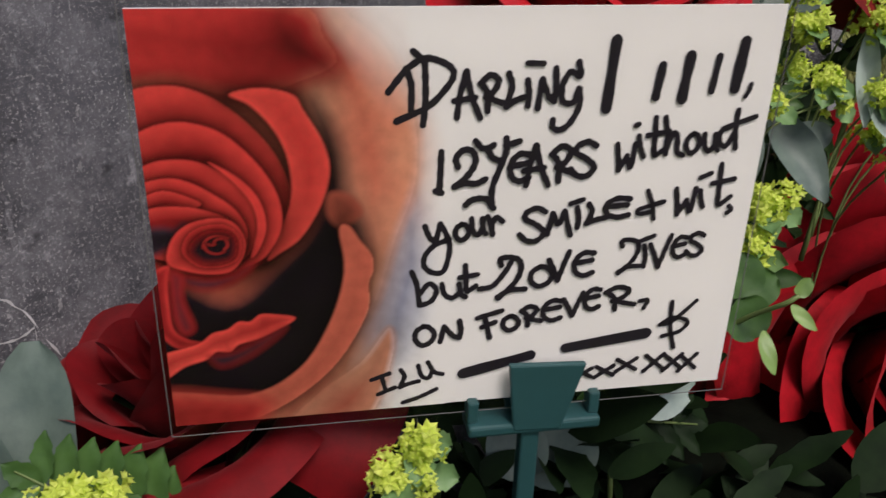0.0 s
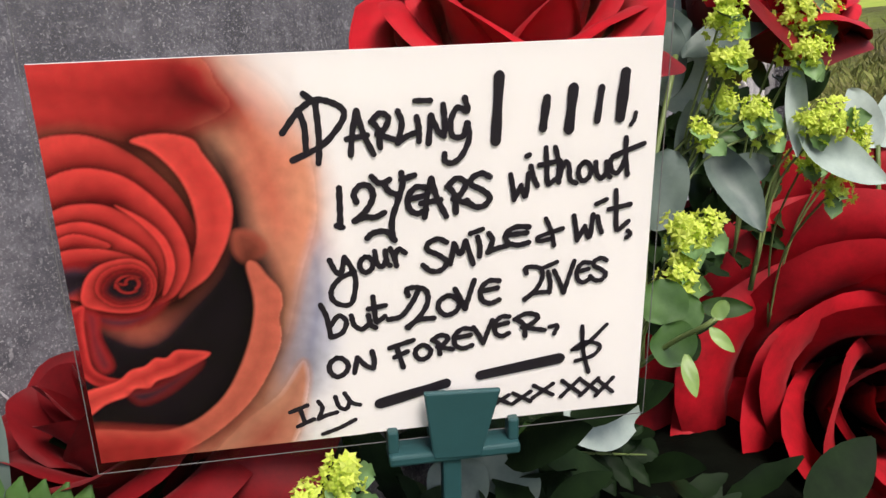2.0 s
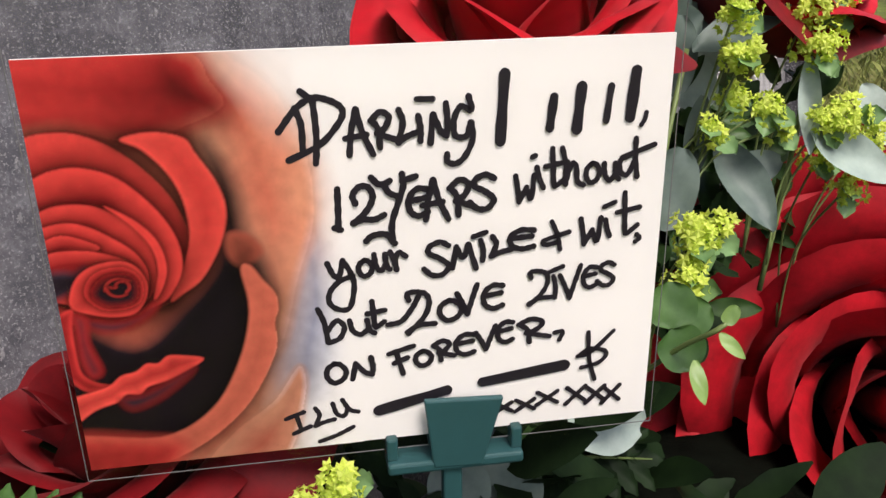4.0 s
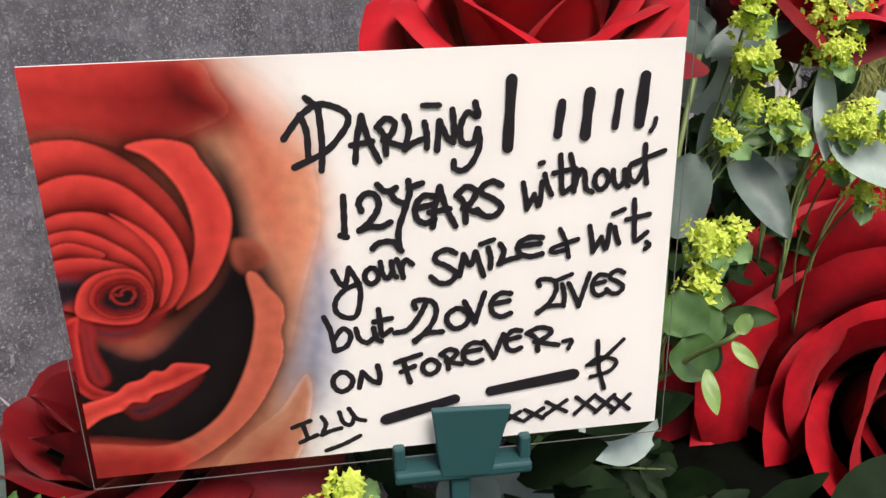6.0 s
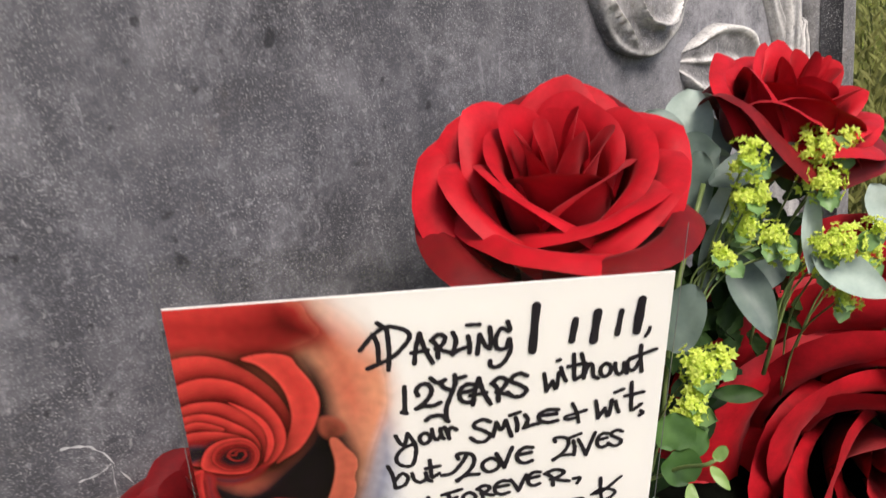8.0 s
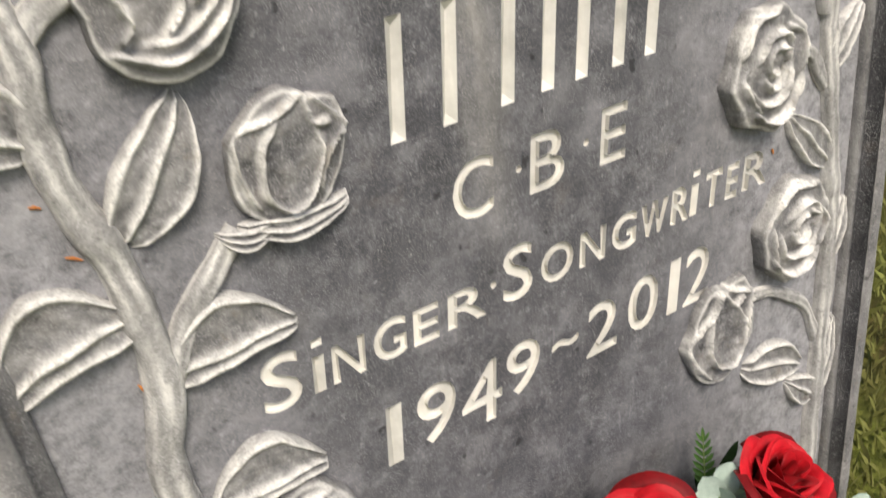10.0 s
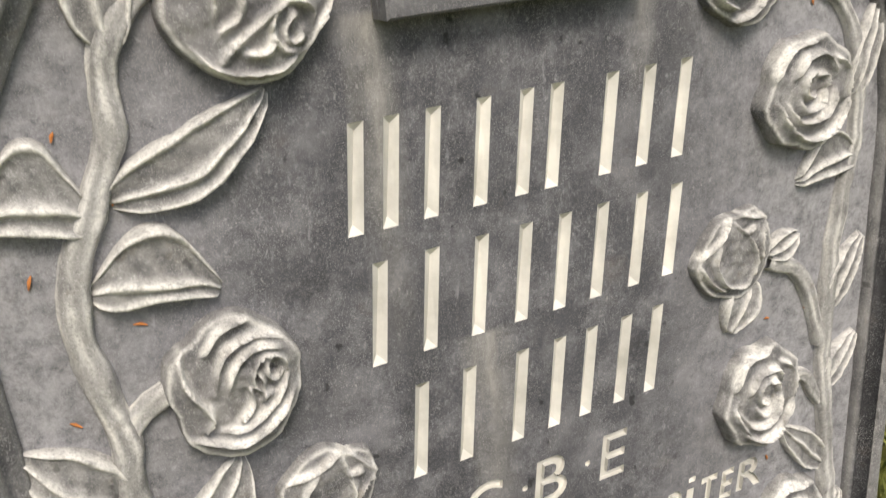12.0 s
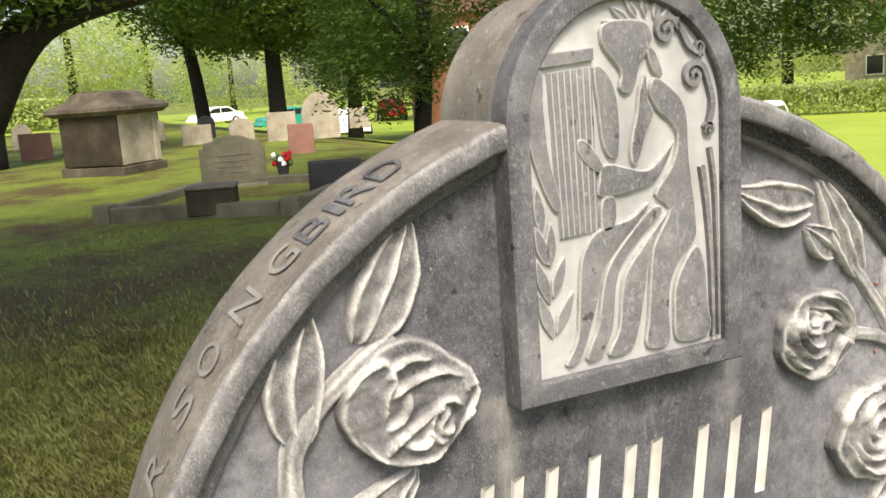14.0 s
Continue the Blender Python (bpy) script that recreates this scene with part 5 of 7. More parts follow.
def pen_line(points, w, vs, fs, lift=0.0):
    """Adds one marker stroke with round ends, points in millimetres on the card."""
    pts = smooth_line(points, 6) if len(points) > 2 else [np.array(points[0], float) * (1 - k / 4) + np.array(points[1], float) * k / 4 for k in range(5)]
    n, k0 = len(pts), len(vs)
    first, last = pts[1] - pts[0], pts[-1] - pts[-2]
    rows = []
    for p, d, back in ((pts[0], first, (1.0, 0.75, 0.35)), (pts[-1], last, ())):
        d = d / (np.linalg.norm(d) + 1e-9)
        for q in back:
            rows.append((p - d * w * q, d, math.sqrt(max(0.02, 1 - q * q))))
    for i, p in enumerate(pts):
        d = pts[min(i + 1, n - 1)] - pts[max(i - 1, 0)]
        rows.append((p, d / (np.linalg.norm(d) + 1e-9), 1.0 + 0.10 * math.sin(1.7 * i + p[0])))
    d = last / (np.linalg.norm(last) + 1e-9)
    rows += [(pts[-1] + d * w * q, d, math.sqrt(max(0.02, 1 - q * q))) for q in (0.35, 0.75, 1.0)]
    for p, d, k in rows:
        s = np.array((-d[1], d[0])) * w * k
        for q in (p + s, p - s):
            vs.append((q[0] / 1000, -0.0001 - lift, q[1] / 1000))
    fs += [tuple(k0 + i for i in f) for f in grid_faces(len(rows), 2)]


def written(w, letters):
    """A word in marker: each letter with the foot of its box, width and height, in millimetres on the card."""
    for ch, u, v, wide, high in letters:
        vs, fs = [], []
        for k, line in enumerate(PEN[ch]):
            pen_line([(u + x * wide, v - 0.083 * x * wide + y * high) for x, y in line], w, vs, fs, 0.00001 * k)
        add_mesh("letter", vs, fs, INK, card, "black marker handwriting")


def stroke(points, w=0.5, name="writing"):
    """One pen stroke, points in millimetres on the card."""
    vs, fs = [], []
    pen_line(points, w, vs, fs, 0.00002)
    add_mesh(name, vs, fs, INK, card, "black marker stroke")


written(0.56, [("D", 38.6, 56.2, 11.0, 12.2)])
written(0.55, [("A", 49.6, 56.8, 4.5, 7.8), ("R", 53.7, 57.9, 3.9, 6.2), ("L", 58.2, 58.4, 3.6, 5.6), ("I", 61.6, 58.5, 0.7, 4.3), ("N", 63.6, 58.0, 3.2, 6.9), ("G", 66.4, 54.3, 4.7, 11.7)])
written(0.58, [("1", 46.9, 43.7, 1.3, 7.3), ("2", 50.1, 44.4, 5.4, 6.8)])
written(0.58, [("Y", 52.2, 40.8, 8.9, 12.7), ("E", 59.5, 45.2, 3.6, 5.3), ("A", 62.2, 44.4, 4.5, 7.3), ("R", 66.7, 45.0, 4.4, 6.6), ("S", 70.5, 45.7, 4.5, 6.4)])
written(0.50, [("w", 78.6, 46.4, 3.4, 5.1), ("i", 82.2, 48.9, 1.5, 3.7), ("t", 83.9, 49.1, 3.9, 6.8), ("h", 86.6, 49.0, 4.3, 6.8), ("o", 91.2, 49.2, 2.6, 3.6), ("u", 94.4, 49.4, 3.0, 3.3), ("d", 97.1, 50.0, 6.5, 7.0)])
written(0.52, [("y", 45.1, 28.5, 4.7, 9.8), ("o", 50.5, 34.6, 2.6, 3.1), ("u", 53.3, 35.4, 2.8, 3.3), ("r", 56.1, 35.4, 2.9, 3.6)])
written(0.54, [("S", 62.2, 33.7, 4.7, 6.5), ("M", 67.1, 34.8, 4.7, 4.8), ("I", 72.2, 35.9, 0.9, 3.8), ("L", 74.2, 36.5, 3.9, 3.8), ("E", 77.4, 37.6, 4.8, 3.9)])
written(0.50, [("w", 90.8, 37.4, 3.8, 5.3), ("i", 95.3, 38.8, 1.1, 3.1), ("t", 97.5, 39.1, 4.2, 7.8)])
written(0.52, [("b", 43.0, 22.1, 4.5, 6.7), ("u", 48.3, 23.2, 4.6, 3.0), ("t", 51.7, 24.4, 3.2, 5.2)])
written(0.54, [("l", 55.4, 22.7, 8.6, 8.4), ("O", 64.7, 24.5, 4.3, 4.1), ("V", 68.1, 25.5, 3.7, 5.9), ("E", 72.7, 26.1, 3.9, 5.0)])
written(0.48, [("z", 78.6, 26.3, 7.3, 6.9), ("I", 85.8, 27.2, 1.0, 4.3), ("V", 87.3, 27.0, 3.9, 6.6), ("E", 91.6, 28.7, 2.7, 4.4), ("S", 94.5, 28.9, 3.3, 4.7)])
written(0.54, [("O", 43.6, 13.6, 3.8, 4.1), ("N", 48.2, 14.0, 4.2, 4.5)])
written(0.52, [("F", 55.3, 14.3, 4.6, 6.0), ("O", 60.1, 15.5, 3.2, 3.1), ("R", 63.4, 16.3, 3.9, 4.2), ("E", 67.5, 17.0, 3.8, 4.5), ("V", 71.6, 17.8, 3.7, 4.9), ("E", 75.5, 18.8, 3.1, 4.5), ("R", 79.4, 18.5, 6.0, 5.0)])
written(0.46, [("J", 35.7, 3.4, 4.4, 4.8), ("L", 40.8, 4.6, 3.8, 3.9), ("U", 44.2, 6.2, 4.9, 3.7)])
written(0.46, [("x", 75.3, 3.3, 3.4, 2.4), ("x", 79.4, 3.2, 3.8, 2.8), ("x", 83.6, 4.1, 4.2, 3.2)])
written(0.46, [("x", 89.5, 3.7, 3.9, 4.1), ("x", 93.6, 3.5, 3.7, 3.9), ("x", 96.9, 3.1, 3.5, 4.1)])
stroke([(61.6, 65.6), (64.3, 65.5)], 0.50)
stroke([(100.8, 59.1), (101.4, 60.1), (101.6, 61.3)], 0.42)
stroke([(81.5, 54.5), (82.0, 54.7)], 0.50)
stroke([(71.1, 40.5), (73.4, 41.2)], 0.50)
stroke([(85.4, 42.3), (86.5, 39.7), (87.1, 36.8)], 0.46)
stroke([(88.7, 40.1), (84.2, 38.8), (84.3, 37.9), (86.4, 38.2)], 0.46)
stroke([(95.0, 44.4), (97.0, 45.2)], 0.46)
stroke([(101.5, 38.6), (102.1, 37.9), (101.3, 37.2)], 0.46)
stroke([(84.9, 32.3), (87.8, 33.4)], 0.46)
stroke([(86.7, 19.8), (88.3, 19.9), (87.7, 18.2)], 0.46)
stroke([(41.6, 1.1), (44.8, 2.1), (48.0, 3.6)], 0.46)
stroke([(93.4, 19.2), (93.8, 13.7), (95.1, 8.8)], 0.46)
stroke([(98.4, 19.1), (94.1, 14.9), (91.5, 14.2)], 0.44)
stroke([(91.5, 14.2), (94.0, 15.7), (97.2, 14.6), (95.9, 12.5), (92.3, 11.6)], 0.44)
# a name, as plain bars
for u0, u1, v0, v1 in ((74.6, 77.0, 57.6, 69.2), (83.4, 85.4, 59.4, 64.8), (88.0, 90.4, 58.9, 66.4), (93.6, 95.2, 60.2, 66.2), (97.4, 100.0, 60.6, 68.6)):
    stroke([((u0 + u1) / 2, v0), ((u0 + u1) / 2 + 0.6, v1)], (u1 - u0) / 2.6, "writing_bar")
# the signature, as plain bars
stroke([(53.0, 6.6), (66.0, 9.6)], 1.1, "writing_bar")
stroke([(73.0, 10.6), (89.0, 12.6)], 1.1, "writing_bar")

sleeve = thing("clear_sleeve", "clear plastic sleeve round the message card", "plastic sleeve", CARD_M)
for y, n in ((-0.0011, 5), (0.0019, 5)):
    vs, rows = [], []
    for i in range(n):
        for j in range(n):
            u, v = -0.0010 + 0.1086 * j / (n - 1), -0.0026 + 0.0885 * i / (n - 1)
            vs.append((u, y - 0.0004 * math.sin(3.0 * j / n + i), v))
    o = add_mesh("film", vs, grid_faces(n, n), FILM, sleeve, "clear glossy film", True)
    o.visible_shadow = False
for pts in ([(-0.0010, 0, -0.0026), (0.1076, 0, -0.0026)], [(0.1076, 0, -0.0026), (0.1076, 0, 0.0859)], [(-0.0010, 0, -0.0026), (-0.0010, 0, 0.0859)]):
    add_mesh("seam", *tube([(p[0], 0.0004, p[2]) for p in pts], 0.00010, 5), FILM_EDGE, sleeve, "shiny welded seam")

pick = thing("card_pick", "dark green plastic card pick pushed into the flowers", "card holder", CARD_M)
for y0 in (-0.0034, 0.0026):
    bm = bmesh.new()
    q = [(0.0612, 0.0096), (0.0764, 0.0088), (0.0724, -0.0060), (0.0628, -0.0056)]
    lo = [bm.verts.new((u, y0, v)) for u, v in q]
    hi = [bm.verts.new((u, y0 + 0.0014, v)) for u, v in q]
    bm.faces.new(lo)
    bm.faces.new(hi[::-1])
    for i in range(4):
        bm.faces.new((lo[i], hi[i], hi[(i + 1) % 4], lo[(i + 1) % 4]))
    bmesh.ops.recalc_face_normals(bm, faces=bm.faces)
    bmesh.ops.bevel(bm, geom=list(bm.edges), offset=0.0004, segments=2, profile=0.5, affect="EDGES")
    part("clip_plate", bm, PICK, pick)
bm = bmesh.new()
box(bm, 0.0540, 0.0806, -0.0032, 0.0034, -0.0066, -0.0042, 0.0006)
part("crossbar", bm, PICK, pick)
for u in (0.0540, 0.0784):
    bm = bmesh.new()
    box(bm, u, u + 0.0022, -0.0016, 0.0020, -0.0044, 0.0006, 0.0005)
    part("crossbar_end", bm, PICK, pick)
bm = bmesh.new()
box(bm, 0.0648, 0.0686, -0.0022, 0.0012, -0.0760, -0.0060, 0.0005)
part("stem", bm, PICK, pick)

# ---- flowers ----
def axis_matrix(place, axis, spin=0.0):
    z = Vector(axis).normalized()
    return Matrix.Translation(place) @ z.to_track_quat("Z", "Y").to_matrix().to_4x4() @ pose(0, 0, 0, 0, 0, spin)


def red_rose(place, axis, radius, spin=0.0, seed=0, petals=30, shaded_outer=8, inner=None, label="open velvety red rose in the wreath", curl=1.0, cupped=False):
    """An open rose: petals wound from a tight heart to broad rolled outer ones."""
    r2 = random.Random(seed)
    rose = thing("red_rose", label, "rose", axis_matrix(place, axis, spin), "roses in the wreath")
    deep = radius * 1.0
    n, m = 13, 15
    for k in range(petals):
        f = k / (petals - 1)
        rk = radius * (0.07 + 0.86 * f ** 0.9)
        th = k * 2.399 + r2.uniform(-0.15, 0.15)
        half = 1.85 - 0.65 * f ** 0.7 if cupped else 1.55 - 0.75 * f ** 0.7
        top = deep * (0.98 - 0.42 * f ** 1.6) * r2.uniform(0.96, 1.04)
        roll = (0.05 + 0.30 * f) * r2.uniform(0.7, 1.2) * curl
        ph, ph2 = r2.uniform(0, 6.28), r2.uniform(0, 6.28)
        peak = r2.uniform(-0.35, 0.35)
        vs, wear_or_base = [], []
        for i in range(n):
            v = i / (n - 1)
            for j in range(m):
                u = 2 * j / (m - 1) - 1
                shape = 1 - 0.30 * abs(u - peak * 0.4) ** 2.0 + 0.05 * math.exp(-((u - peak * 0.4) / 0.16) ** 2) * f
                if cupped:
                    shape = 1.04 - 0.46 * abs(u - 0.3 * peak) ** 2.4 + 0.06 * math.exp(-((u - peak) / 0.12) ** 2) * f
                vv = v * shape
                rho = rk * (0.22 + 0.78 * vv ** 0.75) * (1 + 0.07 * u)
                z = top * (vv ** (0.80 + 0.25 * f))
                if cupped:
                    # upright petals with narrow rolled lips
                    rho = rk * (0.50 + 0.50 * vv ** 0.45) * (1 + 0.10 * u)
                    z = 1.15 * top * vv
                    c = max(0.0, (v - 0.74) / 0.26)
                    rho += rk * 0.24 * c ** 1.4
                    z -= rk * 0.20 * c ** 2
                    rho += 0.03 * radius * math.sin(3.2 * u + ph) * v
                    z += 0.05 * radius * math.sin(3.6 * u + ph2) * v ** 2
                c = max(0.0, (v - 0.72) / 0.28) if not cupped else 0.0
                rho += rk * roll * c ** 1.6
                z -= rk * roll * 1.1 * c ** 2.2 * (0.3 + f)
                z += 0.018 * radius * math.sin(4 * u + ph) * v ** 2 * (0.5 + 2 * f)
                rho += 0.020 * radius * math.sin(5 * u + ph2) * v ** 2 + 0.010 * radius * noise.noise((u * 2.5 + k * 7.1, v * 4.0, seed))
                a = th + u * half * (0.55 + 0.45 * math.sin(math.pi * min(1, 0.25 + 0.6 * v)))
                vs.append((rho * math.cos(a), rho * math.sin(a), z - 0.35 * deep))
                # on petals this value only darkens the colour towards the base
                wear_or_base.append(max(0, 0.85 - 1.7 * v))
        ob = add_mesh("petal", vs, grid_faces(n, m), PETAL_SHADED if k >= petals - shaded_outer else (inner or PETAL), rose, "", True)
        set_wear_or_base(ob, wear_or_base)
    vs, fs = tube([(0, 0, -0.30 * deep), (0, 0, -0.45 * deep), (0, 0, -0.8 * deep), (0.004, 0, -1.3 * deep)], [0.2 * radius, 0.24 * radius, 0.1 * radius, 0.08 * radius], 9)
    add_mesh("calyx", vs, fs, STEM, rose, "green calyx and stalk", True)
    return rose


red_rose((0.006, -0.077, 0.132), (-0.26, -0.34, 0.90), 0.0375, 20, 1, 26, 3, cupped=True)
red_rose((0.140, -0.106, -0.010), (-0.74, -0.54, 0.36), 0.087, 60, 2, 34, 3, PETAL_DEEP, "large deep red rose with rolled petals beside the card", 1.0, True)
red_rose((0.102, -0.089, 0.131), (0.20, -0.42, 0.86), 0.0315, 10, 3, 24, 3, cupped=True)
red_rose((-0.093, -0.036, 0.058), (-0.40, -0.10, 0.92), 0.042, 100, 4, 26, 26, PETAL_SHADED, "red rose half hidden behind the card, shade put into its petals")


def leaf_sheet(base, tip, width, face, cup=0.15, droop=0.1, shape=0.9, teeth=0, n=13, m=7, blunt=False):
    """Verts and faces of one leaf from base to tip, its upper side towards face."""
    b0, t0 = Vector(base), Vector(tip)
    d = t0 - b0
    length = d.length
    d.normalize()
    s = d.cross(Vector(face)).normalized()
    up = s.cross(d).normalized()
    vs = []
    for i in range(n):
        t = i / (n - 1)
        w = 0.5 * width * max(0.03, math.sin(math.pi * min(1, t * 0.97 + 0.03) ** shape)) ** 0.7
        if blunt:
            w = 0.5 * width * max(0.05, 1 - abs(2 * t ** 0.85 - 1) ** 2.6) ** 0.5
        if teeth:
            w *= 0.72 + 0.28 * (1 - ((t * teeth) % 1.0))
        for j in range(m):
            u = 2 * j / (m - 1) - 1
            h = cup * width * (u * u - 0.4) * 0.5 - droop * length * (t - 0.3) ** 2 + 0.015 * length * math.sin(9 * t + 3 * u)
            p = b0 + d * length * t + s * u * w + up * h
            vs.append(tuple(p))
    return vs, grid_faces(n, m)


def leaf(base, tip, width, face, mat, parent, name="leaf", **kw):
    vs, fs = leaf_sheet(base, tip, width, face, **kw)
    return add_mesh(name, vs, fs, mat, parent, "", True)


def sprig(label, category, stem_points, leaves, stem_r=0.0008, stem_mat=None):
    th = thing("_".join(category.split()) + "_sprig", label, category)
    add_mesh("stem", *tube([tuple(p) for p in smooth_line(stem_points, 4)], stem_r, 6), stem_mat or STEM, th, "", True)
    for base, tip, w, face, mat, kw in leaves:
        leaf(base, tip, w, face, mat, th, **kw)
    return th


CAMW = (-0.6, -0.7, 0.4)
EU = dict(cup=0.2, droop=0.05, blunt=True)
# between the two upper roses
c = Vector((0.070, -0.070, 0.124))
sprig("pale grey-green eucalyptus sprig between the roses", "eucalyptus", [(0.085, -0.045, 0.05), (0.078, -0.060, 0.090), tuple(c)],
      [(tuple(c), tuple(c + Vector(o) * 0.023), 0.017, CAMW, EUCALYPTUS, EU) for o in ((-0.9, 0.2, 0.25), (-0.45, 0.2, 0.85), (0.45, 0.0, 1.0), (0.95, -0.2, 0.35), (0.75, -0.5, -0.3), (-0.5, -0.5, -0.35), (0.1, -0.7, -0.75), (-0.05, -0.7, 0.35))])
c = Vector((-0.030, -0.030, 0.078))
sprig("round grey-green eucalyptus leaves beside a rose", "eucalyptus", [(-0.02, -0.03, 0.02), (-0.026, -0.03, 0.05), tuple(c)],
      [(tuple(c + Vector((0.004, 0, -0.010))), tuple(c + Vector((0.010, 0.002, 0.018))), 0.027, (-0.5, -0.7, 0.5), EUCALYPTUS, EU), (tuple(c + Vector((0.006, -0.008, -0.012))), tuple(c + Vector((-0.016, -0.016, -0.004))), 0.022, (-0.5, -0.7, 0.6), EUCALYPTUS, EU),
       (tuple(c + Vector((0.008, 0, -0.010))), tuple(c + Vector((-0.030, 0.012, 0.012))), 0.014, (-0.3, -0.7, 0.6), GREEN, dict(cup=0.2, teeth=5))])
c = Vector((0.146, -0.108, 0.082))
sprig("pair of pale eucalyptus leaves at the wreath's edge", "eucalyptus", [(0.13, -0.11, 0.03), (0.14, -0.11, 0.06), tuple(c)],
      [(tuple(c), tuple(c + Vector((-0.008, 0.006, 0.020))), 0.012, CAMW, EUCALYPTUS, EU), (tuple(c), tuple(c + Vector((0.018, -0.004, 0.016))), 0.014, CAMW, EUCALYPTUS, EU)])
sprig("long pale eucalyptus leaf bent over the red rose", "eucalyptus", [(0.080, -0.095, 0.05), (0.083, -0.104, 0.09), (0.0838, -0.1095, 0.116)],
      [((0.0830, -0.1100, 0.118), (0.0790, -0.1115, 0.092), 0.006, (-0.9, -0.3, 0.1), EUCALYPTUS, dict(cup=0.5, droop=0.0)),
       ((0.0800, -0.1110, 0.0985), (0.0990, -0.1270, 0.0805), 0.0125, (-0.55, -0.6, 0.5), EUCALYPTUS, dict(cup=0.25, droop=-0.12, shape=0.9)),
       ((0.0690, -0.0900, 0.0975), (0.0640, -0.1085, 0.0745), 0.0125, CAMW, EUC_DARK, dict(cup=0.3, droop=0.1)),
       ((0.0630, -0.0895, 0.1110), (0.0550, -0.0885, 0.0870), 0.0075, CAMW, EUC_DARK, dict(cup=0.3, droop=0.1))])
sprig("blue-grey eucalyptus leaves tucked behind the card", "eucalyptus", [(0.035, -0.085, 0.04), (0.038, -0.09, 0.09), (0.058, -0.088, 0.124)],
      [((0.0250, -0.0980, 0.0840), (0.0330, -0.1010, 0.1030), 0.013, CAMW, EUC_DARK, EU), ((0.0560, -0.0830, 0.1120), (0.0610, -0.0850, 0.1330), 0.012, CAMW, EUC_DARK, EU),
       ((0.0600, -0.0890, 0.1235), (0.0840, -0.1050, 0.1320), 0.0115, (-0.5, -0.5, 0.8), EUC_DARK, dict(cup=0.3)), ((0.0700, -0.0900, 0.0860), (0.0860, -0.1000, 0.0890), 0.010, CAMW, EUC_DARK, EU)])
sprig("grey eucalyptus leaves under the card", "eucalyptus", [(0.0, -0.08, 0.0), (0.0, -0.082, 0.03), (0.006, -0.086, 0.044)],
      [((0.0000, -0.0850, 0.0440), (0.0170, -0.0950, 0.0330), 0.0200, (-0.6, -0.6, 0.4), EUCALYPTUS, EU), ((-0.0230, -0.0800, 0.0400), (-0.0250, -0.0850, 0.0220), 0.0200, CAMW, EUC_DARK, EU),
       ((-0.0310, -0.0760, 0.0400), (-0.0360, -0.0800, 0.0280), 0.0150, CAMW, EUC_DARK, EU), ((-0.0130, -0.0830, 0.0430), (-0.0100, -0.0850, 0.0300), 0.0070, CAMW, GREEN, EU)])
sprig("long dull green eucalyptus leaf against the slate", "eucalyptus", [(-0.126, -0.045, 0.0), (-0.127, -0.042, 0.03), (-0.128, -0.040, 0.052)],
      [((-0.1280, -0.0400, 0.0500), (-0.1190, -0.0320, 0.0840), 0.0165, CAMW, EUC_DARK, EU), ((-0.1330, -0.0420, 0.0500), (-0.1370, -0.0380, 0.0800), 0.0140, CAMW, EUC_DARK, EU)])
sprig("young green leaves on a twig before the rose", "twig", [(-0.004, -0.100, 0.052), (0.0007, -0.1092, 0.0588), (0.0010, -0.1180, 0.0660), (-0.0005, -0.1265, 0.0715), (0.001, -0.1290, 0.0735)],
      [((0.0030, -0.1150, 0.0690), (0.0052, -0.1135, 0.0790), 0.0110, CAMW, GREEN, EU), ((0.0020, -0.1150, 0.0690), (0.0036, -0.1190, 0.0600), 0.0110, CAMW, GREEN, EU), ((0.0045, -0.1150, 0.0690), (0.0100, -0.1200, 0.0730), 0.0090, CAMW, GREEN, EU),
       ((0.0005, -0.1290, 0.0735), (0.0030, -0.1305, 0.0770), 0.0034, CAMW, YOUNG, EU), ((0.0000, -0.1280, 0.0715), (0.0004, -0.1330, 0.0665), 0.0030, CAMW, YOUNG, dict(droop=-0.3)), ((-0.002, -0.1230, 0.0650), (-0.0070, -0.1275, 0.0575), 0.0036, CAMW, YOUNG, dict(droop=-0.3))], 0.0006)


# leafy filling between the upper roses, in the shaded green
gl = random.Random(17)
sprig("leaves between the roses and the flowers, in a shaded green", "foliage", [(0.06, -0.06, 0.0), (0.066, -0.065, 0.04), (0.070, -0.070, 0.09)],
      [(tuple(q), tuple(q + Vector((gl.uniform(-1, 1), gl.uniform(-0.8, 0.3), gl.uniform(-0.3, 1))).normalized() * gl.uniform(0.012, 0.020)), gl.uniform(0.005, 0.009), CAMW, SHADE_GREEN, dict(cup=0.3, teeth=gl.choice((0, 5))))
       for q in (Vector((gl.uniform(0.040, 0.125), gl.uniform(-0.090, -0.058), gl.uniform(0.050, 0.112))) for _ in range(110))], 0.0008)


def fern(base, tip, width, face, label, mat=None):
    """A feathery leaf: a stalk with toothed leaflets on both sides."""
    th = thing("fern_leaf", label, "fern")
    b0, t0 = Vector(base), Vector(tip)
    d = (t0 - b0)
    s = d.cross(Vector(face)).normalized()
    add_mesh("stalk", *tube([b0, b0 + d * 0.5, t0], [0.0006, 0.0005, 0.0002], 5), STEM, th)
    for k in range(7):
        f = 0.12 + 0.12 * k
        w = width * (0.6 - 0.38 * f) * (0.8 if k == 0 else 1)
        for q in (1, -1):
            a = b0 + d * f
            leaf(a, a + s * q * w + d * 0.16, w * 0.55, face, mat or GREEN, th, "leaflet", teeth=4, cup=0.2)
    leaf(b0 + d * 0.85, t0 + d * 0.08, width * 0.18, face, mat or GREEN, th, "leaflet", teeth=4)


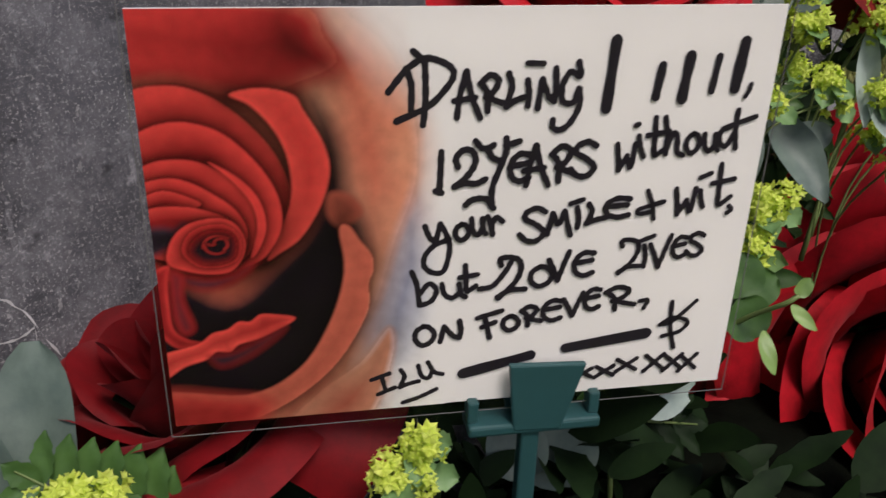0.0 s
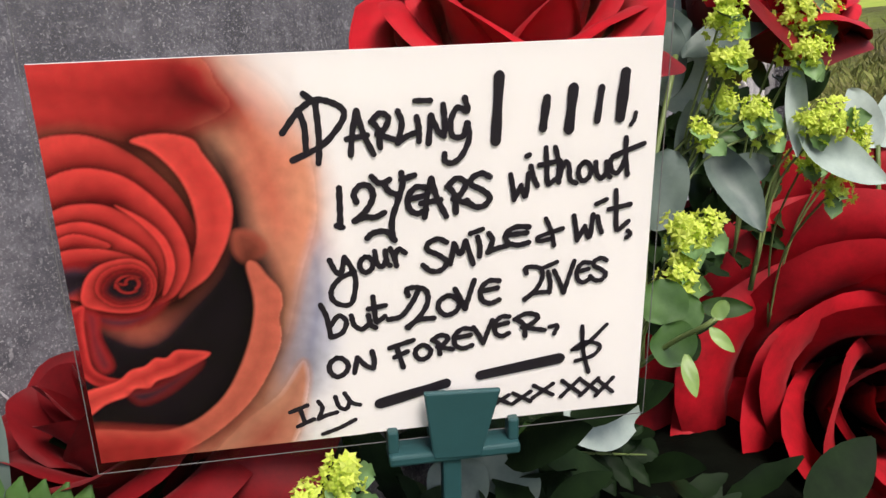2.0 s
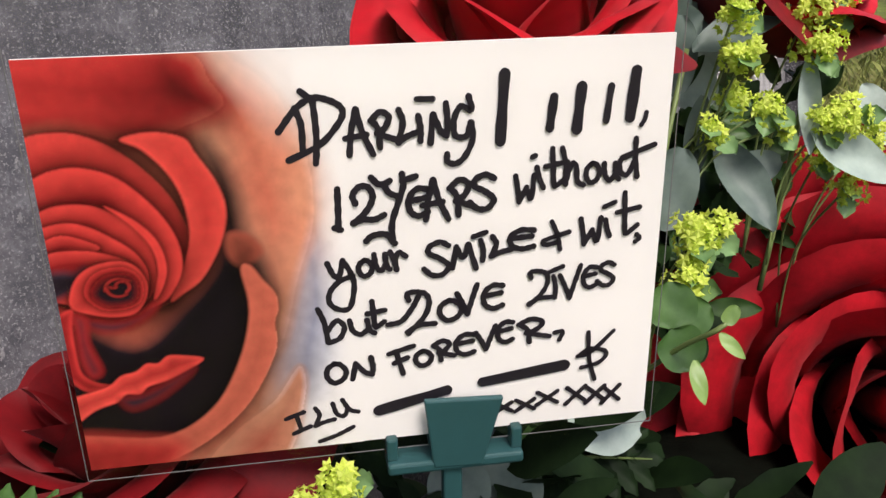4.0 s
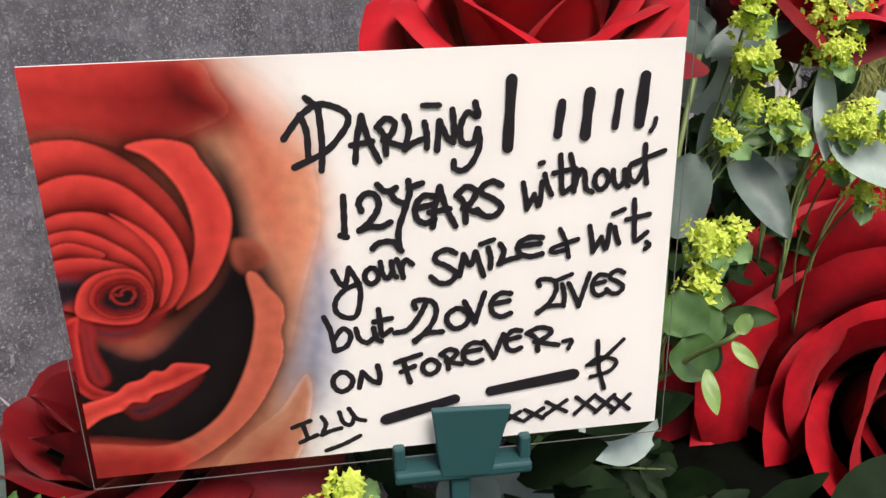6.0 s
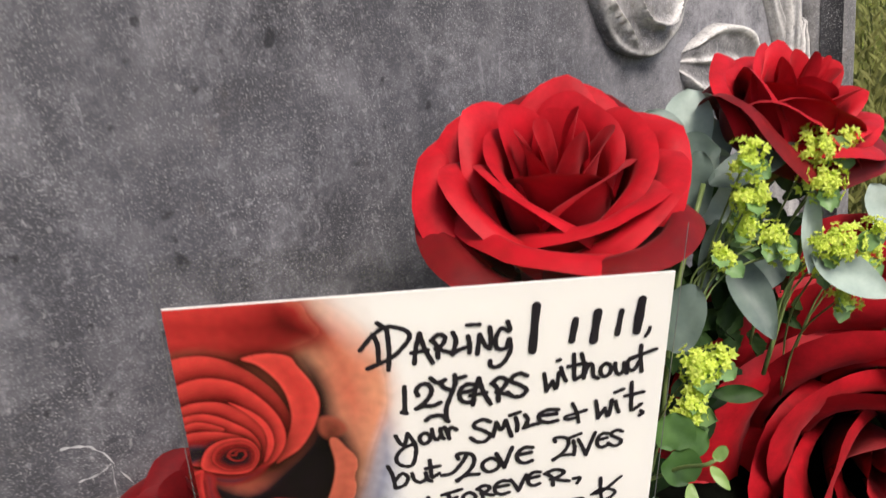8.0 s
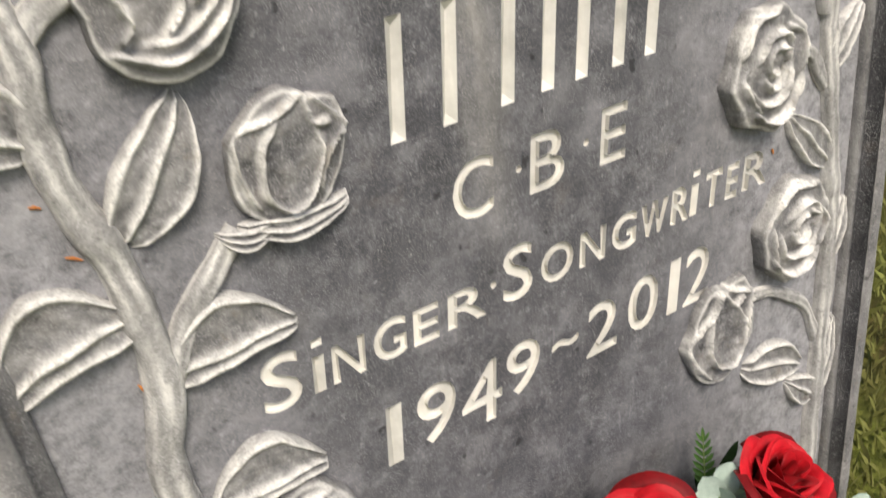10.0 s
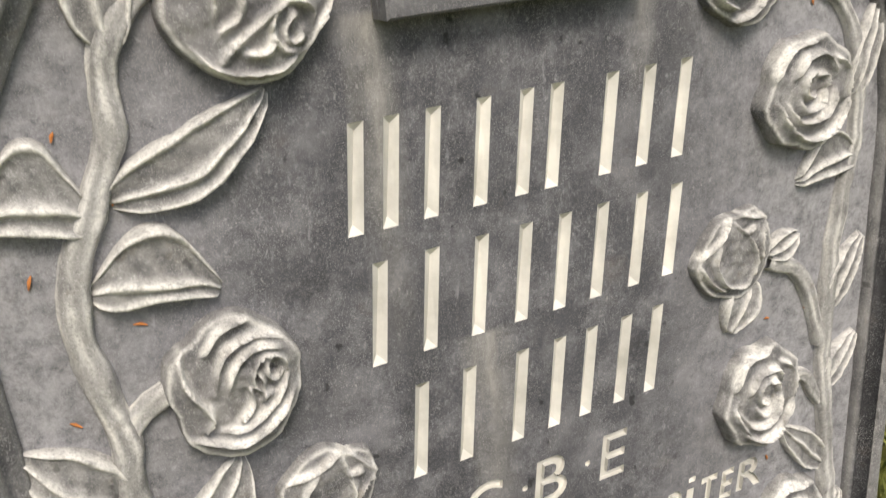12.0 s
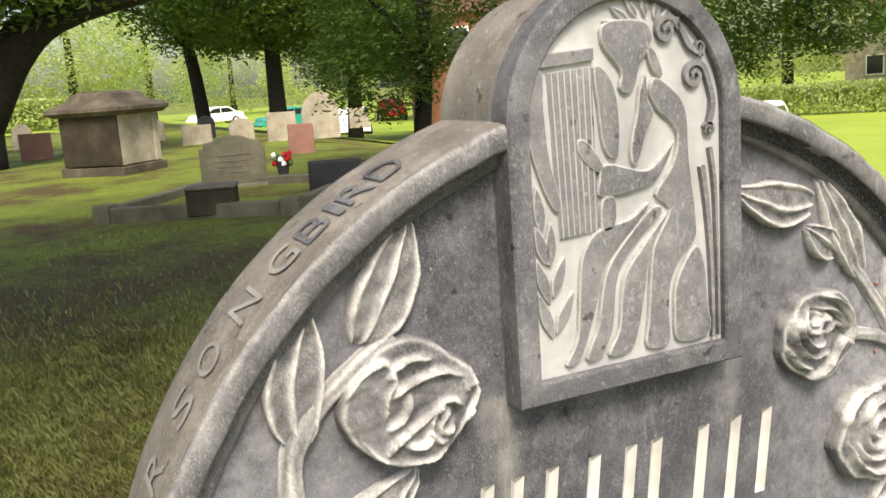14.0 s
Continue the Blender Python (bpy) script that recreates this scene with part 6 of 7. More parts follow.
fern((-0.1120, -0.0600, 0.0460), (-0.1320, -0.0500, 0.0690), 0.030, CAMW, "bright green toothed fern leaf at the wreath's edge")
fern((0.102, -0.030, 0.080), (0.105, -0.024, 0.128), 0.016, CAMW, "small green fern tip against the slate")
fern((-0.010, -0.070, 0.030), (0.020, -0.095, 0.022), 0.030, (-0.5, -0.5, 0.7), "fern leaf in the wreath, shade put into its near-black green", DEEP_SHADE_GREEN)
fern((0.060, -0.085, 0.090), (0.085, -0.090, 0.110), 0.022, CAMW, "green toothed leaf among the yellow flowers")

# one star-shaped floret, shared by all the clusters
r5 = 0.0020
vs = [(0, 0, 0.0004)]
for k in range(10):
    a = 2 * math.pi * k / 10
    q = r5 * 0.88 if k % 2 == 0 else r5 * 0.60
    vs.append((q * math.cos(a), q * math.sin(a), 0.0007 if k % 2 == 0 else 0.0))
vs += [(0.0004 * math.cos(a), 0.0004 * math.sin(a), 0.0010) for a in (0, 2.1, 4.2)]
floret_mesh = bpy.data.meshes.new("floret")
floret_mesh.from_pydata(vs, [], [(0, k, k % 10 + 1) for k in range(1, 11)] + [(11, 12, 13)])
floret_mesh.materials.append(LIME)
fl = random.Random(12)


def flower_cluster(heads, foot, label="yellow-green lady's mantle flowers on a thin stalk"):
    """A branched stalk whose heads carry small star flowers. heads: place, size, count."""
    th = thing("lady_mantle_flowers", label, "flower", group="yellow-green flowers")
    for place, size, count in heads:
        count = int(count * 2.2)
        p = Vector(place)
        mid = (p + Vector(foot)) / 2 + Vector((0, 0.004, 0.004))
        add_mesh("stalk", *tube(smooth_line([foot, tuple(mid), tuple(p)], 4), 0.00036, 5), STEM, th, "", True)
        for k in range(2 if size > 0.003 else 1):
            o = Vector((fl.uniform(-1, 1), fl.uniform(-0.8, 0.2), fl.uniform(-1, 0.1))).normalized()
            leaf(p + o * size * 0.4, p + o * (size + 0.0045), 0.0065, CAMW, MANTLE, th, teeth=3, cup=0.3, n=10, m=5)
        for k in range(count):
            o = Vector((fl.gauss(0, 1), fl.gauss(0, 1), fl.gauss(0, 1))).normalized()
            if o.dot(Vector(CAMW)) < -0.35:
                o = -o
            q = o * size * fl.uniform(0.30, 1.30)
            ob = new("floret", floret_mesh)
            ob.parent = th
            sc = fl.uniform(0.75, 1.15)
            ob.matrix_basis = axis_matrix(p + q, o + Vector((fl.uniform(-0.4, 0.4), fl.uniform(-0.4, 0.4), fl.uniform(-0.2, 0.4))), fl.uniform(0, 360)) @ Matrix.Diagonal((sc, sc, sc, 1))


flower_cluster([((0.0205, -0.1105, 0.0855), 0.0048, 26), ((0.0265, -0.1125, 0.0850), 0.0040, 18), ((0.0150, -0.1108, 0.0740), 0.0050, 26), ((0.0175, -0.1110, 0.0790), 0.0035, 14)], (0.02, -0.09, 0.03))
flower_cluster([((0.0590, -0.1020, 0.1340), 0.0055, 26), ((0.0600, -0.1030, 0.1215), 0.0050, 22), ((0.0560, -0.1010, 0.1225), 0.0026, 8)], (0.05, -0.085, 0.05))
flower_cluster([((0.0850, -0.1090, 0.1310), 0.0055, 28), ((0.0850, -0.1110, 0.1205), 0.0060, 32), ((0.0960, -0.1120, 0.1290), 0.0045, 18)], (0.08, -0.09, 0.06))
flower_cluster([((0.0830, -0.1150, 0.1015), 0.0045, 20), ((0.0880, -0.1175, 0.1005), 0.0055, 26)], (0.075, -0.10, 0.06))
flower_cluster([((0.0650, -0.0980, 0.1095), 0.0046, 18), ((0.0700, -0.1040, 0.1060), 0.0040, 16), ((0.0720, -0.1060, 0.1010), 0.0035, 12), ((0.0570, -0.0960, 0.1010), 0.0030, 8), ((0.0530, -0.0965, 0.1045), 0.0022, 6)], (0.045, -0.09, 0.08))
flower_cluster([((-0.0730, -0.0905, 0.0605), 0.0036, 16), ((-0.0800, -0.0885, 0.0560), 0.0042, 18), ((-0.0740, -0.0895, 0.0545), 0.0042, 18)], (-0.06, -0.08, 0.02))
flower_cluster([((-0.1285, -0.0672, 0.0690), 0.0036, 16), ((-0.1240, -0.0690, 0.0680), 0.0036, 16), ((-0.1340, -0.0650, 0.0670), 0.0036, 14)], (-0.115, -0.06, 0.02))
flower_cluster([((0.0957, -0.1060, 0.0876), 0.0050, 20), ((0.1144, -0.1120, 0.0862), 0.0046, 16), ((0.0941, -0.1150, 0.0794), 0.0045, 16), ((0.1317, -0.1066, 0.0891), 0.0040, 12)], (0.10, -0.09, 0.03))

# filling of the wreath, its shade put into the leaf colour
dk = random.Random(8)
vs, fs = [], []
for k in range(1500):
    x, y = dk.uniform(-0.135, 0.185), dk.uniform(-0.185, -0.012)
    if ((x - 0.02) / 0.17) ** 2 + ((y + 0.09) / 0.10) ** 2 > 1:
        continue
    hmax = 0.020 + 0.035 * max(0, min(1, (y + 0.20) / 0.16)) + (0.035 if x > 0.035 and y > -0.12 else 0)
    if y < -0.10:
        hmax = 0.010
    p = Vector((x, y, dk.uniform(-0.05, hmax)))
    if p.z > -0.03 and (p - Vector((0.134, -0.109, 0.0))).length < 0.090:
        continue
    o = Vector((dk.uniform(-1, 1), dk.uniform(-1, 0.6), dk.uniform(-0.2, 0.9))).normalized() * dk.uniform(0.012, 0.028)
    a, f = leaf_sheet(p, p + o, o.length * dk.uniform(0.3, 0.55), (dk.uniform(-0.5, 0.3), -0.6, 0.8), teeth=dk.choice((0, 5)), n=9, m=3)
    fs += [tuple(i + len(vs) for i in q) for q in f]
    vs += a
tagged(add_mesh("wreath_greenery", vs, fs, DEEP_SHADE_GREEN, None, "", True), "leaves filling the wreath, shade put into their near-black green", "foliage", kind="stuff")
# added mound, coloured near-black for the shade between the flowers
bm = bmesh.new()
bmesh.ops.create_icosphere(bm, subdivisions=4, radius=1.0)
for v in bm.verts:
    k = 1 + 0.18 * noise.noise(v.co * 3.1)
    v.co = Vector((0.03 + 0.13 * v.co.x * k, -0.078 + 0.055 * v.co.y * k, -0.030 + (0.030 if v.co.z > 0 else 0.08) * max(-1.0, v.co.z) * k))
ob = part("wreath_base", bm, GAP_SHADE, None, "", True)
tagged(ob, "filler mound under the flower wreath, shade put into its near-black colour", "wreath base")

# pale veins in the slate beside the wreath
VEINS = (([(-0.120, 0.0860), (-0.1137, 0.0837), (-0.1093, 0.0787), (-0.1057, 0.0695), (-0.102, 0.0621)], 0.0006),
         ([(-0.1083, 0.0748), (-0.109, 0.0665), (-0.1100, 0.0600)], 0.0005),
         ([(-0.1180, 0.0740), (-0.1124, 0.0736), (-0.1083, 0.0748)], 0.0004))
for line, w in VEINS:
    pts = smooth_line(line, 5)
    left = [(p[0] + 0.5 * w * math.sin(i * 1.3), -0.0003, p[1] + w * (0.6 + 0.4 * math.sin(i * 2.1))) for i, p in enumerate(pts)]
    right = [(p[0], -0.0003, p[1] - w * (0.6 + 0.4 * math.cos(i * 1.7))) for i, p in enumerate(pts)]
    add_mesh("vein", [q for two in zip(left, right) for q in two], grid_faces(len(pts), 2), VEIN, headstone, "pale mineral vein in the slate")

# ---- the churchyard beyond ----
def far(turn, d, z=0.0):
    """A place d metres off, turned from +y to the right."""
    x, y = -0.29 + d * math.sin(turn), -0.40 + d * math.cos(turn)
    return Vector((x, y, z + land(x, y)))


def bar_block(name, size, mat, parent=None, at=(0, 0, 0), label="", bevel=0.01):
    bm = bmesh.new()
    x, y, z = size
    box(bm, at[0] - x / 2, at[0] + x / 2, at[1] - y / 2, at[1] + y / 2, at[2], at[2] + z, bevel)
    return part(name, bm, mat, parent, label)


# chest tomb
tomb = thing("chest_tomb", "weathered limestone chest tomb with an overhanging lid", "tomb", pose(0.50, 10.86, -0.02, 0, 0, 48))
bar_block("plinth", (0.84, 0.88, 0.11), LID_STONE, tomb)
bar_block("chest", (0.73, 0.76, 0.60), LIMESTONE, tomb, (0, 0, 0.12), "stained pale limestone sides")
for x in (-0.335, 0.335):
    for y in (-0.35, 0.35):
        bar_block("pilaster", (0.10, 0.10, 0.59), LIMESTONE, tomb, (x, y, 0.12))
# added slab: the unlit end of the chest is painted dark
bar_block("end_panel", (0.03, 0.80, 0.59), BROWN_BLACK_STONE, tomb, (-0.380, 0, 0.125), "added dark end slab, shade of this side put into its colour")
bm = bmesh.new()
base_pts = [(-0.49, -0.51), (0.49, -0.51), (0.49, 0.51), (-0.49, 0.51)]
lay_ = []
for z, k in ((0.70, 0.88), (0.75, 1.0), (0.79, 1.0), (0.84, 0.80), (0.89, 0.62), (0.95, 0.58), (0.98, 0.40)):
    lay_.append([bm.verts.new((x * k, y * k, z)) for x, y in base_pts])
for a, b2 in zip(lay_, lay_[1:]):
    for i in range(4):
        bm.faces.new((a[i], a[(i + 1) % 4], b2[(i + 1) % 4], b2[i]))
bm.faces.new(lay_[-1])
bm.faces.new(lay_[0][::-1])
part("lid", bm, LID_STONE, tomb, "lichen-covered stepped lid")


def gravestone(place, w, h, t, mat, top="round", turn=-12, label="weathered upright gravestone", text=False):
    th = thing("gravestone", label, "gravestone", Matrix.Translation((place[0], place[1], -0.03)) @ pose(0, 0, 0, -2, 0, turn), "gravestones in the churchyard")
    a = w / 2
    if top == "round":
        loop = [(-a, 0), (a, 0)] + [(a * math.cos(k), h - a * 0.8 + a * 0.8 * math.sin(k)) for k in np.linspace(0, math.pi, 14)]
    elif top == "gothic":
        loop = [(-a, 0), (a, 0), (a, h * 0.6), (a * 0.85, h * 0.78), (a * 0.5, h * 0.93), (0, h), (-a * 0.5, h * 0.93), (-a * 0.85, h * 0.78), (-a, h * 0.6)]
    elif top == "step":
        loop = [(-a, 0), (a, 0), (a, h * 0.80), (a * 0.88, h * 0.80), (a * 0.84, h * 0.90), (a * 0.60, h * 0.92), (a * 0.30, h * 0.99), (0, h), (-a * 0.30, h * 0.99), (-a * 0.60, h * 0.92), (-a * 0.84, h * 0.90), (-a * 0.88, h * 0.80), (-a, h * 0.80)]
    else:
        loop = [(-a, 0), (a, 0), (a * 0.97, h * 0.98), (-a * 0.97, h)]
    part("slab", prism(loop, -t / 2, t / 2, min(0.015, t * 0.2)), mat, th)
    if text:
        for k in range(4):
            bar_block("inscription_bar", (w * (0.6 - 0.08 * k), 0.004, 0.014), LIME_DARK, th, (0, -t / 2 - 0.003, h * (0.66 - 0.10 * k)), "", 0.0)
        bar_block("base", (w * 1.12, t * 2.2, 0.08), mat, th)
    return th


gravestone((1.22, 7.35), 0.56, 0.50, 0.09, LIME_GREY, "step", -14, "grey-brown stepped gravestone in a kerbed grave", True)
kerbs = thing("grave_kerb", "low weathered stone kerb round a grave", "grave kerb", pose(1.12, 6.46, -0.03, 0, 0, -36))
for y in (-0.84, 0.84):
    bar_block("kerb_stone", (1.50, 0.09, 0.13), LIME_GREY, kerbs, (0.0, y, 0))
for x in (-0.70, 0.70):
    bar_block("kerb_stone", (0.09, 1.585, 0.124), LIME_GREY, kerbs, (x, 0.0, 0))
    for y in (-0.84, 0.84):
        bar_block("corner_block", (0.13, 0.13, 0.150), LIME_GREY, kerbs, (x, y, 0))
bar_block("gravel_bed", (1.30, 1.58, 0.055), GRASS, kerbs, (0, 0, 0), "mossy overgrown grave bed", 0.0)
vase = thing("stone_vase", "dark stone flower block on the grave", "flower block", pose(0.74, 5.75, 0.02, 0, 0, -20))
bar_block("block", (0.33, 0.20, 0.18), BROWN_BLACK_STONE, vase)
bar_block("rim", (0.35, 0.22, 0.025), LIME_DARK, vase, (0, 0, 0.18))
gravestone((1.76, 6.15), 0.42, 0.30, 0.16, BLACK_STONE, "flat", -16, "low dark gravestone in the shade")
gravestone((2.80, 10.8), 0.34, 0.42, 0.08, SANDSTONE, "flat", -16, "small red sandstone gravestone")
gravestone((4.05, 14.0), 0.62, 0.80, 0.10, LIMESTONE, "gothic", -16, "tall cream limestone gravestone with a pointed top")
gravestone((3.45, 14.3), 0.50, 0.50, 0.10, LIMESTONE, "flat", -16, "pale limestone gravestone, half weathered")
gravestone((2.25, 15.6), 0.52, 0.36, 0.12, LIMESTONE, "flat", -10, "low pale gravestone in the sun")
gravestone((2.75, 17.5), 0.34, 0.46, 0.09, BLACK_STONE, "round", -10, "black polished gravestone with a round top")
gravestone((3.00, 15.4), 0.44, 0.42, 0.10, LIMESTONE, "round", -14, "pale rounded gravestone in a sunlit row")
gravestone((1.75, 18.0), 0.5, 0.5, 0.1, LIMESTONE, "round", -10, "pale rounded gravestone behind the tomb")
gravestone((-0.35, 15.5), 0.5, 0.45, 0.1, SANDSTONE, "flat", 10, "brown gravestone leaning in the grass")
gravestone((-1.15, 19.0), 0.5, 0.60, 0.1, LIMESTONE, "round", 0, "grey gravestone far off in the sun")
gravestone((-0.60, 20.0), 0.4, 0.55, 0.1, LIMESTONE, "gothic", 0, "pale pointed gravestone far off in the sun")
gravestone((5.6, 16.5), 0.4, 0.4, 0.1, LIMESTONE, "flat", -20, "pale gravestone beside the shrubs")
pot = thing("grave_flowers", "red and white flowers in a pot at a grave", "flower pot", pose(1.92, 8.4, -0.02))
add_mesh("pot", *tube([(0, 0, 0), (0, 0, 0.06), (0, 0, 0.13)], [0.05, 0.06, 0.075], 12), BLACK_STONE, pot)
for k in range(14):
    bm = bmesh.new()
    bmesh.ops.create_icosphere(bm, subdivisions=1, radius=0.03)
    bmesh.ops.translate(bm, verts=bm.verts, vec=(rnd.uniform(-0.10, 0.10), rnd.uniform(-0.06, 0.06), rnd.uniform(0.10, 0.24)))
    part("blossom", bm, (PETAL, CARD, GREEN)[k % 3], pot)


def tree(name, place, trunk, crown, size, count, mat, label, limbs=(), seed=0, low=0.0):
    """trunk: line of points and radii; crown: centre, radii; leaves gathered in clumps."""
    r2 = random.Random(seed)
    th = thing(name, label, "tree", Matrix.Translation(place), "churchyard trees")
    pts, radii = trunk
    add_mesh("trunk", *tube(smooth_line(pts, 4), [radii[0] + (radii[1] - radii[0]) * i / (4 * (len(pts) - 1)) for i in range(4 * (len(pts) - 1) + 1)], 10), BARK, th, "", True)
    for line, r in limbs:
        sm = smooth_line(line, 4)
        add_mesh("limb", *tube(sm, [r * (1 - 0.75 * i / len(sm)) for i in range(len(sm))], 8), BARK, th, "", True)
    vs, fs = [], []
    for c, rad, share in crown:
        made = 0
        want = int(count * share)
        while made < want:
            o = Vector((r2.gauss(0, 1), r2.gauss(0, 1), r2.gauss(0, 1))).normalized() * r2.uniform(0.45, 1.0) ** 0.5
            p = Vector(c) + Vector((o.x * rad[0], o.y * rad[1], o.z * rad[2]))
            if p.z < low + 0.5 * noise.noise(p * 0.7):
                continue
            for _ in range(14):
                q = p + Vector((r2.gauss(0, 1), r2.gauss(0, 1), r2.gauss(0, 0.6))) * size * 2.2
                a = Vector((r2.uniform(-1, 1), r2.uniform(-1, 1), r2.uniform(-0.6, 0.4))).normalized() * size * r2.uniform(0.5, 1.2)
                b2 = a.cross(Vector((r2.uniform(-1, 1), r2.uniform(-1, 1), 1))).normalized() * size * 0.33
                k = len(vs)
                vs += [q - a, q + b2 + Vector((0, 0, size * 0.1)), q + a, q - b2]
                fs += [(k, k + 1, k + 2), (k, k + 2, k + 3)]
            made += 14
    add_mesh("crown", vs, fs, mat, th, "uneven leafy crown")
    return th


tree("yew_tree", (-1.10, 13.9, 0), ([(-0.1, 0, -0.1), (0.0, 0, 1.2), (0.2, 0, 2.4), (0.6, 0, 3.8)], (0.46, 0.30)),
     [((0.2, 0, 4.6), (3.4, 2.5, 1.6), 0.75), ((0.5, -0.5, 2.45), (1.5, 0.8, 0.40), 0.25)], 0.10, 14000, CROWN, "dark spreading yew with a broad trunk", [([(0.0, 0, 0.7), (0.62, -0.1, 1.60), (1.3, -0.2, 2.10), (2.8, -0.2, 2.45)], 0.44)], 1, 1.95)
p1, p2, p3 = far(0.168, 27.5), far(0.247, 24.0), far(0.33, 33)
for i, (p, lean, r) in enumerate(((p1, -0.3, 0.22), (p2, 0.0, 0.26), (p3, 0.2, 0.3))):
    tree("lime_tree", p, ([(0, 0, -0.1), (lean * 0.4, 0, 1.4), (lean, 0, 3.0), (lean, 0, 5.0)], (r, r * 0.6)),
         [((lean + (0.9 if i == 0 else 0.0), 0, 4.9), (3.3, 3.2, 3.0), 0.8), ((lean + 1.2, -1.0, 3.2), (2.2, 2, 1.0), 0.2)], 0.105, 32000, CROWN, "broadleaf tree with a dark slender trunk", [([(lean, 0, 2.4), (lean - 0.8, 0, 3.2), (lean - 1.9, 0, 3.6)], 0.1), ([(lean, 0, 2.6), (lean + 0.8, 0, 3.3), (lean + 2.0, 0, 3.5)], 0.1)], 5 + i, 1.95)
p = far(0.40, 8.2)
tree("hazel_shrub", p, ([(0, 0, -0.1), (0.1, 0, 0.8), (0.2, 0, 2.0), (0.4, 0, 3.2)], (0.09, 0.05)),
     [((0.5, 0, 2.5), (1.8, 1.4, 1.3), 0.60), ((0.1, 0, 1.45), (1.1, 0.8, 0.6), 0.22), ((-0.35, 0, 0.98), (0.62, 0.6, 0.48), 0.18)], 0.036, 26000, CROWN, "leafy shrub with low hanging branches", [([(0.1, 0, 0.9), (-0.3, 0, 1.5), (-0.7, 0, 1.7)], 0.04)], 11, 0.42)
p = far(0.60, 8.5)
tree("hornbeam_tree", p, ([(0.6, 0.6, -0.1), (0.5, 0.4, 1.2), (0.3, 0.2, 2.4), (0.2, 0, 3.6)], (0.12, 0.07)),
     [((1.0, -0.4, 2.20), (1.5, 1.3, 1.50), 0.9), ((2.2, -0.8, 1.30), (0.55, 0.5, 0.34), 0.1)], 0.040, 36000, CROWN, "green tree with branches hanging behind the headstone", [([(0.5, 0.4, 1.4), (1.4, 0.0, 1.9), (2.4, -0.9, 1.35)], 0.035)], 12, 0.80)
# added tree out of view, its crowns placed to shade the near grass
tree("beech_tree", (-4.6, -1.2, 0), ([(0, 0, -0.1), (0.1, 0, 2.0), (0.5, 0, 4.0), (1.4, 0, 6.0)], (0.40, 0.22)),
     [((3.2, 0.5, 6.2), (4.8, 1.8, 1.0), 0.6), ((2.2, 1.9, 5.5), (3.6, 1.6, 0.9), 0.35)], 0.16, 56000, CROWN, "tall unseen tree added to shade the near grass", [([(0.5, 0, 4.0), (2.2, 0, 5.2), (4.8, 0, 5.9)], 0.16)], 13, 5.0)
# far grass sheets in the green with sunlight painted in
gx2, gy2 = np.linspace(-60, 90, 26), np.linspace(30, 140, 16)
tagged(add_mesh("field", [(x, y, land(x, y) + 0.02) for y in gy2 for x in gx2], grid_faces(len(gy2), len(gx2)), FIELD), "far grass beyond the churchyard, sunlight put into its green", "field", kind="structure")
gx2, gy2 = np.linspace(8.0, 60, 20), np.linspace(3, 29.9, 12)
tagged(add_mesh("lawn", [(x, y, land(x, y) + 0.03) for y in gy2 for x in gx2], grid_faces(len(gy2), len(gx2)), FIELD), "mown lawn beside the churchyard, sunlight put into its green", "lawn", kind="structure")
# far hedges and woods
for i, (a, d, w, h, mat) in enumerate(((-0.12, 60, 9, 5.5, CROWN_SUNLIT), (0.04, 70, 11, 7.5, CROWN_SUNLIT), (0.115, 85, 14, 10, CROWN_SUNLIT), (0.20, 110, 14, 9, CROWN_SUNLIT), (0.30, 100, 14, 9, CROWN_SUNLIT), (0.46, 60, 12, 8, CROWN), (0.62, 55, 12, 9, CROWN_SUNLIT), (0.80, 60, 12, 10, CROWN_SUNLIT), (0.98, 55, 12, 9, CROWN), (-0.3, 60, 14, 9, CROWN))):
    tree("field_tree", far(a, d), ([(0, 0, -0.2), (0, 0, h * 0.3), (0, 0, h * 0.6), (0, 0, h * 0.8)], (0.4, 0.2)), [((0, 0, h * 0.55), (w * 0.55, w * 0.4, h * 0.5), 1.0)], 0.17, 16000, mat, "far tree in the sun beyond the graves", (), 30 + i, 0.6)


def hedge(a0, a1, d, h, mat, count, label):
    r2 = random.Random(int(d * 10))
    vs, fs = [], []
    for k in range(count):
        t = r2.random()
        p = far(a0 + (a1 - a0) * t, d + r2.uniform(-0.5, 0.5), h * r2.random() ** 0.6)
        s = 0.085
        q = [p + Vector((r2.uniform(-s, s), r2.uniform(-s, s), r2.uniform(-s, s))) for _ in range(4)]
        m = len(vs)
        vs += q
        fs += [(m, m + 1, m + 2), (m, m + 2, m + 3)]
    tagged(add_mesh("hedge", vs, fs, mat), label, "hedge", kind="stuff")


hedge(-0.25, 0.08, 34, 1.1, CROWN_SUNLIT, 20000, "clipped green hedge beyond the graves")
hedge(0.50, 1.05, 40, 1.3, CROWN_SUNLIT, 26000, "yellow-green hedge beyond the lawn")


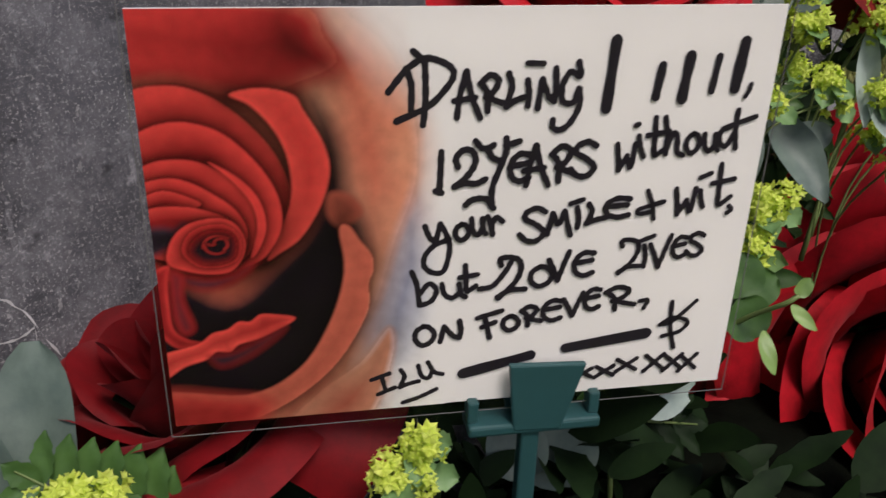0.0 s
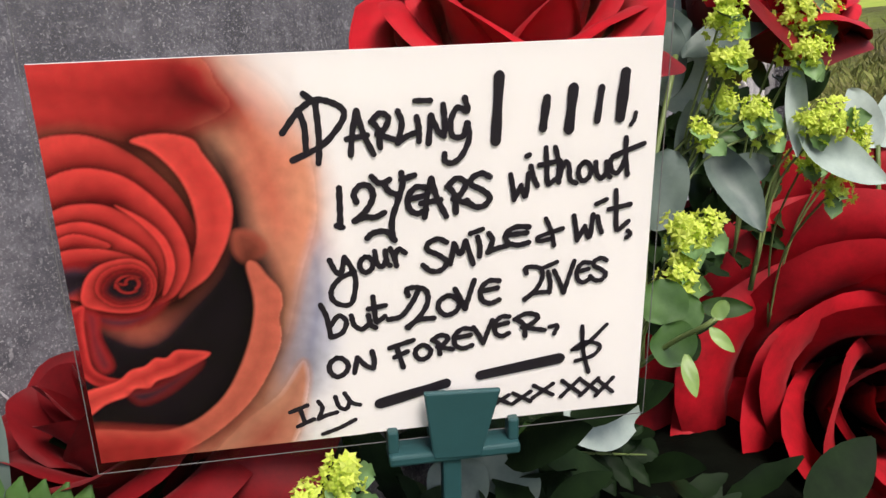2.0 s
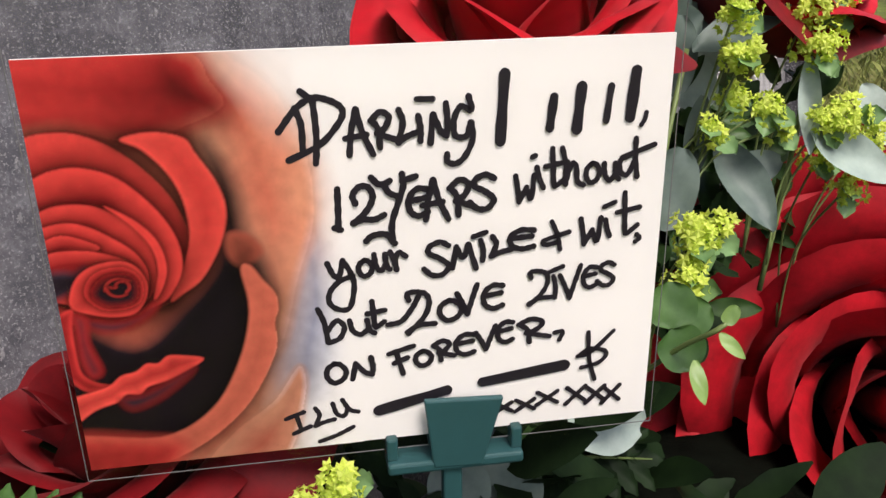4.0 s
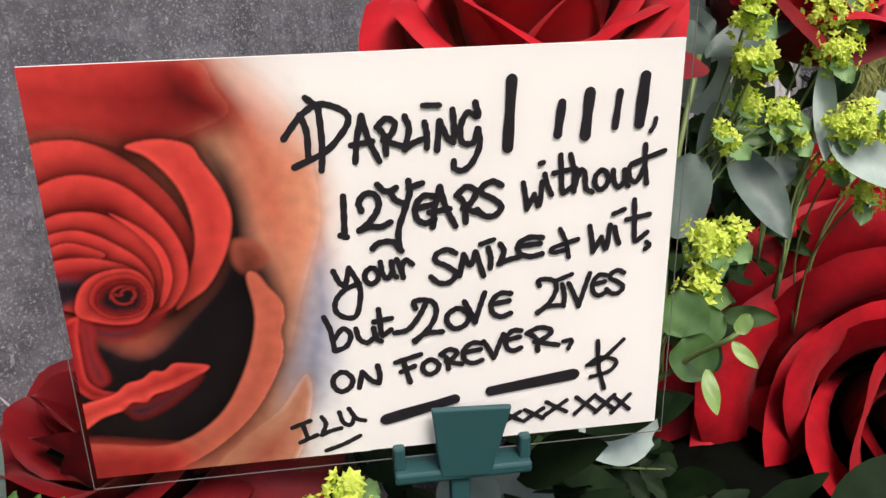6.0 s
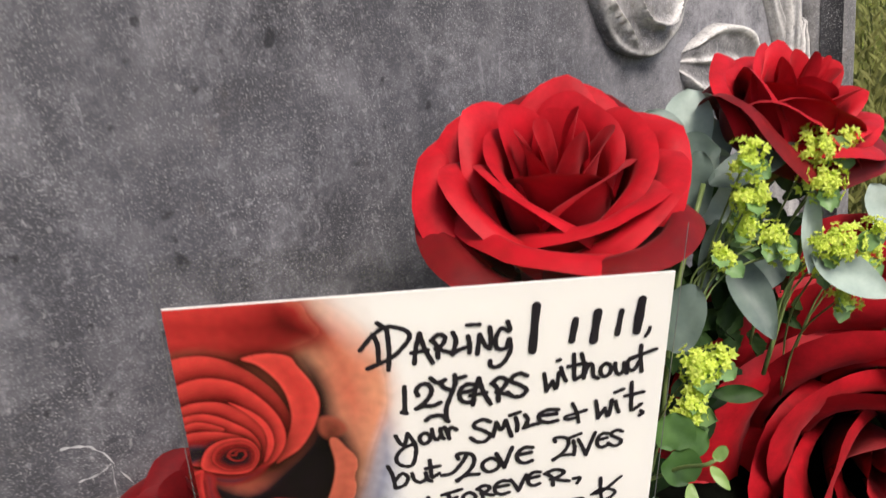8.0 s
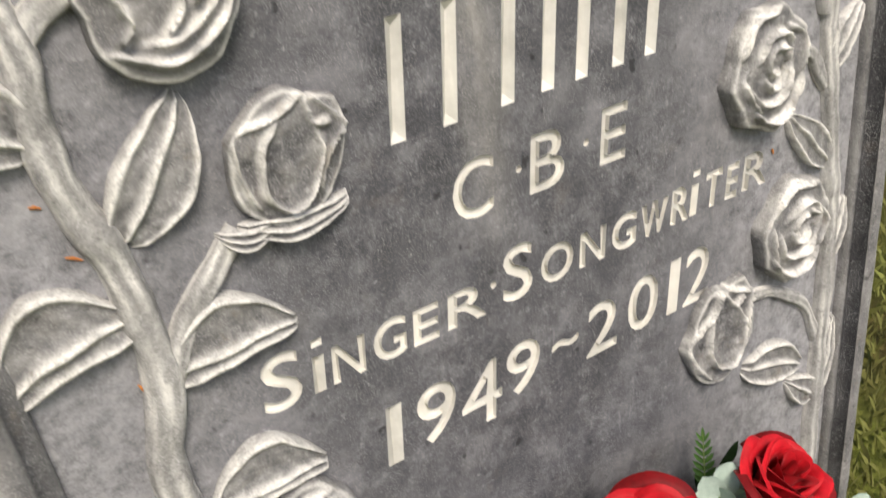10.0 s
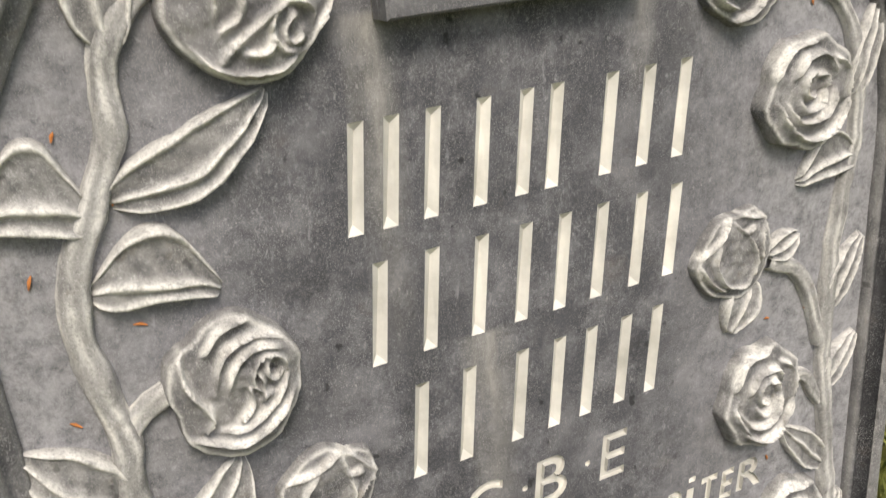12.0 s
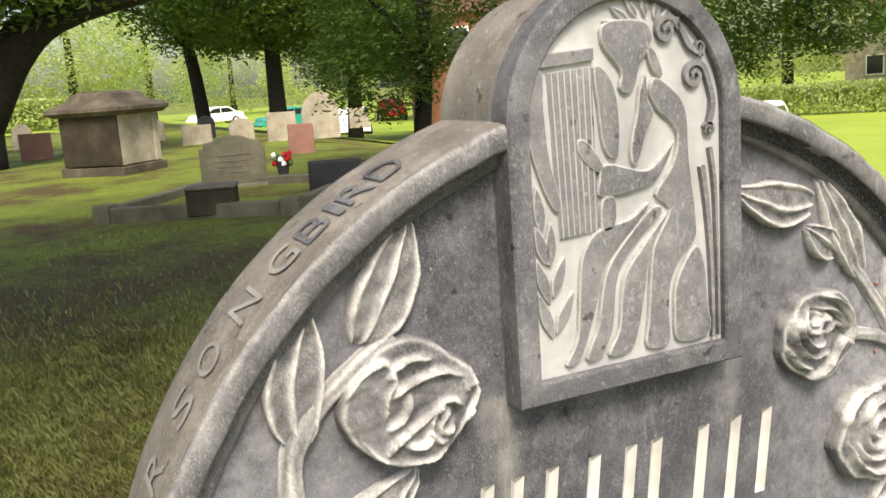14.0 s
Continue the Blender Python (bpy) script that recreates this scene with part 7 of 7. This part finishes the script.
def car(place, turn, paint, label):
    """A parked car: shell with a cabin, windows, wheels and lights."""
    th = thing("car", label, "car", Matrix.Translation(place) @ pose(0, 0, 0, 0, 0, turn), "parked cars")
    side = [(-2.05, 0.30), (-2.10, 0.62), (-1.95, 0.86), (-1.15, 0.95), (-0.55, 1.38), (0.75, 1.42), (1.45, 1.02), (2.0, 0.90), (2.08, 0.55), (2.05, 0.30)]
    pts = smooth_loop(side, 3)
    bm = prism([tuple(q) for q in pts], -0.82, 0.82, 0.06)
    part("body", bm, paint, th)
    for y in (-0.83, 0.83):
        for win in ([(-0.95, 0.96), (-0.50, 1.30), (0.08, 1.34), (0.08, 0.96)], [(0.16, 0.96), (0.16, 1.34), (0.70, 1.33), (1.25, 1.00)]):
            part("window", prism(win, y - 0.012, y + 0.012), GLASS, th, "dark glass")
        for x in (-1.3, 1.3):
            wheel = add_mesh("wheel", *tube([(x, y - 0.10, 0.30), (x, y + 0.10, 0.30)], 0.31, 16), BLACK_STONE, th)
            add_mesh("rim", *tube([(x, y - 0.115, 0.30), (x, y + 0.115, 0.30)], 0.19, 12), CARD, wheel)
        bm = bmesh.new()
        box(bm, 1.92, 2.06, y * 0.75 - 0.12, y * 0.75 + 0.12, 0.62, 0.76, 0.02)
        part("headlight", bm, CARD, th)
    return th


car(far(0.180, 74), 10, CARD, "white parked car beyond the graves")
car(far(0.258, 60), 5, TEAL, "green parked car beyond the graves")
car(far(0.325, 44), 75, CARD, "white parked car beside the trees")
car(far(0.372, 62), 75, RED_PAINT, "red parked car beyond the shrubs")
car(far(0.745, 19.0), 30, CARD, "white parked car beyond the headstone")

house = thing("brick_house", "red brick house half hidden by trees", "house", Matrix.Translation(far(0.505, 38)) @ pose(0, 0, 0, 0, 0, -20))
bar_block("wall", (8, 6, 5.0), BRICK, house)
bm = bmesh.new()
a = [bm.verts.new(q) for q in ((-4.3, -3.3, 5.0), (4.3, -3.3, 5.0), (4.3, 3.3, 5.0), (-4.3, 3.3, 5.0), (-4.3, 0, 7.4), (4.3, 0, 7.4))]
for q in ((0, 1, 5, 4), (2, 3, 4, 5), (0, 4, 3), (1, 2, 5), (3, 2, 1, 0)):
    bm.faces.new([a[i] for i in q])
part("roof", bm, ROOF, house)
for x in (-2.4, 0, 2.4):
    for z in (1.0, 3.3):
        w = bar_block("window", (1.0, 0.06, 1.2), CARD, house, (x, -3.02, z))
        bar_block("pane", (0.86, 0.03, 1.06), GLASS, w, (x, -3.055, z + 0.07), "", 0.0)
house2 = copy_thing(house, Matrix.Translation(far(0.92, 62)) @ pose(0, 0, 0, 0, 0, -50))
for o in house2.children:
    if o.name.startswith("wall"):
        o.data = o.data.copy()
        o.data.materials[0] = LIMESTONE
tagged(house2, "pale plastered house beyond the lawn", "house")
